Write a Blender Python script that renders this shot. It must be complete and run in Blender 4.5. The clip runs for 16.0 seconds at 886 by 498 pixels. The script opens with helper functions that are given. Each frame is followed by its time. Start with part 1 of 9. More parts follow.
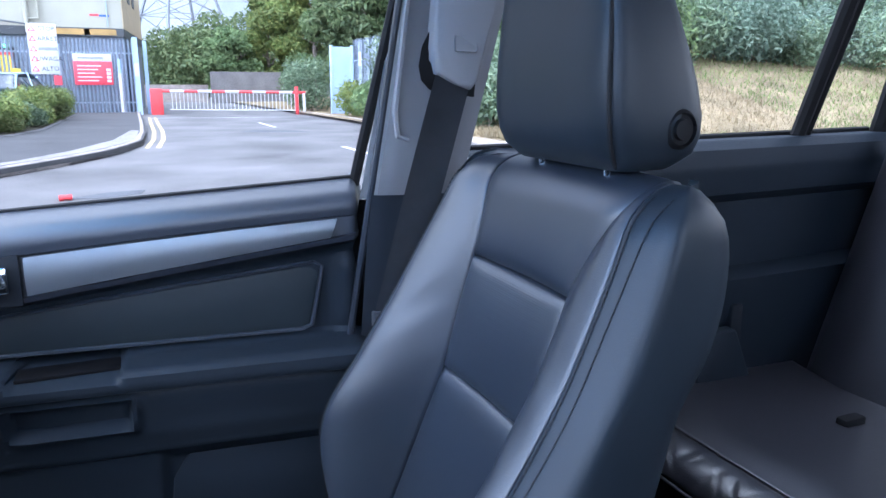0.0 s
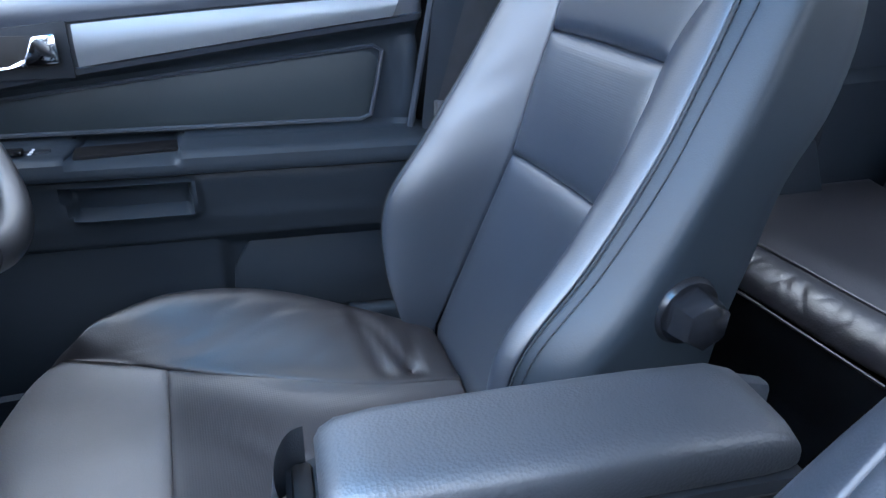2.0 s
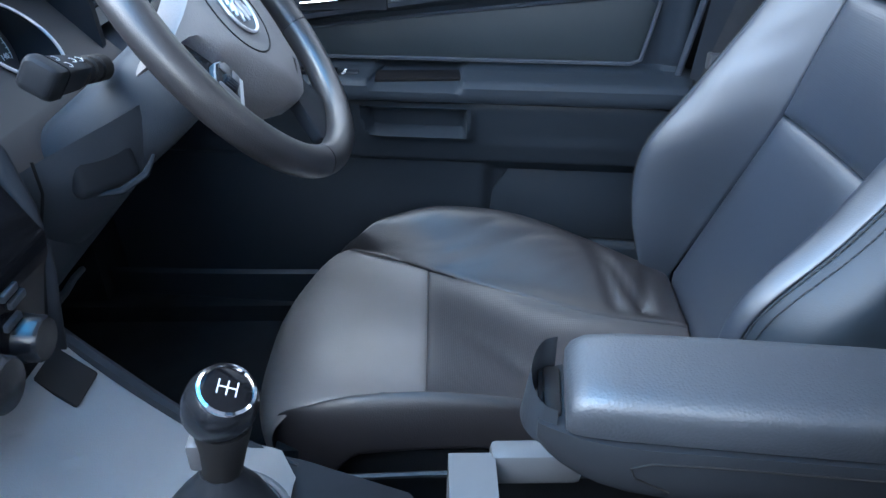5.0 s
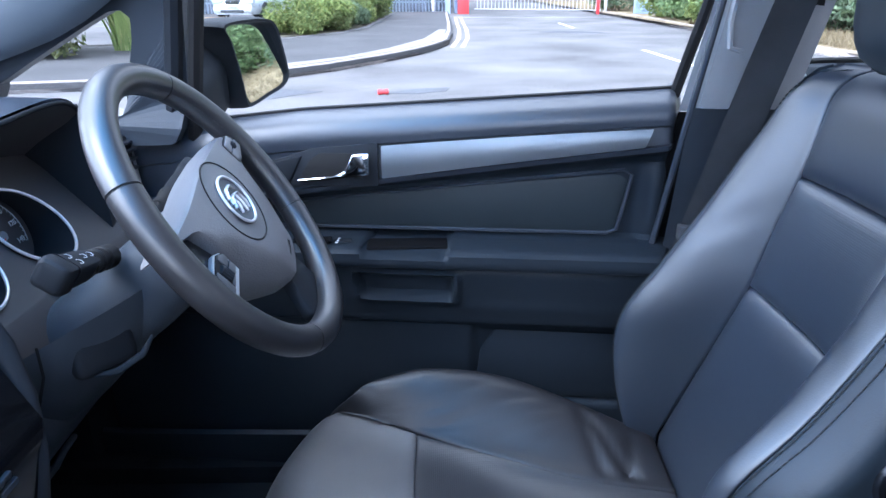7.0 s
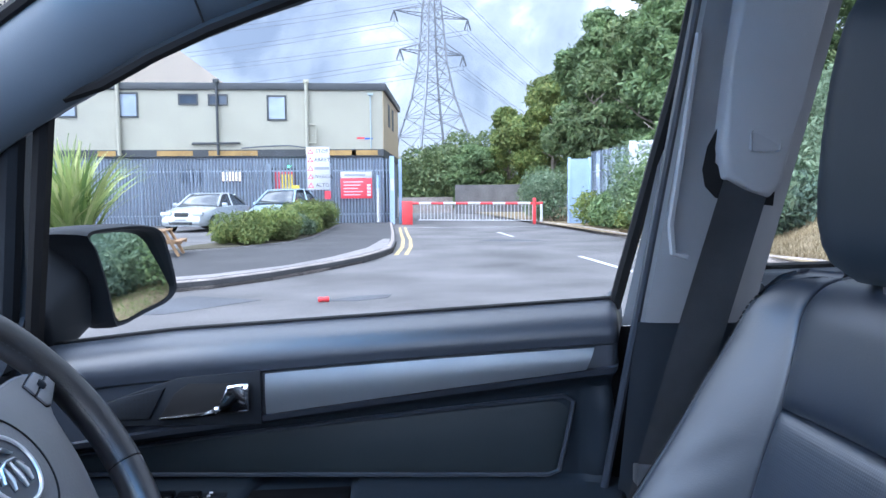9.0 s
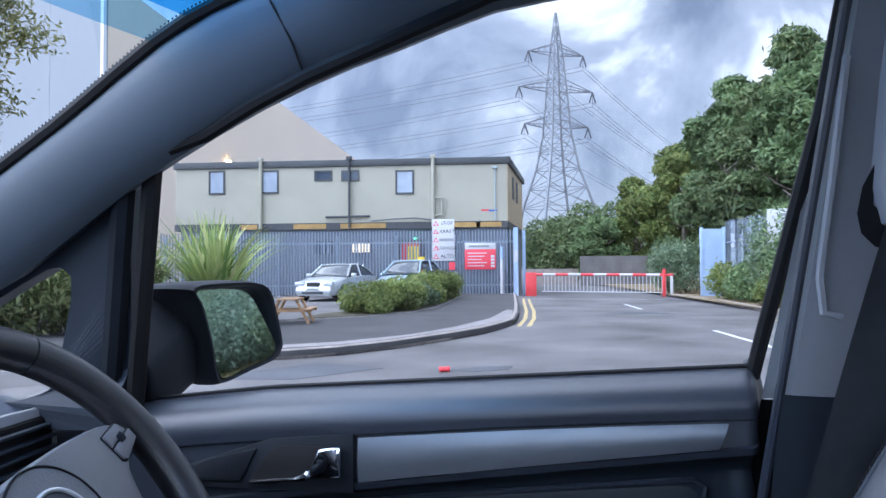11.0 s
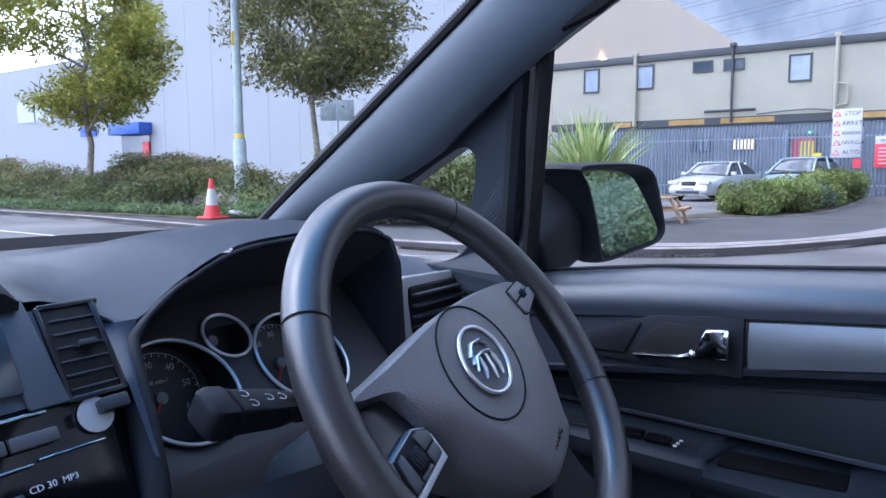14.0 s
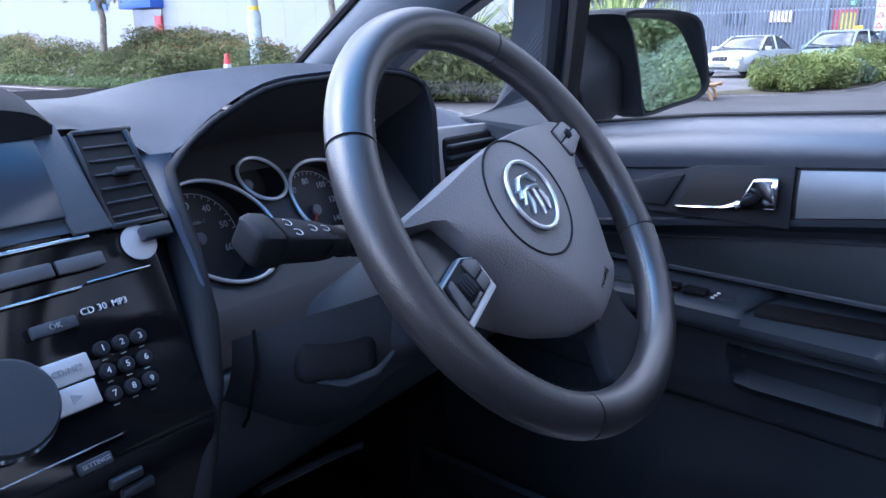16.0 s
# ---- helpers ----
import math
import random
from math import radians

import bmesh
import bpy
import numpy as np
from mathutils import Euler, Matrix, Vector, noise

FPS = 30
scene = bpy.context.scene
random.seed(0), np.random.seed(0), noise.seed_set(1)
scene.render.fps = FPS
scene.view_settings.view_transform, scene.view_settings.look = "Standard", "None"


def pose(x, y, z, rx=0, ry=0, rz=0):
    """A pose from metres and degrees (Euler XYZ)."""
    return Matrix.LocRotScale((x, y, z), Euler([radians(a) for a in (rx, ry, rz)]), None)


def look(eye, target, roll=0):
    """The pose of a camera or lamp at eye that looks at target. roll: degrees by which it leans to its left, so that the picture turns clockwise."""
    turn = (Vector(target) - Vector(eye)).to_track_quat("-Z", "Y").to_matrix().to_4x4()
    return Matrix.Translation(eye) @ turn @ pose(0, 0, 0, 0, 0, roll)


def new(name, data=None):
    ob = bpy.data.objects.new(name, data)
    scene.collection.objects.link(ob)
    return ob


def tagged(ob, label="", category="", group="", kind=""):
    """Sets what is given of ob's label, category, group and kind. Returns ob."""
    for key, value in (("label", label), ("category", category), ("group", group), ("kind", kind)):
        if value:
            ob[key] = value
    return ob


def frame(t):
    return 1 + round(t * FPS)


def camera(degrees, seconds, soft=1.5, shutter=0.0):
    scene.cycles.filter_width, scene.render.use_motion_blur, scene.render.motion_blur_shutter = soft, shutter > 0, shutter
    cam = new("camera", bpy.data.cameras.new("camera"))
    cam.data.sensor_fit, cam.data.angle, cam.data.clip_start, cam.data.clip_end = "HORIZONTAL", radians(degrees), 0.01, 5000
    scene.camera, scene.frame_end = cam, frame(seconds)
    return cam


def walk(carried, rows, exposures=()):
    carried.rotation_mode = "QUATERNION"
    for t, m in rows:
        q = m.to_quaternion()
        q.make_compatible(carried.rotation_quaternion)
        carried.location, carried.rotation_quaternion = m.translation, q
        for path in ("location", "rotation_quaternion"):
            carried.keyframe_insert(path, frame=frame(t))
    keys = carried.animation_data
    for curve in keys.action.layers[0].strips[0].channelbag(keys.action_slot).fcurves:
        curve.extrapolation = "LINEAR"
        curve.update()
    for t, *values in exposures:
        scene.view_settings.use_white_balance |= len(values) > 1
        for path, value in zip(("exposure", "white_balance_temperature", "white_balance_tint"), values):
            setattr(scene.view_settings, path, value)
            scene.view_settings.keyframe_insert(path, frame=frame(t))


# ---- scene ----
cam = camera(63.7, 16.0)
PATH = [
    (0, (0.276, -0.339, 1.155), (1.058, 1.447, 0.71), 0.2),
    (0.5, (0.263, -0.323, 1.118), (1.042, 1.452, 0.626), 0.4),
    (1, (0.265, -0.31, 1.093), (1.015, 1.444, 0.493), 0.5),
    (1.5, (0.253, -0.308, 1.084), (0.957, 1.413, 0.346), 0.6),
    (2, (0.246, -0.303, 1.065), (0.887, 1.387, 0.209), 0.9),
    (2.5, (0.232, -0.301, 1.046), (0.779, 1.363, 0.08), 0.9),
    (3, (0.223, -0.305, 1.043), (0.638, 1.335, -0.024), 0.7),
    (3.5, (0.204, -0.316, 1.043), (0.465, 1.32, -0.078), 0.6),
    (6, (0.2, -0.387, 1.148), (0.185, 1.415, 0.281), -0.4),
    (6.5, (0.203, -0.382, 1.148), (0.207, 1.467, 0.388), -0.4),
    (7, (0.219, -0.388, 1.17), (0.238, 1.487, 0.474), -0.4),
    (7.5, (0.238, -0.375, 1.227), (0.308, 1.534, 0.637), -0.6),
    (8, (0.233, -0.32, 1.221), (0.374, 1.627, 0.785), -0.4),
    (8.5, (0.259, -0.245, 1.175), (0.434, 1.728, 0.903), -0.4),
    (11, (0.31, -0.118, 1.13), (0.139, 1.873, 1.19), -0.4),
    (11.5, (0.29, -0.123, 1.145), (-0.195, 1.817, 1.212), -0.4),
    (12, (0.288, -0.134, 1.127), (-0.464, 1.718, 1.186), -0.3),
    (12.5, (0.286, -0.138, 1.114), (-0.646, 1.631, 1.139), -0.2),
    (13, (0.292, -0.133, 1.113), (-0.742, 1.578, 1.072), -0.2),
    (13.5, (0.287, -0.129, 1.103), (-0.802, 1.544, 0.976), -0.3),
    (14, (0.292, -0.121, 1.102), (-0.824, 1.525, 0.888), -0.4),
    (14.5, (0.286, -0.119, 1.089), (-0.839, 1.507, 0.791), -0.4),
    (15, (0.285, -0.107, 1.067), (-0.842, 1.499, 0.679), -0.6),
    (15.5, (0.278, -0.108, 1.059), (-0.843, 1.478, 0.58), -0.5),
    (16, (0.266, -0.12, 1.061), (-0.86, 1.441, 0.52), -0.5),
]
EXPOSURES = [(0, 1.30, 5750, 14), (1.0, 1.46, 5750, 13), (2.5, 2.08, 6300, 9), (3.5, 2.05, 6250, 7), (6, 1.95, 6050, 8), (7.5, 1.40, 5750, 13), (8.5, 1.14, 5900, 11), (11, 0.5, 5850, 14), (12.5, 0.38, 5800, 14), (14.5, 0.84, 5750, 19), (16, 1.24, 5700, 19)]
walk(cam, [(t, look(eye, target, roll)) for t, eye, target, roll in PATH], EXPOSURES)

# ---- world and light ----
SUN_EL, SUN_ROT = 44.0, 234.0
world = bpy.data.worlds.new("dusk_sky")
scene.world = world
world.use_nodes = True
wn, wl = world.node_tree.nodes, world.node_tree.links
wn.clear()
w_out = wn.new("ShaderNodeOutputWorld")
w_bg = wn.new("ShaderNodeBackground")
w_sky = wn.new("ShaderNodeTexSky")
w_sky.sky_type, w_sky.sun_disc = "NISHITA", False
w_sky.sun_elevation, w_sky.sun_rotation = radians(SUN_EL), radians(SUN_ROT)
w_sky.altitude, w_sky.dust_density = 60, 1.5
w_noise = wn.new("ShaderNodeTexNoise")
w_noise.inputs["Scale"].default_value = 3.4
w_noise.inputs["Detail"].default_value = 9
w_noise.inputs["Roughness"].default_value = 0.56
w_noise.inputs["Distortion"].default_value = 0.5
w_ramp = wn.new("ShaderNodeValToRGB")
w_ramp.color_ramp.elements[0].position, w_ramp.color_ramp.elements[0].color = 0.39, (1.7, 2.05, 2.85, 1)
w_ramp.color_ramp.elements[1].position, w_ramp.color_ramp.elements[1].color = 0.65, (12.0, 12.5, 13.2, 1)
mid_cloud = w_ramp.color_ramp.elements.new(0.52)
mid_cloud.color = (3.8, 4.25, 5.2, 1)
w_mix = wn.new("ShaderNodeMix")
w_mix.data_type = "RGBA"
w_mix.inputs["Factor"].default_value = 0.88
wl.new(w_noise.outputs["Fac"], w_ramp.inputs["Fac"])
wl.new(w_sky.outputs["Color"], w_mix.inputs["A"])
# the cloud is brighter on the side of the hidden sun
w_tc, w_dot, w_map, w_pow, w_gain, w_mul = (wn.new(k) for k in ("ShaderNodeTexCoord", "ShaderNodeVectorMath", "ShaderNodeMapRange", "ShaderNodeMath", "ShaderNodeMath", "ShaderNodeVectorMath"))
w_dot.operation, w_mul.operation, w_pow.operation, w_gain.operation = "DOT_PRODUCT", "SCALE", "POWER", "MULTIPLY_ADD"
w_dot.inputs[1].default_value = (-0.66, -0.46, 0.594)
w_map.inputs["From Min"].default_value, w_map.inputs["From Max"].default_value = -0.35, 1.0
w_pow.inputs[1].default_value = 1.8
w_gain.inputs[1].default_value, w_gain.inputs[2].default_value = 4.5, 0.80
wl.new(w_tc.outputs["Generated"], w_dot.inputs[0])
wl.new(w_dot.outputs["Value"], w_map.inputs["Value"])
wl.new(w_map.outputs["Result"], w_pow.inputs[0])
wl.new(w_pow.outputs["Value"], w_gain.inputs[0])
wl.new(w_ramp.outputs["Color"], w_mul.inputs[0])
wl.new(w_gain.outputs["Value"], w_mul.inputs["Scale"])
wl.new(w_mul.outputs["Vector"], w_mix.inputs["B"])
wl.new(w_mix.outputs["Result"], w_bg.inputs["Color"])
w_bg.inputs["Strength"].default_value = 0.15
wl.new(w_bg.outputs["Background"], w_out.inputs["Surface"])

sun = new("sun", bpy.data.lights.new("sun", "SUN"))
sun.data.energy, sun.data.angle, sun.data.color = 0.5, radians(40), (1.0, 0.94, 0.86)
sun.matrix_world = look((0, 0, 0), (-math.sin(radians(SUN_ROT)), -math.cos(radians(SUN_ROT)), -math.tan(radians(SUN_EL))))


# ---- materials ----
def nodes_of(name):
    m = bpy.data.materials.new(name)
    m.use_nodes = True
    nt = m.node_tree
    return m, nt, nt.nodes["Principled BSDF"]


def mat(name, col, rough=0.5, metal=0.0, var=0.15, vscale=8.0, bump=0.0, bscale=300.0, bkind="noise", spec=0.5, coat=0.0,
        fine=0.0, rvar=0.1, ior=1.5):
    """A surface: two scales of colour variation, varying roughness, and fine relief."""
    m, nt, b = nodes_of(name)
    n, l = nt.nodes, nt.links
    tc = n.new("ShaderNodeTexCoord")
    big = n.new("ShaderNodeTexNoise")
    big.inputs["Scale"].default_value, big.inputs["Detail"].default_value = vscale, 6
    l.new(tc.outputs["Object"], big.inputs["Vector"])
    ramp = n.new("ShaderNodeValToRGB")
    ramp.color_ramp.elements[0].position, ramp.color_ramp.elements[1].position = 0.3, 0.7
    ramp.color_ramp.elements[0].color = [c * (1 - var) for c in col] + [1]
    ramp.color_ramp.elements[1].color = [min(1, c * (1 + var)) for c in col] + [1]
    l.new(big.outputs["Fac"], ramp.inputs["Fac"])
    out = ramp.outputs["Color"]
    if fine:
        small = n.new("ShaderNodeTexNoise")
        small.inputs["Scale"].default_value, small.inputs["Detail"].default_value = bscale * 0.5, 3
        l.new(tc.outputs["Object"], small.inputs["Vector"])
        mul = n.new("ShaderNodeMix")
        mul.data_type, mul.blend_type = "RGBA", "MULTIPLY"
        mul.inputs["Factor"].default_value = fine
        l.new(out, mul.inputs["A"])
        r2 = n.new("ShaderNodeValToRGB")
        r2.color_ramp.elements[0].position, r2.color_ramp.elements[1].position = 0.35, 0.6
        l.new(small.outputs["Fac"], r2.inputs["Fac"])
        l.new(r2.outputs["Color"], mul.inputs["B"])
        out = mul.outputs["Result"]
    l.new(out, b.inputs["Base Color"])
    mr = n.new("ShaderNodeMapRange")
    mr.inputs["To Min"].default_value, mr.inputs["To Max"].default_value = max(0.02, rough - rvar), min(1, rough + rvar)
    l.new(big.outputs["Fac"], mr.inputs["Value"])
    l.new(mr.outputs["Result"], b.inputs["Roughness"])
    b.inputs["Metallic"].default_value = metal
    b.inputs["Specular IOR Level"].default_value = spec
    b.inputs["IOR"].default_value = ior
    b.inputs["Coat Weight"].default_value = coat
    b.inputs["Coat Roughness"].default_value = 0.08
    if bump:
        if bkind == "voronoi":
            t = n.new("ShaderNodeTexVoronoi")
            t.inputs["Scale"].default_value = bscale
            src = t.outputs["Distance"]
        elif bkind == "dots":
            t = n.new("ShaderNodeTexVoronoi")
            t.inputs["Scale"].default_value, t.inputs["Randomness"].default_value = bscale, 0.0
            src = t.outputs["Distance"]
        else:
            t = n.new("ShaderNodeTexNoise")
            t.inputs["Scale"].default_value, t.inputs["Detail"].default_value = bscale, 4
            src = t.outputs["Fac"]
        l.new(tc.outputs["Object"], t.inputs["Vector"])
        bp = n.new("ShaderNodeBump")
        bp.inputs["Strength"].default_value, bp.inputs["Distance"].default_value = bump, 0.4 / bscale
        l.new(src, bp.inputs["Height"])
        l.new(bp.outputs["Normal"], b.inputs["Normal"])
    return m


def glass_mat(name, tint, gloss=1.0):
    """Thin clear glass: straight through, with a Fresnel gloss."""
    m, nt, b = nodes_of(name)
    n, l = nt.nodes, nt.links
    n.remove(b)
    tr, gl, mx, lw, pw_, ml = (n.new(k) for k in ("ShaderNodeBsdfTransparent", "ShaderNodeBsdfGlossy", "ShaderNodeMixShader", "ShaderNodeLayerWeight", "ShaderNodeMath", "ShaderNodeMath"))
    tr.inputs["Color"].default_value = (*tint, 1)
    gl.inputs["Roughness"].default_value = 0.02
    lw.inputs["Blend"].default_value = 0.5
    pw_.operation, pw_.inputs[1].default_value = "POWER", 4.5
    ml.operation, ml.inputs[1].default_value, ml.inputs[2].default_value = "MULTIPLY_ADD", 0.6 * gloss, 0.02 * gloss
    l.new(lw.outputs["Facing"], pw_.inputs[0])
    l.new(pw_.outputs["Value"], ml.inputs[0])
    l.new(ml.outputs["Value"], mx.inputs["Fac"])
    l.new(tr.outputs["BSDF"], mx.inputs[1])
    l.new(gl.outputs["BSDF"], mx.inputs[2])
    l.new(mx.outputs["Shader"], n["Material Output"].inputs["Surface"])
    return m


def leaf_mat(name, a, b_, c, rough=0.6):
    """Leaves whose colour differs from leaf to leaf, a little of the light coming through."""
    m, nt, b = nodes_of(name)
    n, l = nt.nodes, nt.links
    g = n.new("ShaderNodeNewGeometry")
    ramp = n.new("ShaderNodeValToRGB")
    ramp.color_ramp.elements[0].color, ramp.color_ramp.elements[1].color = (*a, 1), (*c, 1)
    ramp.color_ramp.elements.new(0.5).color = (*b_, 1)
    l.new(g.outputs["Random Per Island"], ramp.inputs["Fac"])
    tc, big = n.new("ShaderNodeTexCoord"), n.new("ShaderNodeTexNoise")
    big.inputs["Scale"].default_value = 0.7
    l.new(tc.outputs["Object"], big.inputs["Vector"])
    mr = n.new("ShaderNodeMapRange")
    mr.inputs["From Min"].default_value, mr.inputs["From Max"].default_value = 0.3, 0.7
    mr.inputs["To Min"].default_value, mr.inputs["To Max"].default_value = 0.65, 1.35
    l.new(big.outputs["Fac"], mr.inputs["Value"])
    hs = n.new("ShaderNodeHueSaturation")
    l.new(ramp.outputs["Color"], hs.inputs["Color"])
    l.new(mr.outputs["Result"], hs.inputs["Value"])
    l.new(hs.outputs["Color"], b.inputs["Base Color"])
    b.inputs["Roughness"].default_value = rough
    b.inputs["Specular IOR Level"].default_value = 0.3
    tl, mx = n.new("ShaderNodeBsdfTranslucent"), n.new("ShaderNodeMixShader")
    mx.inputs["Fac"].default_value = 0.3
    l.new(hs.outputs["Color"], tl.inputs["Color"])
    l.new(b.outputs["BSDF"], mx.inputs[1])
    l.new(tl.outputs["BSDF"], mx.inputs[2])
    l.new(mx.outputs["Shader"], n["Material Output"].inputs["Surface"])
    return m


def glow_mat(name, col, strength):
    m, nt, b = nodes_of(name)
    b.inputs["Base Color"].default_value = (*col, 1)
    b.inputs["Emission Color"].default_value = (*col, 1)
    b.inputs["Emission Strength"].default_value = strength
    return m


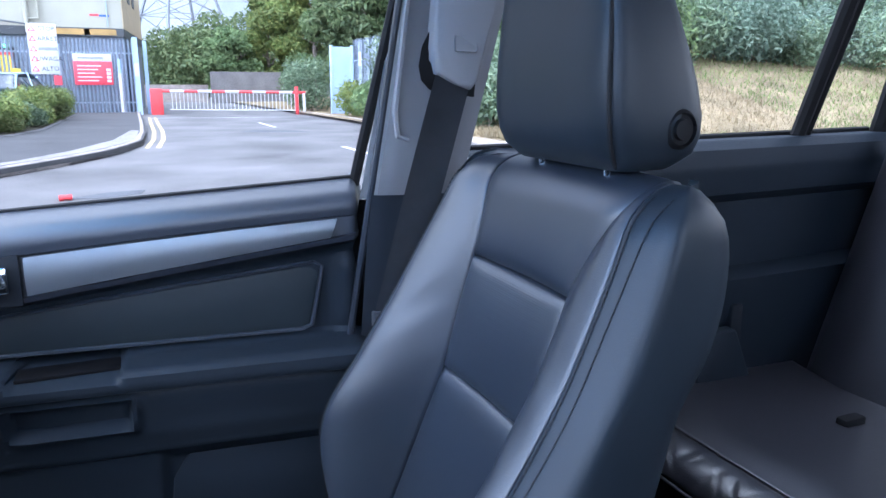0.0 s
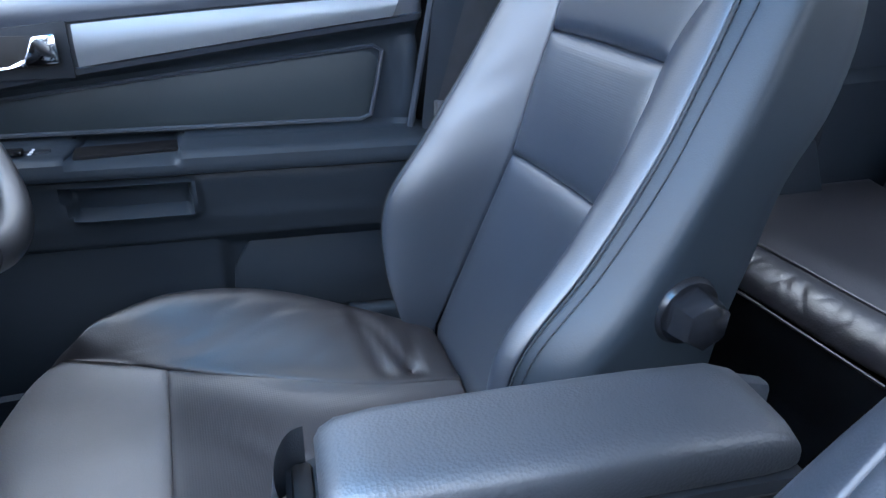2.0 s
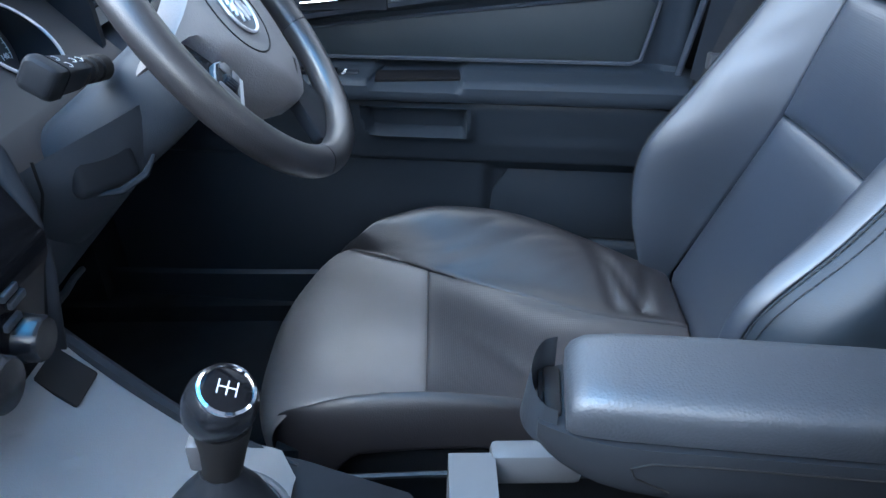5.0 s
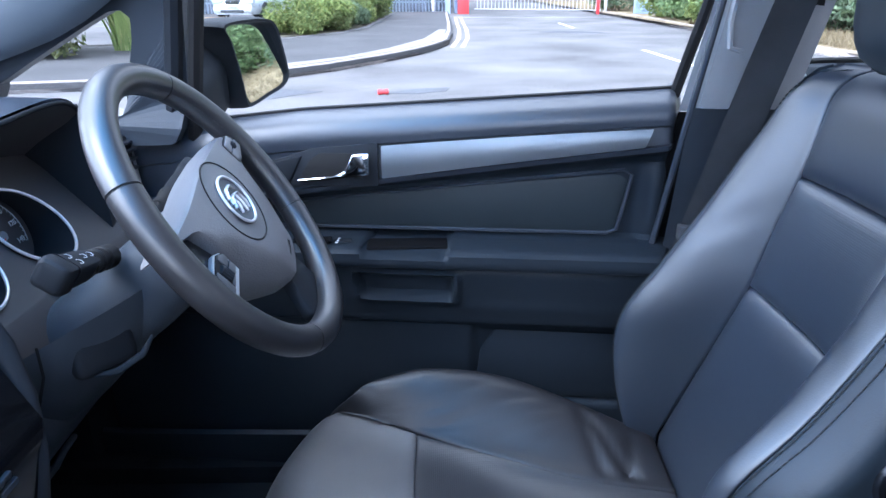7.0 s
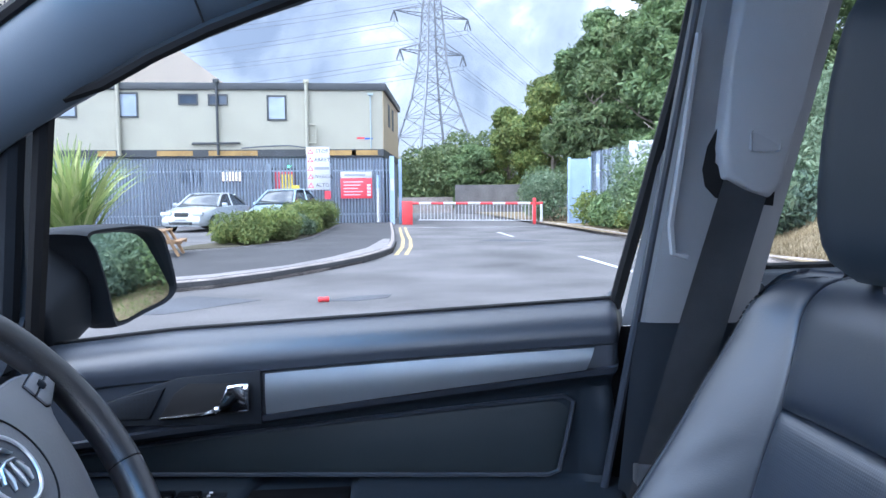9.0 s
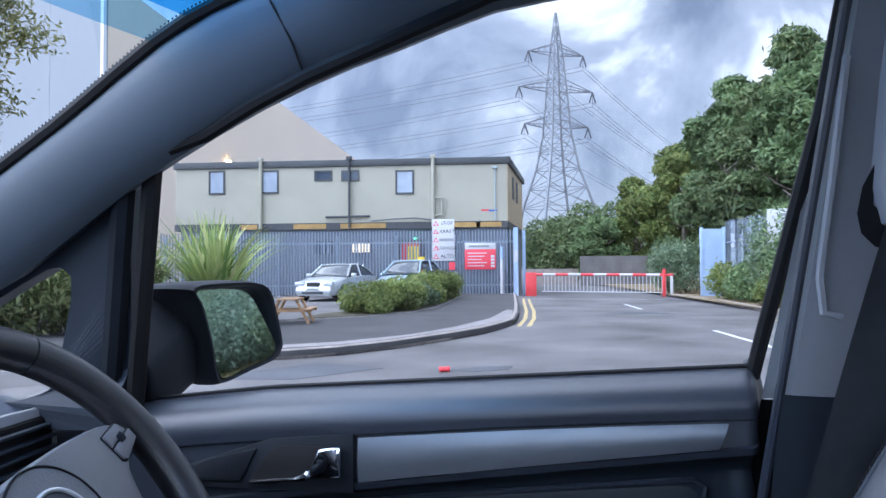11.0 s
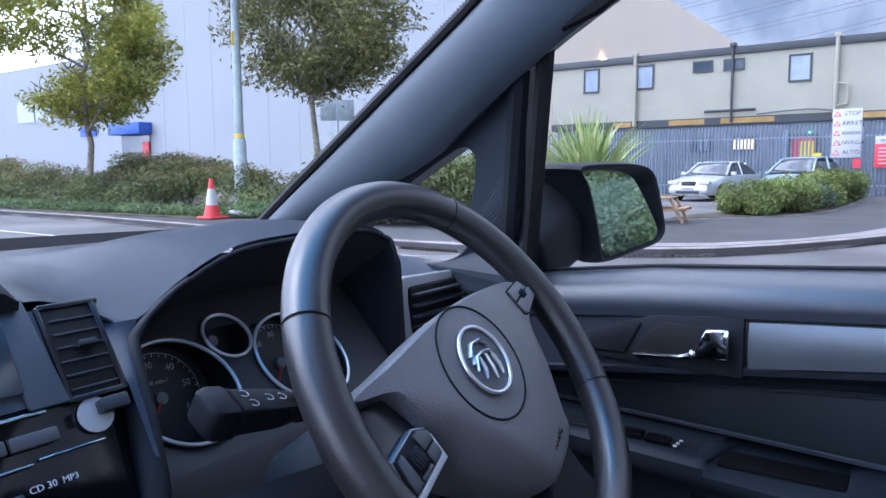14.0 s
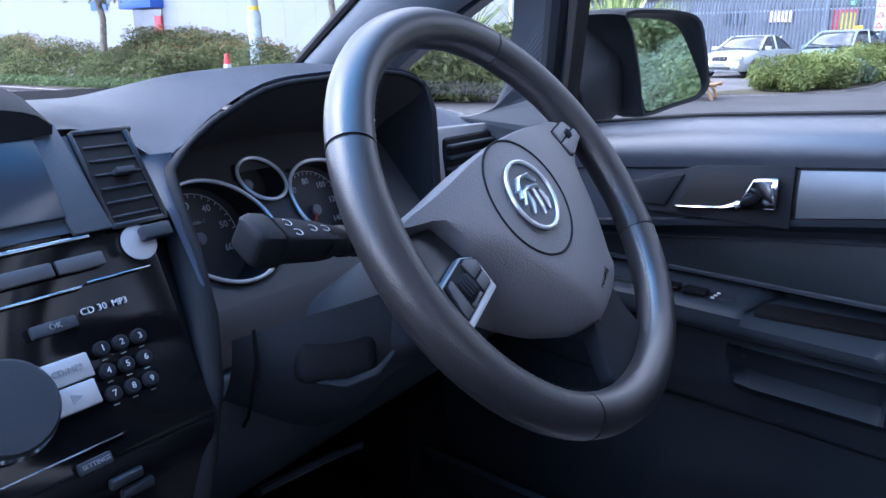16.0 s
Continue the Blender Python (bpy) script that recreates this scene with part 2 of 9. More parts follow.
M = {
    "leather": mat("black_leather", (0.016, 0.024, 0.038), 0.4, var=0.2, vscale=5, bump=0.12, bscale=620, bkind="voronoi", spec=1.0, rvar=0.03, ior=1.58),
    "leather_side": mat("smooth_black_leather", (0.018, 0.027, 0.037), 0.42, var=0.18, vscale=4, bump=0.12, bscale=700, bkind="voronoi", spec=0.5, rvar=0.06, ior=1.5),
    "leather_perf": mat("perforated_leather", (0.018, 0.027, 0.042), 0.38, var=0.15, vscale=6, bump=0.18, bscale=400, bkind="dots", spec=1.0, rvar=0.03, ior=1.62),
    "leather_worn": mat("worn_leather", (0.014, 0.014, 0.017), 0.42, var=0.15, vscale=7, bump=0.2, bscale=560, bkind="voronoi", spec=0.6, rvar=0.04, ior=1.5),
    # the front pad's broad sheen is painted into this much paler base colour
    "leather_front": mat("greyed_sheen_seat_leather", (0.125, 0.12, 0.122), 0.36, var=0.16, vscale=7, bump=0.18, bscale=520, bkind="voronoi", spec=1.0, rvar=0.05, ior=1.6),
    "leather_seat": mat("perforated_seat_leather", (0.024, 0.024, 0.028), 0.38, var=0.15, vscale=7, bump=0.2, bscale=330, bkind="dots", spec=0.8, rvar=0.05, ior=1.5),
    "cowl_black": mat("dull_black_cowl", (0.005, 0.005, 0.006), 0.8, var=0.1, vscale=6, spec=0.1),
    "arm_leather": mat("grained_armrest_vinyl", (0.027, 0.034, 0.045), 0.5, var=0.15, vscale=6, bump=0.3, bscale=420, bkind="voronoi", spec=0.9, rvar=0.06, ior=1.6),
    "wheel_leather": mat("steering_wheel_leather", (0.024, 0.024, 0.027), 0.36, var=0.2, vscale=8, bump=0.12, bscale=800, bkind="voronoi", spec=0.8, rvar=0.06, ior=1.6),
    "wheel_perf": mat("grained_wheel_leather", (0.022, 0.022, 0.025), 0.36, var=0.2, vscale=8, bump=0.3, bscale=900, bkind="voronoi", spec=0.75, ior=1.6),
    "stitch": mat("dark_thread", (0.008, 0.008, 0.009), 0.7, var=0.2, vscale=60),
    "plastic": mat("soft_black_plastic", (0.040, 0.049, 0.062), 0.45, var=0.15, vscale=5, bump=0.4, bscale=900, bkind="voronoi", spec=0.35, rvar=0.06),
    "plastic_door": mat("soft_door_plastic", (0.030, 0.037, 0.051), 0.36, var=0.15, vscale=5, bump=0.35, bscale=900, bkind="voronoi", spec=0.65, rvar=0.06, ior=1.6),
    "plastic_lower": mat("hard_door_plastic", (0.016, 0.022, 0.030), 0.5, var=0.15, vscale=5, bump=0.3, bscale=900, bkind="voronoi", spec=0.22, rvar=0.06),
    "arch_grey": mat("satin_grey_console", (0.075, 0.082, 0.092), 0.45, var=0.08, vscale=6, bump=0.15, bscale=900, rvar=0.05),
    "leather_insert": mat("door_insert_leather", (0.018, 0.025, 0.030), 0.46, var=0.15, vscale=5, bump=0.15, bscale=700, bkind="voronoi", spec=0.35, rvar=0.06),
    "leather_bench": mat("glossy_bench_leather", (0.016, 0.016, 0.021), 0.36, var=0.2, vscale=6, bump=0.2, bscale=380, bkind="voronoi", spec=1.0, rvar=0.06, ior=1.6),
    "dash": mat("grained_dash_top", (0.036, 0.054, 0.086), 0.38, var=0.12, vscale=4, bump=0.4, bscale=800, bkind="voronoi", spec=0.3, rvar=0.05),
    "hub": mat("airbag_cover_plastic", (0.16, 0.154, 0.16), 0.42, var=0.12, vscale=12, bump=0.35, bscale=520, bkind="voronoi", spec=0.7, rvar=0.05),
    "plastic_dark": mat("matt_dark_plastic", (0.017, 0.020, 0.025), 0.55, var=0.2, vscale=7, bump=0.3, bscale=900, spec=0.15),
    "gloss": mat("piano_black", (0.004, 0.0045, 0.006), 0.1, var=0.1, vscale=6, spec=0.35, coat=0.0, rvar=0.04),
    "rubber": mat("black_rubber", (0.008, 0.008, 0.009), 0.65, var=0.2, vscale=12, spec=0.3),
    "silver": mat("satin_silver_trim", (0.42, 0.47, 0.52), 0.4, metal=0.75, var=0.05, vscale=6, bump=0.1, bscale=900, rvar=0.05),
    "chrome": mat("chrome", (0.82, 0.84, 0.88), 0.1, metal=1.0, var=0.05, vscale=8, rvar=0.03),
    "dial_ring": mat("bright_dial_ring", (0.75, 0.76, 0.78), 0.3, metal=0.55, var=0.05, vscale=8, rvar=0.05),
    "grey_trim": mat("light_grey_pillar_trim", (0.33, 0.335, 0.345), 0.55, var=0.08, vscale=5, bump=0.3, bscale=800, bkind="voronoi", rvar=0.05),
    "slate_trim": mat("slate_pillar_trim", (0.082, 0.103, 0.126), 0.5, var=0.1, vscale=5, bump=0.3, bscale=800, bkind="voronoi", rvar=0.05),
    "headliner": mat("headliner_cloth", (0.30, 0.315, 0.34), 0.9, var=0.1, vscale=6, bump=0.6, bscale=900, spec=0.2),
    "body_paint": mat("silver_car_paint", (0.5, 0.54, 0.58), 0.3, metal=0.5, var=0.05, vscale=5, coat=0.5),
    "belt": mat("seat_belt_webbing", (0.075, 0.079, 0.086), 0.75, var=0.15, vscale=20, bump=0.8, bscale=700, spec=0.3),
    "carpet": mat("black_carpet", (0.011, 0.013, 0.016), 0.95, var=0.3, vscale=15, bump=0.9, bscale=500, spec=0.1),
    "white_mark": mat("white_print", (0.62, 0.64, 0.66), 0.5, var=0.05),
    "grey_mark": mat("grey_print", (0.25, 0.26, 0.28), 0.5, var=0.05),
    "red_needle": mat("red_needle", (0.6, 0.05, 0.04), 0.4, var=0.05),
    "cluster": mat("grey_brown_cluster_plastic", (0.058, 0.054, 0.055), 0.5, var=0.12, vscale=9, bump=0.3, bscale=900, bkind="voronoi", spec=0.4, rvar=0.05),
    "knob_black": mat("polished_black_knob", (0.010, 0.012, 0.016), 0.24, var=0.1, vscale=20, spec=0.7, rvar=0.04),
    "dial": mat("dial_face", (0.046, 0.044, 0.046), 0.5, var=0.1, vscale=30),
    "key_grey": mat("grey_keys", (0.100, 0.104, 0.115), 0.4, metal=0.3, var=0.08, vscale=30),
    "key_silver": mat("silver_keys", (0.55, 0.57, 0.6), 0.35, metal=0.4, var=0.05, vscale=20),
    "screen": mat("dead_display", (0.045, 0.058, 0.080), 0.18, var=0.1, vscale=4, spec=0.8),
    "mirror": mat("mirror_glass", (0.74, 0.78, 0.78), 0.015, metal=1.0, var=0.01, rvar=0.005),
    "window": glass_mat("window_glass", (0.93, 0.96, 0.96)),
    "shade_band": glass_mat("blue_shade_band", (0.06, 0.34, 0.66)),
    "shade_edge": glass_mat("pale_blue_shade_edge", (0.36, 0.64, 0.84)),
    # outside
    "asphalt": mat("asphalt", (0.142, 0.134, 0.133), 0.72, var=0.42, vscale=0.55, bump=0.6, bscale=90, fine=0.3, spec=0.3),
    "asphalt_dark": mat("pavement_tarmac", (0.082, 0.080, 0.083), 0.9, var=0.2, vscale=0.8, bump=0.6, bscale=110, fine=0.35, spec=0.25),
    "asphalt_patch": mat("worn_patch", (0.115, 0.118, 0.13), 0.85, var=0.2, vscale=1.5, bump=0.6, bscale=90, fine=0.35, spec=0.25),
    "concrete": mat("kerb_concrete", (0.34, 0.295, 0.27), 0.85, var=0.2, vscale=3, bump=0.5, bscale=60, fine=0.3, spec=0.25),
    "concrete_grey": mat("grey_concrete", (0.19, 0.18, 0.178), 0.85, var=0.2, vscale=1, bump=0.5, bscale=30, fine=0.3, spec=0.2),
    "slab": mat("pale_paving", (0.27, 0.25, 0.245), 0.85, var=0.15, vscale=2, bump=0.4, bscale=60, fine=0.25, spec=0.2),
    "yellow_line": mat("worn_yellow_paint", (0.55, 0.42, 0.20), 0.8, var=0.25, vscale=6, fine=0.4, bscale=80),
    "white_line": mat("worn_white_paint", (0.62, 0.63, 0.65), 0.8, var=0.2, vscale=6, fine=0.3, bscale=80),
    "cream": mat("cream_cladding", (0.360, 0.345, 0.275), 0.6, var=0.06, vscale=0.8, bump=0.15, bscale=40, fine=0.08),
    "tan": mat("tan_end_wall", (0.50, 0.39, 0.25), 0.6, var=0.1, vscale=0.8, bump=0.15, bscale=40),
    "dark_fascia": mat("dark_fascia", (0.05, 0.055, 0.06), 0.55, var=0.15, vscale=1.5),
    "pane": mat("dark_window_pane", (0.05, 0.07, 0.10), 0.08, var=0.1, vscale=2, spec=0.9),
    "blind": mat("pane_with_blind", (0.30, 0.35, 0.42), 0.2, var=0.12, vscale=2, spec=0.6),
    "grey_box": mat("blue_grey_cabin", (0.15, 0.17, 0.20), 0.6, var=0.08, vscale=0.7, bump=0.2, bscale=20),
    "galv": mat("galvanised_steel", (0.42, 0.48, 0.57), 0.5, metal=0.35, var=0.12, vscale=2.5, fine=0.15, bscale=50),
    "galv_blue": mat("blue_grey_gate_paint", (0.34, 0.45, 0.62), 0.55, metal=0.1, var=0.08, vscale=2),
    "red": mat("red_paint", (0.62, 0.05, 0.055), 0.5, var=0.1, vscale=3),
    "sign_red": mat("sign_red", (0.66, 0.05, 0.075), 0.45, var=0.05, vscale=2),
    "sign_white": mat("sign_white", (0.500, 0.500, 0.520), 0.45, var=0.05, vscale=2),
    "sign_yellow": mat("sign_yellow", (0.75, 0.55, 0.06), 0.5, var=0.08, vscale=3),
    "sign_blue": mat("sign_blue", (0.03, 0.10, 0.42), 0.5, var=0.08, vscale=3),
    "ochre": mat("ochre_panel", (0.36, 0.22, 0.07), 0.6, var=0.2, vscale=2),
    "white_wall": mat("white_cladding", (0.30, 0.32, 0.34), 0.6, var=0.05, vscale=0.12, bump=0.1, bscale=2),
    "beige_wall": mat("beige_cladding", (0.92, 0.78, 0.64), 0.6, var=0.06, vscale=0.1, bump=0.1, bscale=2),
    "post_grey": mat("grey_column_paint", (0.38, 0.45, 0.47), 0.55, var=0.15, vscale=5, fine=0.2, bscale=60),
    "pylon": mat("pylon_steel", (0.22, 0.235, 0.26), 0.6, metal=0.3, var=0.1, vscale=0.3),
    "cable": mat("power_cable", (0.10, 0.11, 0.13), 0.6, var=0.1),
    "bark": mat("bark", (0.260, 0.225, 0.185), 0.9, var=0.3, vscale=8, bump=0.8, bscale=30, fine=0.3),
    "timber": mat("bench_timber", (0.36, 0.22, 0.12), 0.75, var=0.25, vscale=6, bump=0.4, bscale=60),
    "dry_grass": mat("dry_grass_ground", (0.270, 0.210, 0.130), 0.95, var=0.3, vscale=0.9, bump=0.9, bscale=14, fine=0.3, spec=0.1),
    "soil": mat("planting_soil", (0.10, 0.09, 0.065), 0.95, var=0.3, vscale=2, bump=0.8, bscale=20, spec=0.1),
    "car_silver": mat("silver_paint", (0.55, 0.58, 0.60), 0.3, metal=0.4, var=0.04, coat=0.6),
    "car_blue": mat("pale_blue_paint", (0.40, 0.52, 0.62), 0.3, metal=0.4, var=0.04, coat=0.6),
    "car_dark": mat("dark_paint", (0.03, 0.035, 0.045), 0.3, metal=0.2, var=0.05, coat=0.6),
    "car_glass": mat("tinted_car_glass", (0.03, 0.04, 0.05), 0.06, var=0.1, spec=0.9),
    "tyre": mat("tyre_rubber", (0.015, 0.015, 0.017), 0.8, var=0.2),
    "rim": mat("alloy_rim", (0.45, 0.47, 0.5), 0.3, metal=0.8, var=0.1),
    "lamp_lens": mat("headlamp_lens", (0.6, 0.65, 0.7), 0.12, metal=0.3, var=0.1, coat=0.8),
    "wall_light": glow_mat("wall_light_glow", (1.0, 0.62, 0.22), 14),
    "lit_window": glow_mat("lit_window_glow", (1.0, 0.80, 0.50), 0.7),
    "green_light": glow_mat("green_lamp_glow", (0.1, 1.0, 0.35), 4),
    "leaf_dark": leaf_mat("dark_leaves", (0.075, 0.115, 0.05), (0.125, 0.17, 0.075), (0.2, 0.235, 0.105)),
    "leaf_green": leaf_mat("green_leaves", (0.085, 0.135, 0.06), (0.135, 0.2, 0.085), (0.21, 0.27, 0.12)),
    "leaf_olive": leaf_mat("olive_leaves", (0.10, 0.145, 0.045), (0.17, 0.22, 0.07), (0.26, 0.28, 0.09)),
    "leaf_grey": leaf_mat("grey_green_leaves", (0.09, 0.14, 0.08), (0.15, 0.21, 0.125), (0.23, 0.285, 0.18)),
    "leaf_teal": leaf_mat("blue_green_leaves", (0.09, 0.145, 0.105), (0.15, 0.215, 0.155), (0.22, 0.285, 0.21)),
    "leaf_yellow": leaf_mat("yellow_green_leaves", (0.20, 0.24, 0.04), (0.34, 0.35, 0.07), (0.48, 0.44, 0.12)),
    "leaf_ash": leaf_mat("dusky_green_leaves", (0.13, 0.145, 0.055), (0.19, 0.195, 0.075), (0.27, 0.25, 0.11)),
    "leaf_hedge": leaf_mat("hedge_leaves", (0.072, 0.096, 0.036), (0.115, 0.142, 0.052), (0.18, 0.185, 0.08)),
    "leaf_brown": leaf_mat("browned_leaves", (0.14, 0.10, 0.045), (0.21, 0.155, 0.06), (0.27, 0.2, 0.09)),
    "leaf_sword": leaf_mat("sword_leaves", (0.16, 0.25, 0.08), (0.32, 0.40, 0.14), (0.52, 0.54, 0.25)),
    "straw": leaf_mat("straw_blades", (0.20, 0.155, 0.09), (0.25, 0.195, 0.115), (0.29, 0.235, 0.145)),
    "grass": leaf_mat("grass_blades", (0.10, 0.16, 0.04), (0.17, 0.23, 0.07), (0.27, 0.30, 0.12)),
}


# ---- building helpers ----
def part(name, bm, material, parent, label="", smooth=True):
    """One mesh object from a bmesh, under a thing, a part or nothing."""
    me = bpy.data.meshes.new(name)
    bmesh.ops.recalc_face_normals(bm, faces=bm.faces)
    bm.to_mesh(me)
    bm.free()
    me.materials.append(material)
    if smooth:
        me.polygons.foreach_set("use_smooth", [True] * len(me.polygons))
        me.set_sharp_from_angle(angle=radians(42))
    ob = new(name, me)
    if parent is not None:
        ob.parent = parent
        if parent.parent is None:
            ob.matrix_parent_inverse = Matrix.Translation(parent.location).inverted()
    if label:
        ob["label"] = label
    return ob


def thing(name, label, category, at=(0, 0, 0), group="", kind=""):
    ob = new(name)
    ob.empty_display_size = 0.05
    ob.location = at
    return tagged(ob, label, category, group, kind)


def setting(name, bm, material, label="", category="", smooth=False, parent=None):
    ob = part(name, bm, material, parent, "", smooth)
    return tagged(ob, label, category, "", "structure")


def moved(bm, m):
    bm.transform(m)
    return bm


def merged(*bms):
    """Several bmeshes joined into the first."""
    out = bms[0]
    for b in bms[1:]:
        me = bpy.data.meshes.new("tmp")
        b.to_mesh(me)
        b.free()
        out.from_mesh(me)
        bpy.data.meshes.remove(me)
    return out


def box(lo, hi, bevel=0.0, seg=2):
    bm = bmesh.new()
    bmesh.ops.create_cube(bm, size=1)
    lo, hi = Vector(lo), Vector(hi)
    for v in bm.verts:
        v.co = Vector([(lo[i] + hi[i]) / 2 + v.co[i] * (hi[i] - lo[i]) for i in range(3)])
    if bevel:
        bmesh.ops.bevel(bm, geom=list(bm.edges), offset=bevel, segments=seg, affect="EDGES", profile=0.5)
    return bm


def prism(poly, depth, m=None, bevel=0.0, seg=2):
    """A polygon in its own x, y plane, given depth along z, laid by the matrix m."""
    bm = bmesh.new()
    vs = [bm.verts.new((x, y, 0)) for x, y in poly]
    f = bm.faces.new(vs)
    r = bmesh.ops.extrude_face_region(bm, geom=[f])
    bmesh.ops.translate(bm, verts=[g for g in r["geom"] if isinstance(g, bmesh.types.BMVert)], vec=(0, 0, depth))
    if bevel:
        bmesh.ops.bevel(bm, geom=list(bm.edges), offset=bevel, segments=seg, affect="EDGES", profile=0.5)
    if m is not None:
        bm.transform(m)
    return bm


def sheet(fn, us, vs, close_u=False):
    """A grid of points fn(u, v)."""
    bm = bmesh.new()
    rows = [[bm.verts.new(fn(u, v)) for u in us] for v in vs]
    for a, b in zip(rows, rows[1:]):
        for i in range(len(us) - (0 if close_u else 1)):
            j = (i + 1) % len(us)
            bm.faces.new((a[i], a[j], b[j], b[i]))
    return bm


def closed_loft(rings):
    """Rings of points, skinned, with both ends filled."""
    bm = bmesh.new()
    rows = [[bm.verts.new(p) for p in ring] for ring in rings]
    for a, b in zip(rows, rows[1:]):
        for i in range(len(a)):
            j = (i + 1) % len(a)
            bm.faces.new((a[i], a[j], b[j], b[i]))
    bm.faces.new(rows[0])
    bm.faces.new(rows[-1])
    return bm


def tube(pts, r, seg=10, closed=False, flat=1.0):
    """A round bar along points; r a number or one for each point; flat squeezes it in its second direction."""
    pts = [Vector(p) for p in pts]
    n = len(pts)
    rs = r if isinstance(r, (list, tuple)) else [r] * n
    bm = bmesh.new()
    rows, ref = [], None
    for i, p in enumerate(pts):
        d = (pts[(i + 1) % n] - pts[i - 1]) if closed else (pts[min(i + 1, n - 1)] - pts[max(i - 1, 0)])
        d.normalize()
        if ref is None:
            ref = Vector((0, 0, 1)) if abs(d.z) < 0.9 else Vector((1, 0, 0))
        a = (ref - d * ref.dot(d)).normalized()
        b = d.cross(a)
        ref = a
        rows.append([bm.verts.new(p + (a * math.cos(t) + b * math.sin(t) * flat) * rs[i]) for t in [2 * math.pi * k / seg for k in range(seg)]])
    pairs = list(zip(rows, rows[1:])) + ([(rows[-1], rows[0])] if closed else [])
    for a, b in pairs:
        for k in range(seg):
            bm.faces.new((a[k], a[(k + 1) % seg], b[(k + 1) % seg], b[k]))
    if not closed:
        bm.faces.new(rows[0])
        bm.faces.new(rows[-1])
    return bm


def turned(profile, seg=24, m=None):
    """A profile of (radius, height) turned round z, laid by m."""
    bm = bmesh.new()
    rows = [[bm.verts.new((r * math.cos(2 * math.pi * k / seg), r * math.sin(2 * math.pi * k / seg), z)) for k in range(seg)] for r, z in profile]
    for a, b in zip(rows, rows[1:]):
        for k in range(seg):
            bm.faces.new((a[k], a[(k + 1) % seg], b[(k + 1) % seg], b[k]))
    bm.faces.new(rows[0])
    bm.faces.new(rows[-1])
    if m is not None:
        bm.transform(m)
    return bm


def ci(x, xs, ys):
    """A smooth curve through a few keys."""
    if x <= xs[0]:
        return ys[0]
    if x >= xs[-1]:
        return ys[-1]
    i = max(k for k in range(len(xs) - 1) if xs[k] <= x)
    h = xs[i + 1] - xs[i]
    t = (x - xs[i]) / h

    def slope(k):
        if k == 0:
            return (ys[1] - ys[0]) / (xs[1] - xs[0])
        if k == len(xs) - 1:
            return (ys[-1] - ys[-2]) / (xs[-1] - xs[-2])
        return (ys[k + 1] - ys[k - 1]) / (xs[k + 1] - xs[k - 1])
    a, b = slope(i) * h, slope(i + 1) * h
    return (2 * t**3 - 3 * t**2 + 1) * ys[i] + (t**3 - 2 * t**2 + t) * a + (-2 * t**3 + 3 * t**2) * ys[i + 1] + (t**3 - t**2) * b


def smooth_loop(pts, sub=4):
    """A closed outline of 2D points, rounded by a spline."""
    out, n = [], len(pts)
    for i in range(n):
        p0, p1, p2, p3 = (Vector(pts[(i + k - 1) % n]) for k in range(4))
        for j in range(sub):
            t = j / sub
            out.append(tuple(0.5 * ((2 * p1) + (p2 - p0) * t + (2 * p0 - 5 * p1 + 4 * p2 - p3) * t * t + (3 * p1 - p0 - 3 * p2 + p3) * t**3)))
    return out


def lerp(a, b, t):
    return a + (b - a) * t


def steps(a, b, n):
    return [a + (b - a) * i / n for i in range(n + 1)]


def smooth01(x, a, b):
    t = max(0.0, min(1.0, (x - a) / (b - a)))
    return t * t * (3 - 2 * t)


def padded(fn, nu, nv, sink=0.006, edge=0.03, puff=0.0, out=(0, 0, 1)):
    """An upholstered panel over the surface fn(u, v), u and v from 0 to 1: its borders roll down into a seam, its middle is puffed towards out."""
    out = Vector(out)

    def cut(n):
        return [0, edge * 0.08, edge * 0.25, edge * 0.55, edge] + steps(edge, 1 - edge, n)[1:-1] + [1 - edge, 1 - edge * 0.55, 1 - edge * 0.25, 1 - edge * 0.08, 1]

    def place(u, v):
        p = Vector(fn(u, v))
        e = 1e-3
        du = Vector(fn(min(1, u + e), v)) - Vector(fn(max(0, u - e), v))
        dv = Vector(fn(u, min(1, v + e))) - Vector(fn(u, max(0, v - e)))
        n = du.cross(dv).normalized()
        if n.dot(out) < 0:
            n = -n
        k = min(u, v, 1 - u, 1 - v)
        q = max(0.0, 1 - k / edge)
        s = -sink * (1 - math.sqrt(max(0.0, 1 - q * q))) + puff * math.sin(math.pi * u) ** 0.6 * math.sin(math.pi * v) ** 0.6
        return p + n * s
    return sheet(place, cut(nu), cut(nv))


def letters(name, text, size, material, parent, m, label="", depth=0.0004):
    """Flat lettering in the built-in font, turned into a mesh and laid by m."""
    cu = bpy.data.curves.new(name, "FONT")
    cu.body, cu.size, cu.align_x, cu.align_y, cu.extrude = text, size, "CENTER", "CENTER", depth
    cu.resolution_u = 2
    tmp = bpy.data.objects.new("tmp", cu)
    scene.collection.objects.link(tmp)
    me = bpy.data.meshes.new_from_object(tmp.evaluated_get(bpy.context.evaluated_depsgraph_get()))
    bpy.data.objects.remove(tmp)
    bm = bmesh.new()
    bm.from_mesh(me)
    bpy.data.meshes.remove(me)
    bm.transform(m)
    return part(name, bm, material, parent, label, smooth=False)


def basis(o, x, y):
    """A matrix with its origin at o and its first two axes along x and y."""
    x = Vector(x).normalized()
    z = x.cross(Vector(y)).normalized()
    y = z.cross(x)
    return Matrix(((x.x, y.x, z.x, o[0]), (x.y, y.y, z.y, o[1]), (x.z, y.z, z.z, o[2]), (0, 0, 0, 1)))


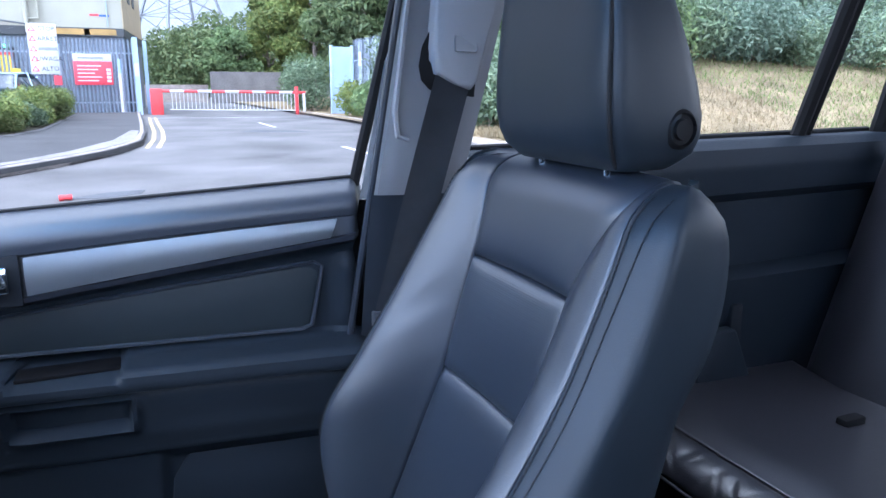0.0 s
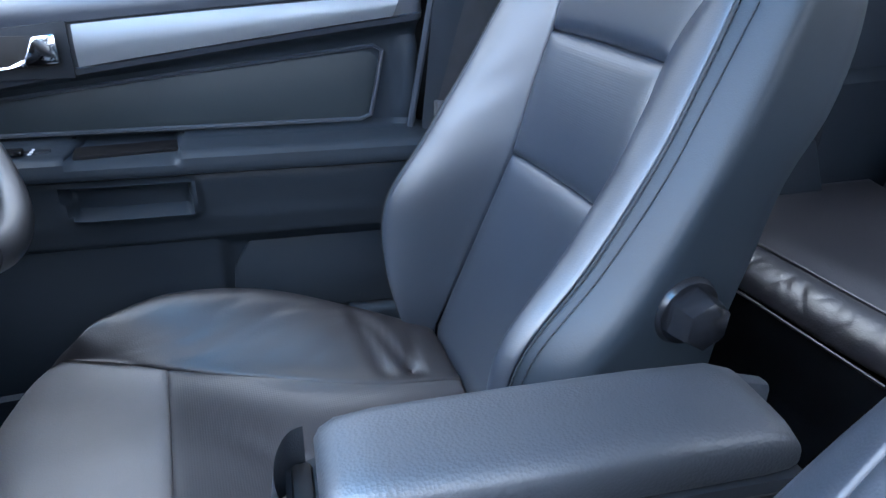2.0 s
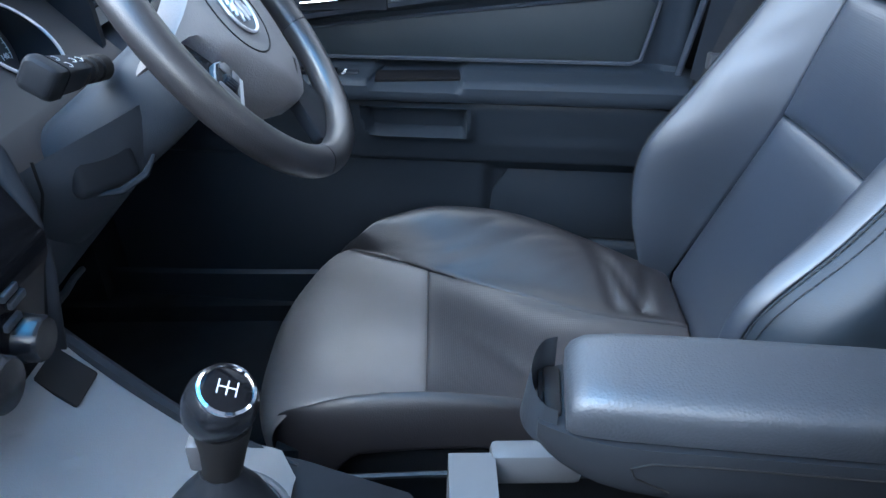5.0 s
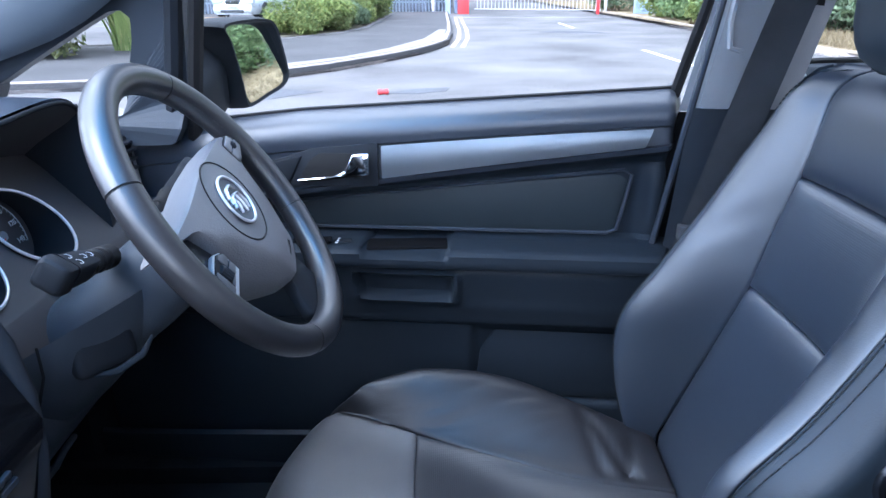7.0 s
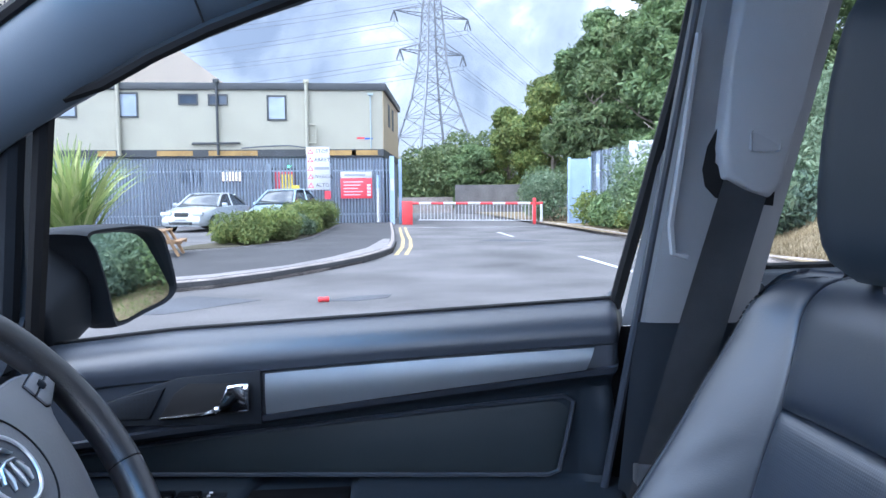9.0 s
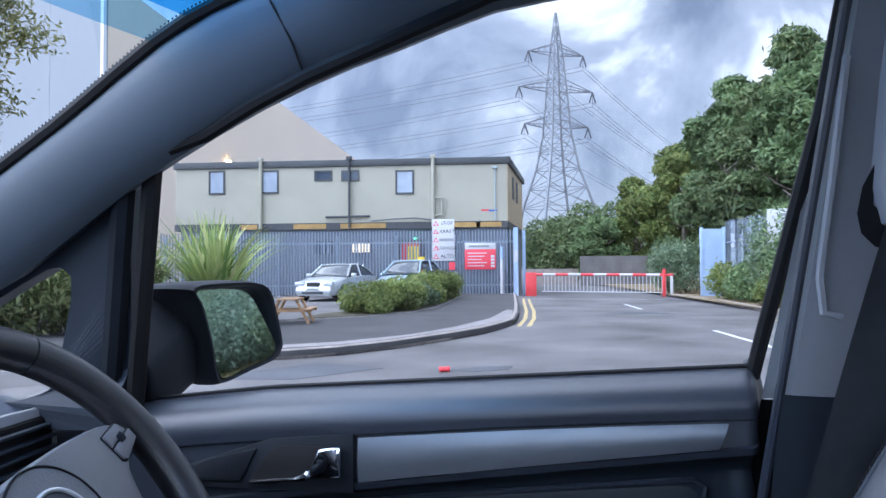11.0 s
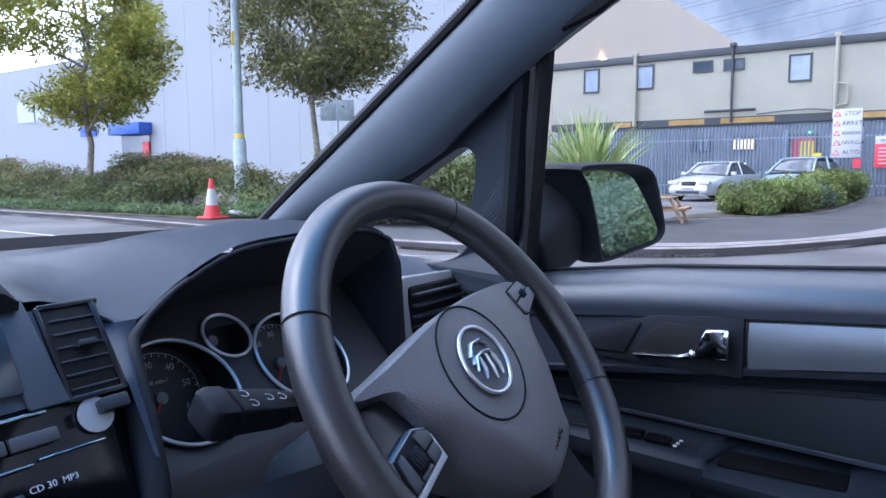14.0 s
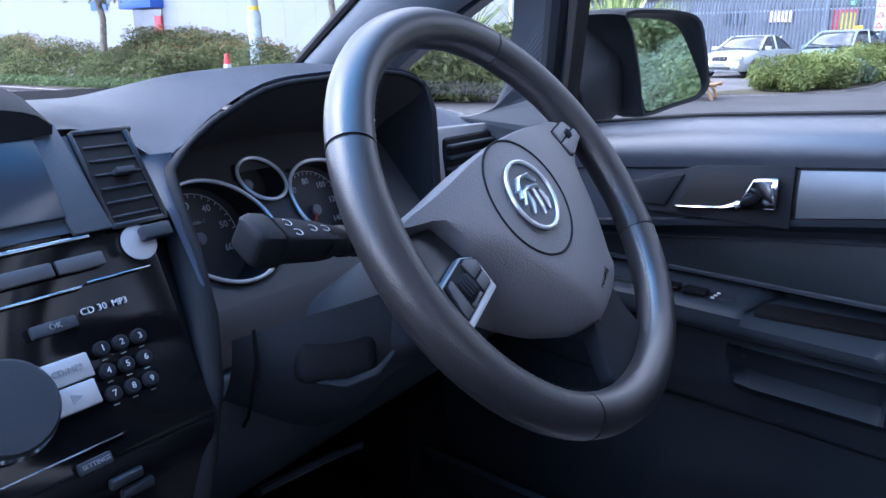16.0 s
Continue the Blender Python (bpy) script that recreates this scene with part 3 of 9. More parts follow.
# ---- the cabin: floor, pillars, roof ----
setting("car_floor", box((-0.95, -0.74, 0.27), (1.75, 0.74, 0.31)), M["carpet"], "black carpeted car floor", "floor")
setting("car_bulkhead", box((-0.98, -0.74, 0.28), (-0.93, 0.74, 0.96)), M["carpet"], "dark carpeted footwell bulkhead", "bulkhead")


def strip_between(a, b, bulge, nrm, n=28, rows=9, thick=0.03):
    """A trim strip between two edge curves, swelling towards the cabin, with a back of its own."""
    nrm = Vector(nrm).normalized()

    def pt(t, r):
        p, q = Vector(a(t)), Vector(b(t))
        return p.lerp(q, r) - nrm * bulge * math.sin(math.pi * r) ** 0.55
    front = sheet(lambda u, v: pt(u, v), steps(0, 1, n), steps(0, 1, rows))
    back = sheet(lambda u, v: Vector(a(u)).lerp(Vector(b(u)), v) + nrm * thick, steps(0, 1, n), [0, 1])
    side = sheet(lambda u, v: Vector(a(u)) + nrm * thick * v, steps(0, 1, n), [0, 1])
    side2 = sheet(lambda u, v: Vector(b(u)) + nrm * thick * v, steps(0, 1, n), [0, 1])
    return merged(front, back, side, side2)


def ap_y(z):
    return 0.75 - 0.27 * (z - 0.995)


AP_X = [-0.80, -0.696, -0.43, -0.21, -0.023, 0.20, 0.5, 0.9]
AP_Z = [0.935, 1.006, 1.167, 1.299, 1.414, 1.475, 1.50, 1.50]
AL_X = [-0.62, -0.52, -0.33, -0.235, -0.115, 0.028, 0.129, 0.217, 0.30, 0.50, 0.66, 0.9]
AL_Z = [0.985, 1.037, 1.104, 1.160, 1.238, 1.312, 1.352, 1.380, 1.408, 1.432, 1.436, 1.42]


def ap_upper(t):
    x = lerp(-0.80, 0.9, t)
    z = ci(x, AP_X, AP_Z)
    return (x, ap_y(z), z)


def ap_lower(t):
    x = lerp(-0.62, 0.9, t)
    z = ci(x, AL_X, AL_Z)
    return (x, ap_y(z) + 0.004, z)


N_SIDE = (0, 1, 0.27)
for side in (1, -1):
    flip = Matrix.Diagonal((1, side, 1, 1))
    nm = "windscreen_pillar" if side > 0 else "nearside_windscreen_pillar"
    setting(nm, moved(strip_between(ap_upper, ap_lower, 0.022, N_SIDE), flip), M["slate_trim"], "slate grey moulded windscreen pillar trim", "pillar", smooth=True)
    # the windscreen's black edge along the pillar
    setting("windscreen_seal", moved(tube([Vector(ap_upper(t)) + Vector((-0.001, -0.001, 0.001)) for t in steps(0, 1, 40)], 0.009, 8), flip), M["rubber"], "black rubber windscreen seal", "seal", smooth=True)

# the joint between pillar trim and roof trim, and the dotted edge of the windscreen's black border
setting("pillar_joint", tube([(0.056, 0.6095, 1.436), (0.065, 0.6175, 1.416), (0.076, 0.6225, 1.395), (0.085, 0.6265, 1.375), (0.094, 0.637, 1.345)], 0.0014, 6), M["rubber"], "dark joint across the pillar trim", "joint", smooth=True)
dots = bmesh.new()
for k in range(150):
    p, q = Vector(ap_upper(0.05 + 0.0028 * k)), Vector(ap_upper(0.051 + 0.0028 * k))
    d = (q - p).normalized()
    o = p + Vector((-0.006, -0.003, 0.0098))
    e = Vector((0.0, 1.0, -0.27)).normalized().cross(d)
    dots.faces.new([dots.verts.new(o + (d * math.cos(a) + e * math.sin(a)) * 0.0016) for a in [j * math.pi / 3 for j in range(6)]])
setting("windscreen_dots", dots, M["rubber"], "dotted black edge printed on the windscreen", "windscreen")

headliner = sheet(lambda u, v: (lerp(0.1, 1.9, u), lerp(-0.62, 0.62, v), 1.50 - 0.03 * (2 * v - 1) ** 2 - 0.02 * u), steps(0, 1, 12), steps(0, 1, 12))
bmesh.ops.solidify(headliner, geom=list(headliner.faces), thickness=-0.03)
setting("headliner", headliner, M["headliner"], "grey cloth headliner under the roof", "ceiling", smooth=True)


# sail panel with the quarter light, and the bar in front of the door glass
def sail_y(z):
    return 0.80 - 0.27 * (z - 1.05) - 0.035 - 0.045 * (1 - smooth01(z, 0.945, 1.015))


def ring_panel(outer, inner, thick, yf, cuts=40):
    """A panel between an outline and an opening, both in x, z, bent onto y = yf(z)."""
    def along(poly, t):
        n = len(poly)
        ls = [math.dist(poly[i], poly[(i + 1) % n]) for i in range(n)]
        d = (t % 1) * sum(ls)
        for i in range(n):
            if d <= ls[i]:
                k = d / ls[i]
                a, b = poly[i], poly[(i + 1) % n]
                return lerp(a[0], b[0], k), lerp(a[1], b[1], k)
            d -= ls[i]
        return poly[0]
    bm = bmesh.new()
    rows = []
    for poly, off in ((outer, thick), (outer, 0), (inner, 0), (inner, thick), (outer, thick)):
        row = []
        for k in range(cuts):
            x, z = along(poly, k / cuts)
            row.append(bm.verts.new((x, yf(z) + off, z)))
        rows.append(row)
    for a, b in zip(rows, rows[1:]):
        for k in range(cuts):
            bm.faces.new((a[k], a[(k + 1) % cuts], b[(k + 1) % cuts], b[k]))
    return bm


quarter_open = [(-0.410, 1.060), (-0.360, 1.087), (-0.308, 1.115), (-0.268, 1.135), (-0.250, 1.137), (-0.238, 1.125), (-0.245, 1.090), (-0.265, 1.035), (-0.273, 1.000), (-0.280, 0.974), (-0.32, 0.965), (-0.40, 0.963), (-0.47, 0.965), (-0.49, 0.985), (-0.47, 1.026)]
quarter_out = [(-0.62, 1.035), (-0.42, 1.14), (-0.28, 1.22), (-0.17, 1.28), (-0.14, 1.285), (-0.138, 1.26), (-0.155, 1.15), (-0.17, 1.05), (-0.185, 0.955), (-0.2, 0.93), (-0.35, 0.93), (-0.5, 0.93), (-0.66, 0.93), (-0.68, 0.98)]
for side in (1, -1):
    flip = Matrix.Diagonal((1, side, 1, 1))
    q = ring_panel(quarter_out, quarter_open, 0.03, sail_y, 120)
    sail = setting("sail_panel", moved(q, flip), M["plastic"], "dark plastic panel round the small quarter light", "panel")
    g = sheet(lambda u, v: (lerp(-0.51, -0.225, u), sail_y(lerp(0.955, 1.15, v)) + 0.018, lerp(0.955, 1.15, v)), [0, 1], steps(0, 1, 10))
    pane = setting("quarter_window", moved(g, flip), M["window"], "small clear quarter light", "window")
    pane.visible_shadow = False
    bars = []
    for x0, r, mt, nm, lab in ((-0.134, 0.012, "rubber", "window_channel", "black rubber channel of the door glass"), (-0.168, 0.014, "plastic_dark", "window_bar", "black bar ahead of the door glass")):
        pts = [(x0 - 0.045 * (1 - t) + 0.028 * t, ap_y(lerp(0.93, 1.27, t)) + 0.022, lerp(0.93, 1.27, t)) for t in steps(0, 1, 10)]
        setting(nm, moved(tube(pts, r, 8), flip), M[mt], lab, "window bar", smooth=True)


# windscreen, with its blue band
def screen_pt(u, v):
    e = Vector(ap_upper(lerp(0.02, 0.60, v)))
    x = e.x - 0.16 * (1 - (2 * u - 1) ** 2)
    return (x, e.y * (2 * u - 1), e.z + 0.015 * (1 - (2 * u - 1) ** 2))


ws = setting("windscreen", sheet(screen_pt, steps(0, 1, 16), steps(0, 0.70, 16)), M["window"], "clear windscreen glass", "windscreen", smooth=True)
edge_ = setting("windscreen_band", sheet(screen_pt, steps(0, 1, 16), steps(0.70, 0.745, 2)), M["shade_edge"], "pale lower edge of the windscreen's blue band", "windscreen", smooth=True)
band = setting("windscreen_band", sheet(screen_pt, steps(0, 1, 16), steps(0.745, 1.0, 5)), M["shade_band"], "blue tinted band at the top of the windscreen", "windscreen", smooth=True)
ws.visible_shadow = band.visible_shadow = edge_.visible_shadow = False
setting("windscreen_cowl", sheet(lambda u, v: (screen_pt(u, 0)[0] + lerp(0.10, -0.02, v), screen_pt(u, 0)[1], lerp(0.975, 1.004, v)), steps(0, 1, 16), [0, 0.5, 1]), M["cowl_black"], "black edge at the foot of the windscreen", "cowl", smooth=True)


# side glass
def glass_y(z, x=0.0):
    return 0.745 - 0.36 * (z - 1.01) - 0.11 * (x - 0.59) * 0.6


for side in (1, -1):
    g = sheet(lambda u, v: (lerp(-0.16, 0.66, u), side * (glass_y(lerp(0.93, 1.44, v), lerp(-0.16, 0.66, u)) + 0.012), lerp(0.93, 1.44, v)), [0, 0.5, 1], [0, 0.5, 1])
    setting("door_window", g, M["window"], "clear front door glass", "window").visible_shadow = False
    g = sheet(lambda u, v: (lerp(0.78, 1.95, u), side * (0.75 - 0.36 * (lerp(1.0, 1.44, v) - 1.01)), lerp(1.0, 1.44, v)), [0, 1], [0, 1])
    setting("rear_door_window", g, M["window"], "clear rear door glass", "window").visible_shadow = False
    # thin black seal round the door glass
    top = [(-0.135, glass_y(1.25) - 0.006, 1.245), (-0.118, glass_y(1.26) - 0.008, 1.258), (-0.095, glass_y(1.27) - 0.012, 1.268)]
    top += [(x, glass_y(ci(x, AL_X, AL_Z), x) - 0.018, ci(x, AL_X, AL_Z) + 0.003) for x in (-0.03, 0.03, 0.1, 0.2, 0.3, 0.4, 0.5, 0.6)]
    rear = [(0.648, 0.612, 1.40), (0.636, 0.64, 1.29), (0.618, 0.68, 1.17), (0.600, 0.722, 1.05), (0.594, 0.738, 1.005)]
    ring_ = tube([(x, side * y, z) for x, y, z in top + rear], 0.0085, 8)
    setting("door_window_seal", ring_, M["rubber"], "black rubber seal round the door glass", "seal", smooth=True)


# footwell sides
for side in (1, -1):
    setting("door_sill", moved(box((-0.6, 0.70, 0.27), (1.8, 0.86, 0.345)), Matrix.Diagonal((1, side, 1, 1))), M["carpet"], "dark carpeted door sill", "sill")
for side in (1, -1):
    setting("footwell_side", moved(box((-0.98, 0.72, 0.28), (-0.412, 0.83, 0.93)), Matrix.Diagonal((1, side, 1, 1))), M["carpet"], "dark carpeted footwell side", "wall")


# ---- centre pillar with its belt ----
def pil(x, z, off=0.0):
    """A place on the inner face of the centre pillar."""
    return Vector((x, 0.66 - 0.2 * (z - 1.0) - 0.11 * (x - 0.6) + off, z))


def pillar_strip(x0, x1, z0, z1, off, thick=0.02, lean=0.115, crown=0.012, n=20):
    def pt(u, v):
        z = lerp(z0, z1, v)
        return pil(lerp(x0(z), x1(z), u), z, off - crown * math.sin(math.pi * u) ** 0.5)
    return sheet(pt, steps(0, 1, 12), steps(0, 1, n))


for side in (1, -1):
    flip = Matrix.Diagonal((1, side, 1, 1))
    upper = pillar_strip(lambda z: 0.607 + 0.10 * (z - 1.0), lambda z: 0.735 + 0.15 * (z - 1.0), 0.998, 1.46, 0.0)
    bmesh.ops.solidify(upper, geom=list(upper.faces), thickness=0.03)
    setting("centre_pillar", moved(upper, flip), M["grey_trim"], "light grey moulded centre pillar trim", "pillar", smooth=True)
    lower = pillar_strip(lambda z: 0.598 + 0.02 * (z - 1.0), lambda z: 0.75, 0.32, 0.997, 0.006)
    bmesh.ops.solidify(lower, geom=list(lower.faces), thickness=0.03)
    setting("centre_pillar_foot", moved(lower, flip), M["plastic"], "black lower trim of the centre pillar", "pillar", smooth=True)
    # painted body and door rubber ahead of the pillar trim
    body = pillar_strip(lambda z: 0.596 + 0.14 * (z - 1.0), lambda z: 0.66 + 0.12 * (z - 1.0), 0.985, 1.47, 0.045, crown=0.0)
    bmesh.ops.solidify(body, geom=list(body.faces), thickness=0.03)
    setting("centre_pillar_body", moved(body, flip), M["body_paint"], "silver painted body pillar behind the door", "pillar", smooth=True)
    foot_ = pillar_strip(lambda z: 0.596 + 0.14 * (z - 1.0), lambda z: 0.66 + 0.12 * (z - 1.0), 0.30, 0.984, 0.045, crown=0.0)
    bmesh.ops.solidify(foot_, geom=list(foot_.faces), thickness=0.03)
    setting("centre_pillar_shut", moved(foot_, flip), M["rubber"], "black door shut face of the centre pillar", "pillar", smooth=True)
    rub = tube([pil(0.600 + 0.10 * (z - 1.0), z, 0.010) for z in steps(0.32, 1.46, 24)], 0.0055, 8)
    setting("door_rubber", moved(rub, flip), M["plastic_door"], "dark grey door rubber on the pillar", "seal", smooth=True)

belt_cover = thing("belt_height_cover", "light grey belt guide cover on the pillar trim", "belt guide", pil(0.69, 1.2))
cover_pts = [(0.672, 1.44), (0.664, 1.30), (0.662, 1.205), (0.672, 1.172), (0.70, 1.158), (0.722, 1.150), (0.732, 1.162), (0.742, 1.25), (0.768, 1.44)]
cv = bmesh.new()
fr = [cv.verts.new(pil(x, z, -0.036)) for x, z in cover_pts]
bk = [cv.verts.new(pil(x + 0.0, z, 0.002)) for x, z in cover_pts]
cv.faces.new(fr)
for i in range(len(fr)):
    j = (i + 1) % len(fr)
    cv.faces.new((fr[i], fr[j], bk[j], bk[i]))
bmesh.ops.bevel(cv, geom=[e for e in cv.edges if e.verts[0] in fr and e.verts[1] in fr], offset=0.008, segments=3, affect="EDGES", profile=0.5)
part("cover", cv, M["grey_trim"], belt_cover)
part("adjuster", box(pil(0.690, 1.20, -0.041), pil(0.724, 1.224, -0.030), 0.004), M["grey_trim"], belt_cover)
slot = bmesh.new()
slot.faces.new([slot.verts.new(pil(x, z, -0.0165)) for x, z in ((0.662, 1.228), (0.653, 1.208), (0.650, 1.182), (0.655, 1.163), (0.668, 1.150), (0.690, 1.145), (0.735, 1.140), (0.735, 1.165), (0.680, 1.175), (0.664, 1.190))])
part("slot", slot, M["rubber"], belt_cover, "dark belt slot")
ridge = tube([pil(0.634, 1.33, -0.010), pil(0.628, 1.22, -0.012), pil(0.622, 1.12, -0.012), pil(0.628, 1.085, -0.012), pil(0.645, 1.08, -0.012)], 0.004, 6)
part("moulded_ridge", ridge, M["grey_trim"], belt_cover)

belt = thing("seat_belt", "dark grey webbing seat belt hanging from the pillar", "seat belt", pil(0.69, 1.14))
web = sheet(lambda u, v: pil(lerp(0.672, 0.726, u) + lerp(0.0, -0.115, v), lerp(1.17, 0.58, v), -0.024 - 0.008 * v + 0.003 * math.sin(3 * u + 5 * v)), steps(0, 1, 5), steps(0, 1, 24))
bmesh.ops.solidify(web, geom=list(web.faces), thickness=0.0015)
part("webbing", web, M["belt"], belt)
part("belt_clip", box((0.598, 0.655, 0.79), (0.622, 0.675, 0.815), 0.003), M["key_grey"], belt, "grey belt stop")


# ---- rear side of the cabin ----
for side in (1, -1):
    flip = Matrix.Diagonal((1, side, 1, 1))
    rd = thing("rear_door", "black rear door trim with a long grab ledge", "door", (1.25, side * 0.68, 0.4))

    def rear_trim(u, v):
        x = lerp(0.77, 1.78, u)
        keys = [0.31, 0.45, 0.60, 0.74, 0.785, 0.80, 0.93, 0.95, 1.0, 1.035, 1.05, 1.05]
        dep = [0.70, 0.70, 0.69, 0.66, 0.655, 0.70, 0.705, 0.675, 0.668, 0.675, 0.70, 0.75]
        k = v * (len(keys) - 1)
        i = min(int(k), len(keys) - 2)
        return (x, lerp(dep[i], dep[i + 1], k - i), lerp(keys[i], keys[i + 1], k - i) + 0.012 * u)
    part("trim_panel", moved(sheet(rear_trim, steps(0, 1, 16), steps(0, 1, 55)), flip), M["plastic_lower"], rd)
    part("outer_skin", moved(box((0.76, 0.76, 0.3), (1.8, 0.79, 1.03)), flip), M["body_paint"], rd)
    for x0, x1, r, nm in ((1.540, 1.523, 0.015, "window_divider"), (1.568, 1.555, 0.006, "divider_seal"), (1.79, 1.72, 0.02, "rear_frame")):
        part(nm, moved(tube([(x0, 0.735, 1.04), (x1, 0.62, 1.35), (x1 + 0.002, 0.58, 1.44)], r, 8), flip), M["rubber"], rd)
    part("sill_seal", moved(tube([(0.76, 0.752, 1.052), (1.78, 0.752, 1.066)], 0.006, 6), flip), M["rubber"], rd)
    part("seat_belt_loop", moved(box((1.33, 0.655, 0.60), (1.36, 0.675, 0.74), 0.006), flip), M["plastic_dark"], rd)
    part("kick_trim", moved(prism([(0, 0), (0.16, 0), (0.10, 0.13), (0.04, 0.13)], 0.03, basis((1.22, 0.66, 0.57), (1, 0, 0), (0, 0, 1)), 0.006), flip), M["plastic_lower"], rd)
setting("rear_wall", box((1.95, -0.75, 0.3), (2.0, 0.75, 1.0)), M["plastic_dark"], "dark wall closing the load bay", "wall")
for side in (1, -1):
    setting("rear_quarter", moved(box((1.78, 0.66, 0.3), (1.98, 0.72, 1.06)), Matrix.Diagonal((1, side, 1, 1))), M["plastic_dark"], "dark quarter trim behind the rear door", "trim")
    setting("tail_pillar", moved(box((1.86, 0.56, 1.05), (1.98, 0.72, 1.5)), Matrix.Diagonal((1, side, 1, 1))), M["plastic_dark"], "dark tail pillar trim", "pillar")


# ---- seats ----
SZ = [0.50, 0.60, 0.70, 0.79, 0.88, 0.95, 1.00, 1.06]
SPINE = [0.562, 0.588, 0.614, 0.638, 0.660, 0.678, 0.691, 0.708]
H_IN = [0.190, 0.165, 0.140, 0.121, 0.115, 0.110, 0.112, 0.122]
H_OUT = [0.245, 0.254, 0.252, 0.240, 0.222, 0.202, 0.188, 0.166]
H_TOP = [0.190, 0.165, 0.138, 0.120, 0.113, 0.118, 0.140, 0.178]      # the same beside the console, where panel and seam run together at the top
SEAM = {1: [0.190, 0.200, 0.203, 0.200, 0.195, 0.187, 0.178, 0.166], -1: [0.190, 0.200, 0.203, 0.203, 0.203, 0.201, 0.199, 0.196]}
CREST = {1: [0.045, 0.095, 0.120, 0.090, 0.058, 0.040, 0.028, 0.020], -1: [0.045, 0.098, 0.117, 0.076, 0.045, 0.030, 0.022, 0.016]}
WIDE = {1: H_OUT, -1: [0.245, 0.254, 0.256, 0.255, 0.253, 0.251, 0.249, 0.246]}
INSET = {1: H_IN, -1: H_TOP}
BACK_Z = [0.50, 0.60, 0.70, 0.742, 0.79, 0.86, 0.915, 0.975, 1.03, 1.07]
BACK = [0.660, 0.665, 0.675, 0.684, 0.698, 0.718, 0.750, 0.765, 0.762, 0.738]
S_LO, S_HI, S_ROLL = 0.44, 1.104, 1.026


def rolled(h):
    """Height and setback along a backrest whose top rolls over to the rear."""
    if h <= S_ROLL:
        return h, 0.0, 0.0
    a = min(math.pi / 2, (h - S_ROLL) / 0.042)
    return S_ROLL + 0.042 * math.sin(a), 0.042 * (1 - math.cos(a)) + max(0.0, h - S_ROLL - 0.066), 1 - math.cos(a)


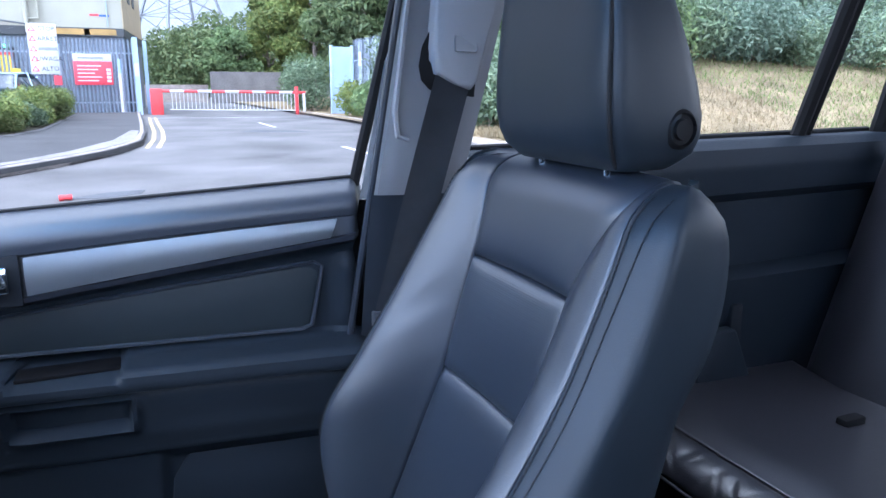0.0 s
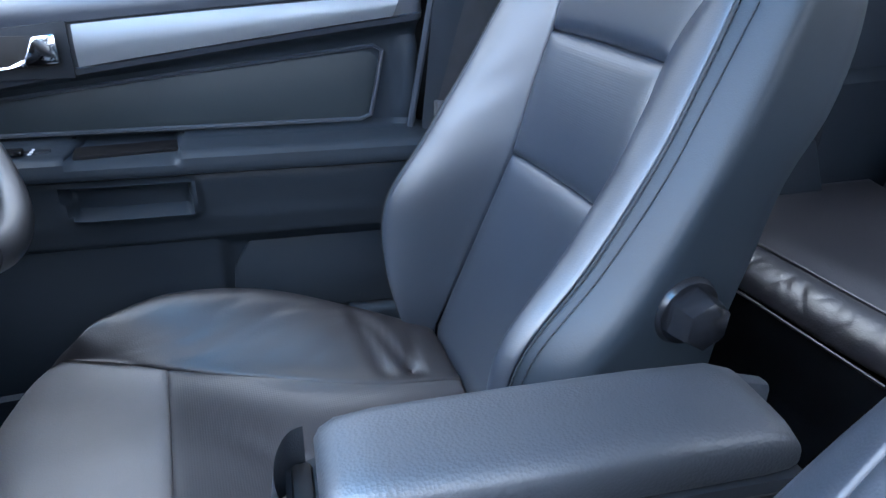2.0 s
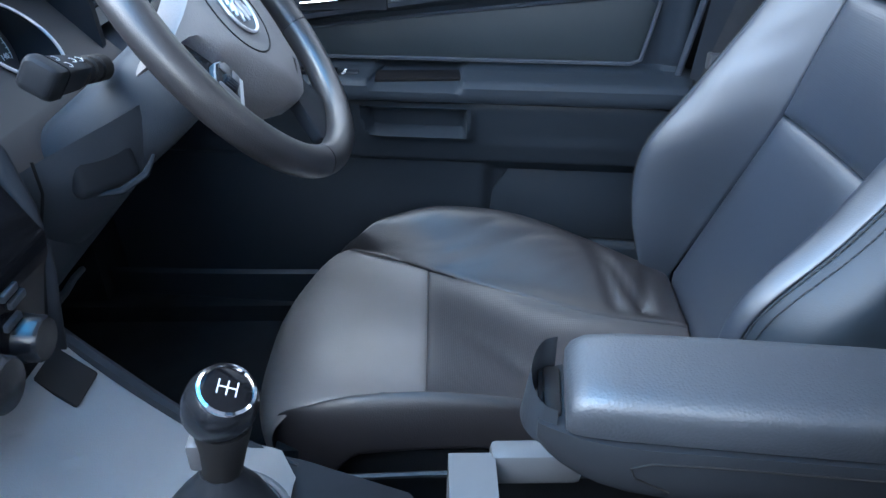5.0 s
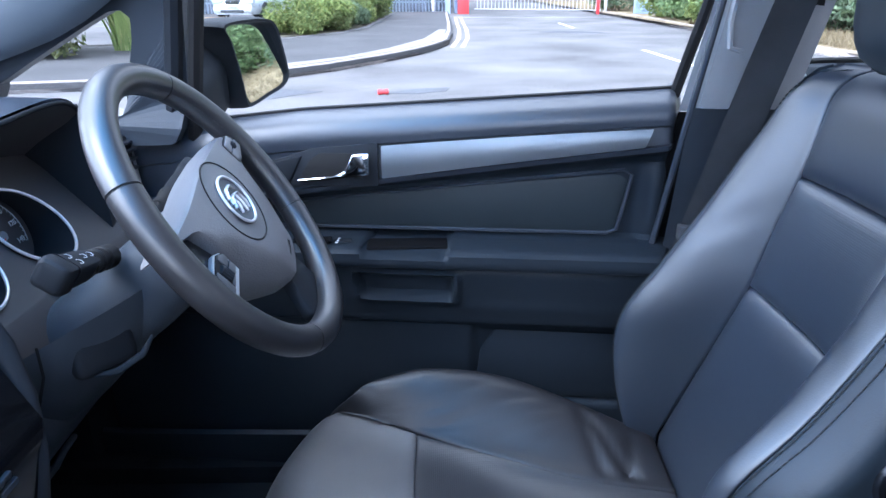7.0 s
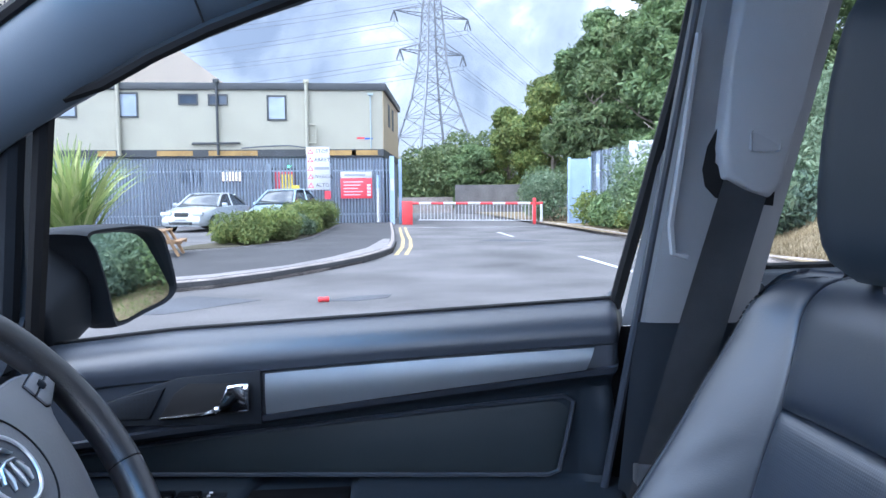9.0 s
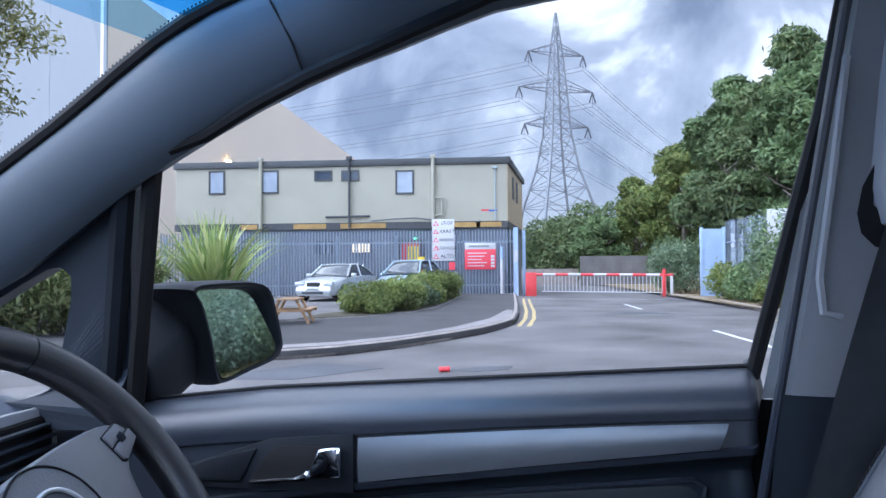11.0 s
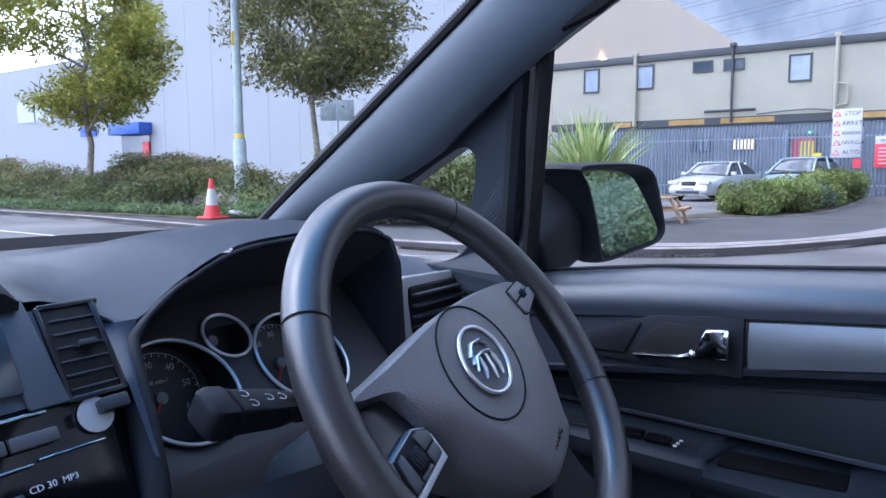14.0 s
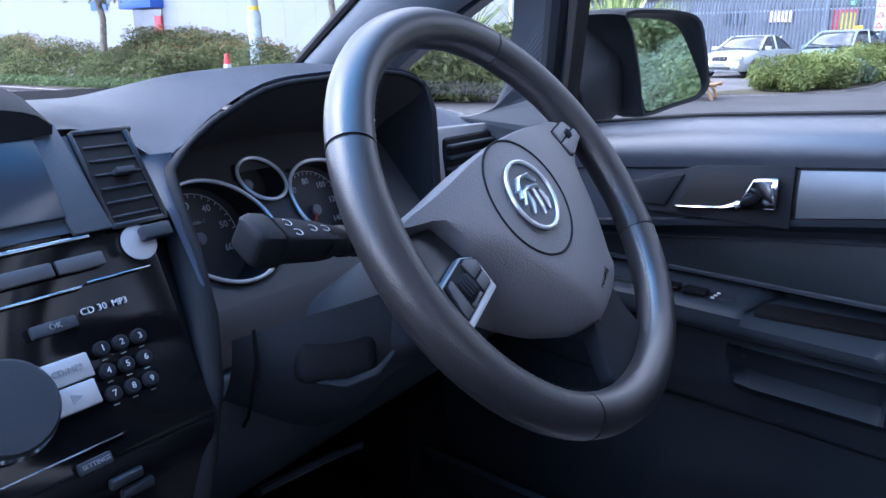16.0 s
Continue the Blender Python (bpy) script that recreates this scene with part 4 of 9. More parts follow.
def front_seat(yc, yq, dx, side, label):
    """A leather front seat; yc the backrest's middle, yq the cushion's; side +1 for the driver's."""
    seat = thing("front_seat", label, "seat", (0.35 + dx, yc, 0.31), "front seats")

    def P(x, s, z):
        return Vector((x + dx, yc + side * s, z))
    near_ = -1 if side > 0 else 1      # which set of widths the flank beside the console takes

    def core(z):
        near, far, x0, x1 = -ci(z, SZ, WIDE[near_]), ci(z, SZ, WIDE[1]), ci(z, SZ, SPINE) + 0.04, ci(z, BACK_Z, BACK) - 0.004
        return [P(x0, near + 0.07, z), P(x0, far - 0.07, z), P(x1 - 0.012, far - 0.018, z), P(x1, far - 0.05, z), P(x1, near + 0.05, z), P(x1 - 0.012, near + 0.018, z)]
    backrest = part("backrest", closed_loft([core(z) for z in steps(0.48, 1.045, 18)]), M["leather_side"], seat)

    # centre panels
    def centre(h0, h1):
        def f(u, v):
            z, dx_, k = rolled(lerp(h0, h1, v))
            s = lerp(-ci(z, SZ, INSET[near_]) - 0.004, ci(z, SZ, INSET[1]) + 0.004, u)
            return P(ci(z, SZ, SPINE) + dx_ + 0.006 * (1 - (2 * u - 1) ** 2), s, z)
        return f
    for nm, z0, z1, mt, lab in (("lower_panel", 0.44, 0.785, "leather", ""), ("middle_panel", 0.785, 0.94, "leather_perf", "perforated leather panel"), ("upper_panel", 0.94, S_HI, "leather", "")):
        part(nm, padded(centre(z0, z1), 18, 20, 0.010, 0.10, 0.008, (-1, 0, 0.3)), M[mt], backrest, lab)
    # bolsters, rising to a crest and falling to the side seam
    for sg in (-1, 1):
        w_ = near_ if sg < 0 else 1

        def bol(u, v, sg=sg, w_=w_):
            z, dx_, k = rolled(lerp(S_LO, S_HI, v))
            sh = math.sin(min(1, u) * math.pi / 2) ** 1.25 if sg > 0 else 1.10 * math.sin(min(1, u / 0.68) * math.pi / 2) ** 1.25 - 0.10 * max(0.0, (u - 0.68) / 0.32) ** 2
            lat = lerp(ci(z, SZ, INSET[w_]) - 0.003, ci(z, SZ, SEAM[w_]), u ** 0.92)
            wrinkle = 0.0012 * math.sin(z * 95 + 9 * u) * math.exp(-((z - 0.86) / 0.05) ** 2) * math.sin(math.pi * u)
            return P(ci(z, SZ, SPINE) + dx_ - ci(z, SZ, CREST[w_]) * sh - wrinkle, sg * lat, z)
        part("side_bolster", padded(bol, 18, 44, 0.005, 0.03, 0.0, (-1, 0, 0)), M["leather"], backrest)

        def flank(u, v, sg=sg, w_=w_):
            z, dx_, k = rolled(lerp(S_LO, S_HI, v))
            x0 = ci(z, SZ, SPINE) + dx_ - ci(z, SZ, CREST[w_]) - 0.002
            x1 = max(x0 + 0.004, ci(z, BACK_Z, BACK) + 0.006)
            lat = lerp(ci(z, SZ, SEAM[w_]), ci(z, SZ, WIDE[w_]) - 0.03 * k, math.sin(min(1, u / 0.38) * math.pi / 2)) - 0.014 * u ** 4
            return P(lerp(x0, x1, u * u * 0.4 + u * 0.6), sg * lat, z)
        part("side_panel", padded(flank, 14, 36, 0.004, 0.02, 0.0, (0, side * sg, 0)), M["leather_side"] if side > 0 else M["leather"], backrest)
        if side < 0:
            continue
        # twin rows of stitching along the side seam
        rows = bmesh.new()
        for off in (0.0025, 0.0095):
            for k in range(94):
                z = 0.52 + 0.0058 * k
                a, b = [Vector(flank(off / (ci(zz, BACK_Z, BACK) - ci(zz, SZ, SPINE) + ci(zz, SZ, CREST[w_])), (zz - S_LO) / (S_HI - S_LO))) for zz in (z, z + 0.0042)]
                out = Vector((-0.0004, side * sg * 0.0006, 0))
                w = Vector((0.0010, 0, 0))
                q = [rows.verts.new(p) for p in (a - w + out, a + w + out, b + w + out, b - w + out, a + out * 3, b + out * 3)]
                rows.faces.new((q[0], q[4], q[5], q[3]))
                rows.faces.new((q[4], q[1], q[2], q[5]))
        st = part("stitching", rows, M["stitch"], backrest, smooth=False)
        st["kind"] = "stuff"

    # headrest
    hy, hz0, hz1 = -0.034, 1.072, 1.345
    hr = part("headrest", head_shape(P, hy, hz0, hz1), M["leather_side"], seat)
    for sg in (-1,):
        seam = []
        for z in steps(hz0 + 0.004, hz1 - 0.02, 24):
            hw, xf, xb = head_dims((z - hz0) / (hz1 - hz0))
            seam.append(P(xf + 0.011, hy + sg * (hw - 0.015), z))
        part("seam", tube(seam, 0.0022, 6), M["stitch"], hr)
    for sg in (-1, 1):
        part("headrest_post", tube([P(0.735, hy + sg * 0.065, 1.04), P(0.73, hy + sg * 0.065, 1.10)], 0.006, 10), M["chrome"], hr, "steel post")
    hw, xf, xb = head_dims(0.13)
    bm = turned([(0.020, -0.012), (0.020, 0.004), (0.0165, 0.008), (0.0155, 0.004), (0.011, 0.0045), (0.010, 0.009), (0.001, 0.010)], 24,
                basis(P(0.778, hy - 0.113, 1.114), (1, 0, 0), (0, 0, side)))
    part("release_button", bm, M["rubber"], hr, "round black release button")

    # cushion
    def Q(x, s, z):
        return Vector((x + dx, yq + side * s, z))
    CX = [-0.03, 0.00, 0.03, 0.07, 0.12, 0.20, 0.32, 0.44, 0.56]
    MID = [0.480, 0.502, 0.511, 0.515, 0.514, 0.505, 0.492, 0.480, 0.475]
    RID = [0.486, 0.518, 0.545, 0.566, 0.575, 0.590, 0.580, 0.545, 0.50]
    HALF = [0.165, 0.195, 0.212, 0.224, 0.230, 0.236, 0.228, 0.200, 0.17]
    INN = [0.165, 0.190, 0.203, 0.190, 0.172, 0.141, 0.104, 0.066, 0.045]
    INN_NEAR = [0.146, 0.148, 0.148, 0.147, 0.146, 0.143, 0.145, 0.15, 0.15]

    def inn(x, s):
        """Half width of the middle pads; the seam beside the console runs straight to the front."""
        return ci(x, CX, INN if s > 0 else INN_NEAR)
    part("cushion_base", closed_loft([[Q(x, -inn(x, -1) - 0.012, 0.36), Q(x, ci(x, CX, HALF) - 0.01, 0.36), Q(x, ci(x, CX, HALF) - 0.01, 0.455), Q(x, -inn(x, -1) - 0.012, 0.455)] for x in steps(0.0, 0.56, 8)]), M["carpet"], seat, "black cloth side of the cushion")
    cushion = part("cushion", box(Q(0.03, -0.13, 0.40), Q(0.54, 0.13, 0.468)) if side > 0 else box(Q(0.03, 0.13, 0.40), Q(0.54, -0.13, 0.468)), M["leather_side"], seat)

    def front_pad(u, v):
        s = lerp(-1, 1, u)
        edge = s * (0.165 if s > 0 else 0.153)
        if v < 0.25:
            k = v / 0.25
            return Q(-0.037 + 0.02 * (1 - k) ** 2 + 0.030 * abs(s) ** 3, edge, lerp(0.38, 0.447, k))
        if v < 0.58:
            a = (v - 0.25) / 0.33 * math.pi / 2
            x, z = 0.055 - 0.092 * math.cos(a), ci(0.055, CX, MID) - 0.066 * (1 - math.sin(a))
        else:
            x = lerp(0.055, 0.185, (v - 0.58) / 0.42)
            z = ci(x, CX, MID)
        return Q(x + 0.030 * abs(s) ** 3 * (1 - smooth01(x, 0, 0.15)), lerp(edge, s * inn(x, s), smooth01(x, -0.037, 0.0)), z + 0.012 * abs(s) ** 4)
    part("front_pad", padded(front_pad, 18, 36, 0.004, 0.04, 0.003, (-0.5, 0, 1)), M["leather_front"], cushion, "greyed smooth front pad, paler for its painted-in sheen")

    def rear_pad(u, v):
        x = lerp(0.185, 0.56, v)
        s = lerp(-1, 1, u)
        dip = 0.012 * math.exp(-((x - 0.34) / 0.09) ** 2) * (1 - s * s)
        crease = 0.004 * math.exp(-(((x - 0.26) + 0.16 * s) / 0.018) ** 2) * smooth01(-s, -0.3, 0.5)
        return Q(x, s * inn(x, s), ci(x, CX, MID) + 0.012 * abs(s) ** 4 - dip - crease)
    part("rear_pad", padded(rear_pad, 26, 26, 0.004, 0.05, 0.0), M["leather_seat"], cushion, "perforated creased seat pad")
    for sg in (-1, 1):
        def cb(u, v, sg=sg):
            x = lerp(-0.016 if sg > 0 else -0.038, 0.56, v)
            i = inn(x, sg) - 0.005
            z0 = ci(x, CX, MID) + 0.012 - 0.03 * (1 - smooth01(x, -0.035, 0.04))
            if sg < 0 and x < 0.055:
                z0 = ci(0.055, CX, MID) + 0.012 - 0.066 * (1 - math.sqrt(max(0.0, 1 - ((0.055 - x) / 0.092) ** 2)))
            zr = lerp(z0 + 0.004, lerp(z0, ci(x, CX, RID), 1 if sg > 0 else 0.25), smooth01(x, -0.03, 0.10))
            h = max(ci(x, CX, HALF), i + 0.017)
            if sg > 0:
                h = lerp(i + 0.015, h, smooth01(x, 0.02, 0.12))
            else:
                h = i + 0.002 + 0.024 * smooth01(x, -0.038, 0.03)
            if u < 0.6:
                k = u / 0.6
                z, lat = lerp(z0, zr, math.sin(k * math.pi / 2) ** (1.1 if sg < 0 else lerp(1.0, 1.7, smooth01(x, 0.1, 0.35)))), lerp(i, h - 0.02, k)
            else:
                k = (u - 0.6) / 0.4
                a = k * math.pi / 2
                z, lat = zr - (zr - (0.41 if sg > 0 else lerp(0.395, 0.462, smooth01(x, -0.01, 0.10)))) * (1 - math.cos(a)), h - 0.02 + 0.025 * math.sin(a)
            if sg < 0:
                lat = lerp(i, i + 0.3 * (h - i), u / 0.6) if u < 0.6 else i + (h - i) * (0.3 + 0.9 * math.sin(a))
            w = 0.0
            for x0, sl, am in ((0.17, 0.25, 0.0007), (0.205, 0.5, 0.0012), (0.235, 0.30, 0.0013), (0.255, 0.62, 0.0022), (0.29, 0.40, 0.0030), (0.325, 0.52, 0.0024), (0.37, 0.42, 0.0016), (0.41, 0.30, 0.0014), (0.452, -0.05, 0.005), (0.480, -0.12, 0.005), (0.510, 0.05, 0.005)):
                w += am * math.exp(-((x - x0 - sl * (u - 0.3)) / 0.009) ** 2) * smooth01(u, 0.02, 0.14) * (1 - smooth01(u, 0.45, 0.62))
            z -= 0.006 * (1 - smooth01(x, 0.02, 0.22)) * smooth01(x, -0.03, 0.02) * (0 if sg > 0 else 1)
            return Q(x + 0.030 * (1 - smooth01(x, 0, 0.15)), sg * lat, z - w * (1 if sg > 0 else 0.6))
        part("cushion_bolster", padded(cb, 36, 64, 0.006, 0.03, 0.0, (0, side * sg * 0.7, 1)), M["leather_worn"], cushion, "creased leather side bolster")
        # piping below the outer seam
        part("piping", tube([Q(x, sg * (ci(x, CX, HALF) + 0.004) if sg > 0 else -inn(x, -1) - 0.028, 0.425) for x in steps(0.0, 0.5, 16)], 0.004, 6), M["leather_side"], cushion)
    # runners
    for ss in (-0.13, 0.18):
        a_, b_ = Q(0.0, ss - 0.02, 0.312), Q(0.52, ss + 0.02, 0.37)
        part("runner", box((a_.x, min(a_.y, b_.y), a_.z), (b_.x, max(a_.y, b_.y), b_.z)), M["plastic_dark"], seat)
    # recliner wheel on the inner flank of the driver's seat
    if side < 0:
        return seat
    rec = part("recliner", turned([(0.032, -0.012), (0.032, 0.004), (0.029, 0.010), (0.024, 0.010)], 28, basis(P(0.628, -0.250, 0.760), (1, 0, 0), (0, 0, side))), M["knob_black"], seat, "round black recliner wheel")
    part("hex_knob", turned([(0.026, 0.008), (0.026, 0.018), (0.022, 0.034), (0.015, 0.038)], 6, basis(P(0.628, -0.250, 0.760), (0.9, 0, 0.44), (-0.44 * side, 0, 0.9 * side))), M["knob_black"], rec)
    part("side_cover", prism([(-0.10, -0.16), (0.12, -0.16), (0.12, -0.02), (0.06, 0.0), (0.0, -0.005), (-0.08, -0.06)], 0.02,
                             basis(P(0.60, -0.262, 0.70), (1, 0, 0), (0, 0, 1)), 0.008), M["plastic"], seat)
    return seat


def head_dims(t):
    """Half width, front and back of the headrest at a share of its height."""
    hw = ci(t, [0, 0.06, 0.2, 0.5, 0.8, 0.95, 1.0], [0.106, 0.124, 0.131, 0.125, 0.108, 0.091, 0.066])
    xf = ci(t, [0, 0.06, 0.2, 0.5, 0.8, 0.95, 1.0], [0.712, 0.692, 0.680, 0.682, 0.690, 0.704, 0.728])
    xb = ci(t, [0, 0.06, 0.2, 0.5, 0.8, 0.95, 1.0], [0.800, 0.826, 0.832, 0.802, 0.766, 0.752, 0.745])
    return hw, xf, xb


def head_shape(P, hy, z0, z1):
    rings = []
    for t in [0, 0.02, 0.06, 0.12, 0.2, 0.32, 0.44, 0.56, 0.68, 0.8, 0.88, 0.94, 0.98, 1.0]:
        hw, xf, xb = head_dims(t)
        cx, rx = (xf + xb) / 2, (xb - xf) / 2
        ring = []
        for k in range(40):
            a = 2 * math.pi * k / 40
            c, s = math.cos(a), math.sin(a)
            e = 0.42
            px = cx + rx * math.copysign(abs(c) ** e, c)
            taper = 1 - 0.16 * (px - xf) / (xb - xf)
            ring.append(P(px + 0.008 * (1 - abs(s)) * (1 if c < 0 else 0), hy + hw * taper * math.copysign(abs(s) ** e, s), lerp(z0, z1, t)))
        rings.append(ring)
    return closed_loft(rings)


front_seat(0.372, 0.405, 0.0, 1, "black leather driver's seat with a perforated middle panel")
front_seat(-0.368, -0.372, -0.15, -1, "black leather passenger seat with side bolsters")

# rear bench
bench = thing("rear_bench", "black leather rear bench with a piped front edge", "seat", (1.25, 0.3, 0.31))


def bench_pad(y0, y1):
    wr = random.Random(7)
    creases = [(wr.uniform(y0, y1), wr.uniform(-0.10, 0.10), wr.uniform(0.0004, 0.0014), wr.uniform(0.004, 0.009)) for _ in range(int(60 * (y1 - y0)))]

    def f(u, v):
        y = lerp(y0, y1, u)
        s = 2 * u - 1
        if v < 0.45:
            # glossy creased roll between the two rows of piping
            k = v / 0.45
            b = 0.018 * math.sin(math.pi * k) ** 0.8
            b -= sum(am * math.exp(-((y - yc - sl * (k - 0.5)) / w) ** 2) for yc, sl, am, w in creases) * math.sin(math.pi * k)
            return Vector((lerp(1.022, 1.088, k) - 0.6 * b, y, lerp(0.540, 0.588, k) + 0.8 * b + 0.006 * s ** 4))
        k = (v - 0.45) / 0.55
        x = lerp(1.088, 1.52, k)
        return Vector((x, y, 0.588 + 0.012 * math.sin(min(1, k * 6) * math.pi / 2) - 0.03 * (x - 1.088) + 0.012 * s ** 4))
    return f


for y0, y1 in ((0.18, 0.66), (-0.15, 0.175), (-0.66, -0.155)):
    cu = part("cushion", padded(bench_pad(y0, y1), 120, 48, 0.008, 0.03, 0.0, (-0.4, 0, 1)), M["leather_bench"], bench)
    part("piping", tube([(1.088, y, 0.590) for y in steps(y0 + 0.01, y1 - 0.01, 12)], 0.0034, 8), M["leather_bench"], cu)
    part("piping", tube([(1.021, y, 0.538) for y in steps(y0 + 0.004, y1 - 0.004, 12)], 0.0026, 8), M["leather_bench"], cu)
    part("front_cloth", sheet(lambda u, v, y0=y0, y1=y1: (lerp(1.022, 1.05, v), lerp(y0, y1, u), lerp(0.537, 0.40, v)), steps(0, 1, 4), steps(0, 1, 4)), M["carpet"], cu, "black cloth below the piping")

    def bback(u, v, y0=y0, y1=y1):
        y = lerp(y0, y1, u)
        z = lerp(0.53, 1.08, v)
        s = 2 * u - 1
        return Vector((1.50 + 0.07 * max(0.0, (abs(y) - 0.50) / 0.16) ** 2 + 0.30 * (z - 0.55) - 0.045 * (1 - abs(s) ** 3) * 0.3 - 0.03 * abs(s) ** 2 * (1 - v), y, z))
    part("backrest", padded(bback, 16, 24, 0.014, 0.08, 0.0, (-1, 0, 0)), M["leather_bench"], bench)
part("bench_base", box((1.055, -0.66, 0.31), (1.42, 0.66, 0.45)), M["carpet"], bench)
part("back_shell", moved(box((0, -0.66, 0), (0.08, 0.66, 0.56)), basis((1.60, 0, 0.50), (0.957, 0, -0.29), (0, 1, 0))), M["carpet"], bench)
part("belt_buckle", box((1.35, 0.405, 0.580), (1.40, 0.428, 0.604), 0.005), M["rubber"], bench, "black belt buckle")


# ---- driver's door ----
def dp(u, z, d=0.0):
    """A place on the door's inner face: u along it to the rear, z up, d outwards."""
    return Vector((u * 0.9938 + d * 0.1107, 0.752 - u * 0.1107 + d * 0.9938, z))


def z_sill(u):
    return 0.975 + 0.066 * u - 0.05 * max(0, -u)


def z_strip_top(u):
    return 0.9165 + 0.100 * u - 0.035 * u * u


def z_strip_bot(u):
    return 0.8555 + 0.150 * u - 0.02 * u * u


def z_ins_top(u):
    return 0.833 + 0.125 * u - 0.015 * u * u


DOOR_KEYS = [  # height as a function of u, and depth
    (lambda u: z_sill(u) + 0.002, 0.075), (lambda u: z_sill(u) + 0.002, 0.048), (lambda u: z_sill(u) - 0.003, 0.026), (lambda u: z_sill(u) - 0.016, 0.008),
    (lambda u: lerp(z_sill(u), z_strip_top(u), 0.65), 0.0), (lambda u: z_strip_top(u) + 0.003, 0.003), (lambda u: z_strip_top(u), 0.008),
    (lambda u: z_strip_bot(u), 0.008), (lambda u: z_strip_bot(u) - 0.002, 0.002), (lambda u: z_strip_bot(u) - 0.010, 0.006), (lambda u: lerp(z_strip_bot(u), z_ins_top(u), 0.55), 0.028), (lambda u: z_ins_top(u) + 0.002, 0.044),
    (lambda u: z_ins_top(u) - 0.006, 0.046), (lambda u: 0.775, 0.054), (lambda u: 0.767, 0.046), (lambda u: 0.7635, 0.004), (lambda u: 0.761, -0.020),
    (lambda u: 0.754, -0.030), (lambda u: 0.738, -0.031), (lambda u: 0.731, -0.028), (lambda u: 0.724, -0.012), (lambda u: 0.717, -0.014), (lambda u: 0.66, -0.006), (lambda u: 0.622, 0.002), (lambda u: 0.614, 0.010), (lambda u: 0.55, 0.016), (lambda u: 0.32, 0.03)]


def bump_in(x, a, b, w):
    return smooth01(x, a - w, a + w) * (1 - smooth01(x, b - w, b + w))


def door_depth(u, z, d):
    d = max(d, min(d + 0.080 * bump_in(u, 0.100, 0.238, 0.006) * smooth01(z, 0.7530, 0.7560) * (1 - smooth01(z, 0.766, 0.770)), 0.074))   # pull grip behind the rail
    d += 0.030 * bump_in(u, 0.085 + 0.25 * (0.70 - z), 0.250 - 0.10 * (0.70 - z), 0.007) * bump_in(z, 0.672, 0.712, 0.004)  # lower pocket
    d -= 0.016 * smooth01(u, 0.06, 0.12) * (1 - smooth01(u, 0.250, 0.266)) * bump_in(z, 0.664, 0.715, 0.010)           # its raised surround
    d -= 0.020 * smooth01(u, 0.545, 0.575) * bump_in(z, 0.78, 0.90, 0.03)                      # the rear end stands proud
    d += 0.015 * bump_in(u, 0.285, 0.56, 0.01) * bump_in(z, 0.46, 0.606, 0.01)               # speaker recess
    return d


door = thing("driver_door", "black moulded front door trim with a silver strip", "door", dp(0.2, 0.32))


def door_pt(u, k):
    i = min(int(k), len(DOOR_KEYS) - 2)
    t = k - i
    (za, da), (zb, db) = DOOR_KEYS[i], DOOR_KEYS[i + 1]
    z = lerp(za(u), zb(u), t)
    d = lerp(da, db, t * t * (3 - 2 * t) if abs(za(u) - zb(u)) > 0.01 else t)
    edge = smooth01(u, 0.578, 0.602)
    return dp(u, z, door_depth(u, z, d) + 0.05 * edge ** 2)


ks = []
for i in range(len(DOOR_KEYS) - 1):
    n = max(2, int(abs(DOOR_KEYS[i][0](0.3) - DOOR_KEYS[i + 1][0](0.3)) / 0.006))
    ks += [i + j / n for j in range(n)]
ks.append(len(DOOR_KEYS) - 1)
part("upper_trim", sheet(door_pt, steps(-0.46, 0.604, 178), [k for k in ks if k <= 9]), M["plastic_door"], door)
part("lower_trim", sheet(door_pt, steps(-0.46, 0.604, 178), [k for k in ks if k >= 9]), M["plastic_lower"], door)
part("outer_skin", sheet(lambda u, v: dp(u, lerp(0.32, z_sill(u) - 0.012, v), 0.085), [-0.5, -0.25, 0.0, 0.605], [0, 0.5, 1]), M["body_paint"], door, "silver painted outer skin")
part("glass_seal", tube([dp(u, z_sill(u) + 0.003, 0.050) for u in steps(-0.2, 0.60, 30)], 0.0035, 6), M["rubber"], door)

# silver strip
def strip_pt(u, v):
    u2 = lerp(0.134, 0.556, u)
    a, b = z_strip_bot(u2) + 0.001, z_strip_top(u2)
    z = lerp(a, b, v)
    cut = 0.010 * max(0, 1 - v) * smooth01(u, 0.97, 1.0)
    return dp(u2 - cut, z, -0.0005 - 0.006 * math.sin(math.pi * (0.15 + 0.7 * v)))


st = sheet(strip_pt, steps(0, 1, 40), steps(0, 1, 10))
bmesh.ops.solidify(st, geom=list(st.faces), thickness=0.005)
part("silver_strip", st, M["silver"], door, "satin silver trim strip")

# leather insert with its piped border
def ins_pt(u, v):
    u2 = lerp(-0.42, 0.538 - 0.022 * (1 - v), u)
    z = lerp(0.778, z_ins_top(u2) - 0.008, v)
    return dp(u2, z, 0.047 - 0.004 * math.sin(math.pi * v))


part("insert_panel", padded(ins_pt, 40, 10, 0.004, 0.03, 0.0, (0, -1, 0)), M["leather_insert"], door, "leather insert panel")
pts = [ins_pt(u, 0.0) for u in steps(0, 0.985, 40)] + [ins_pt(1, 0.06), ins_pt(1, 0.5), ins_pt(1, 0.92)] + [ins_pt(u, 1.0) for u in steps(0.985, 0, 40)]
part("piping", tube([p - Vector((0, 0.004, 0)) for p in pts], 0.0032, 6), M["plastic_door"], door)

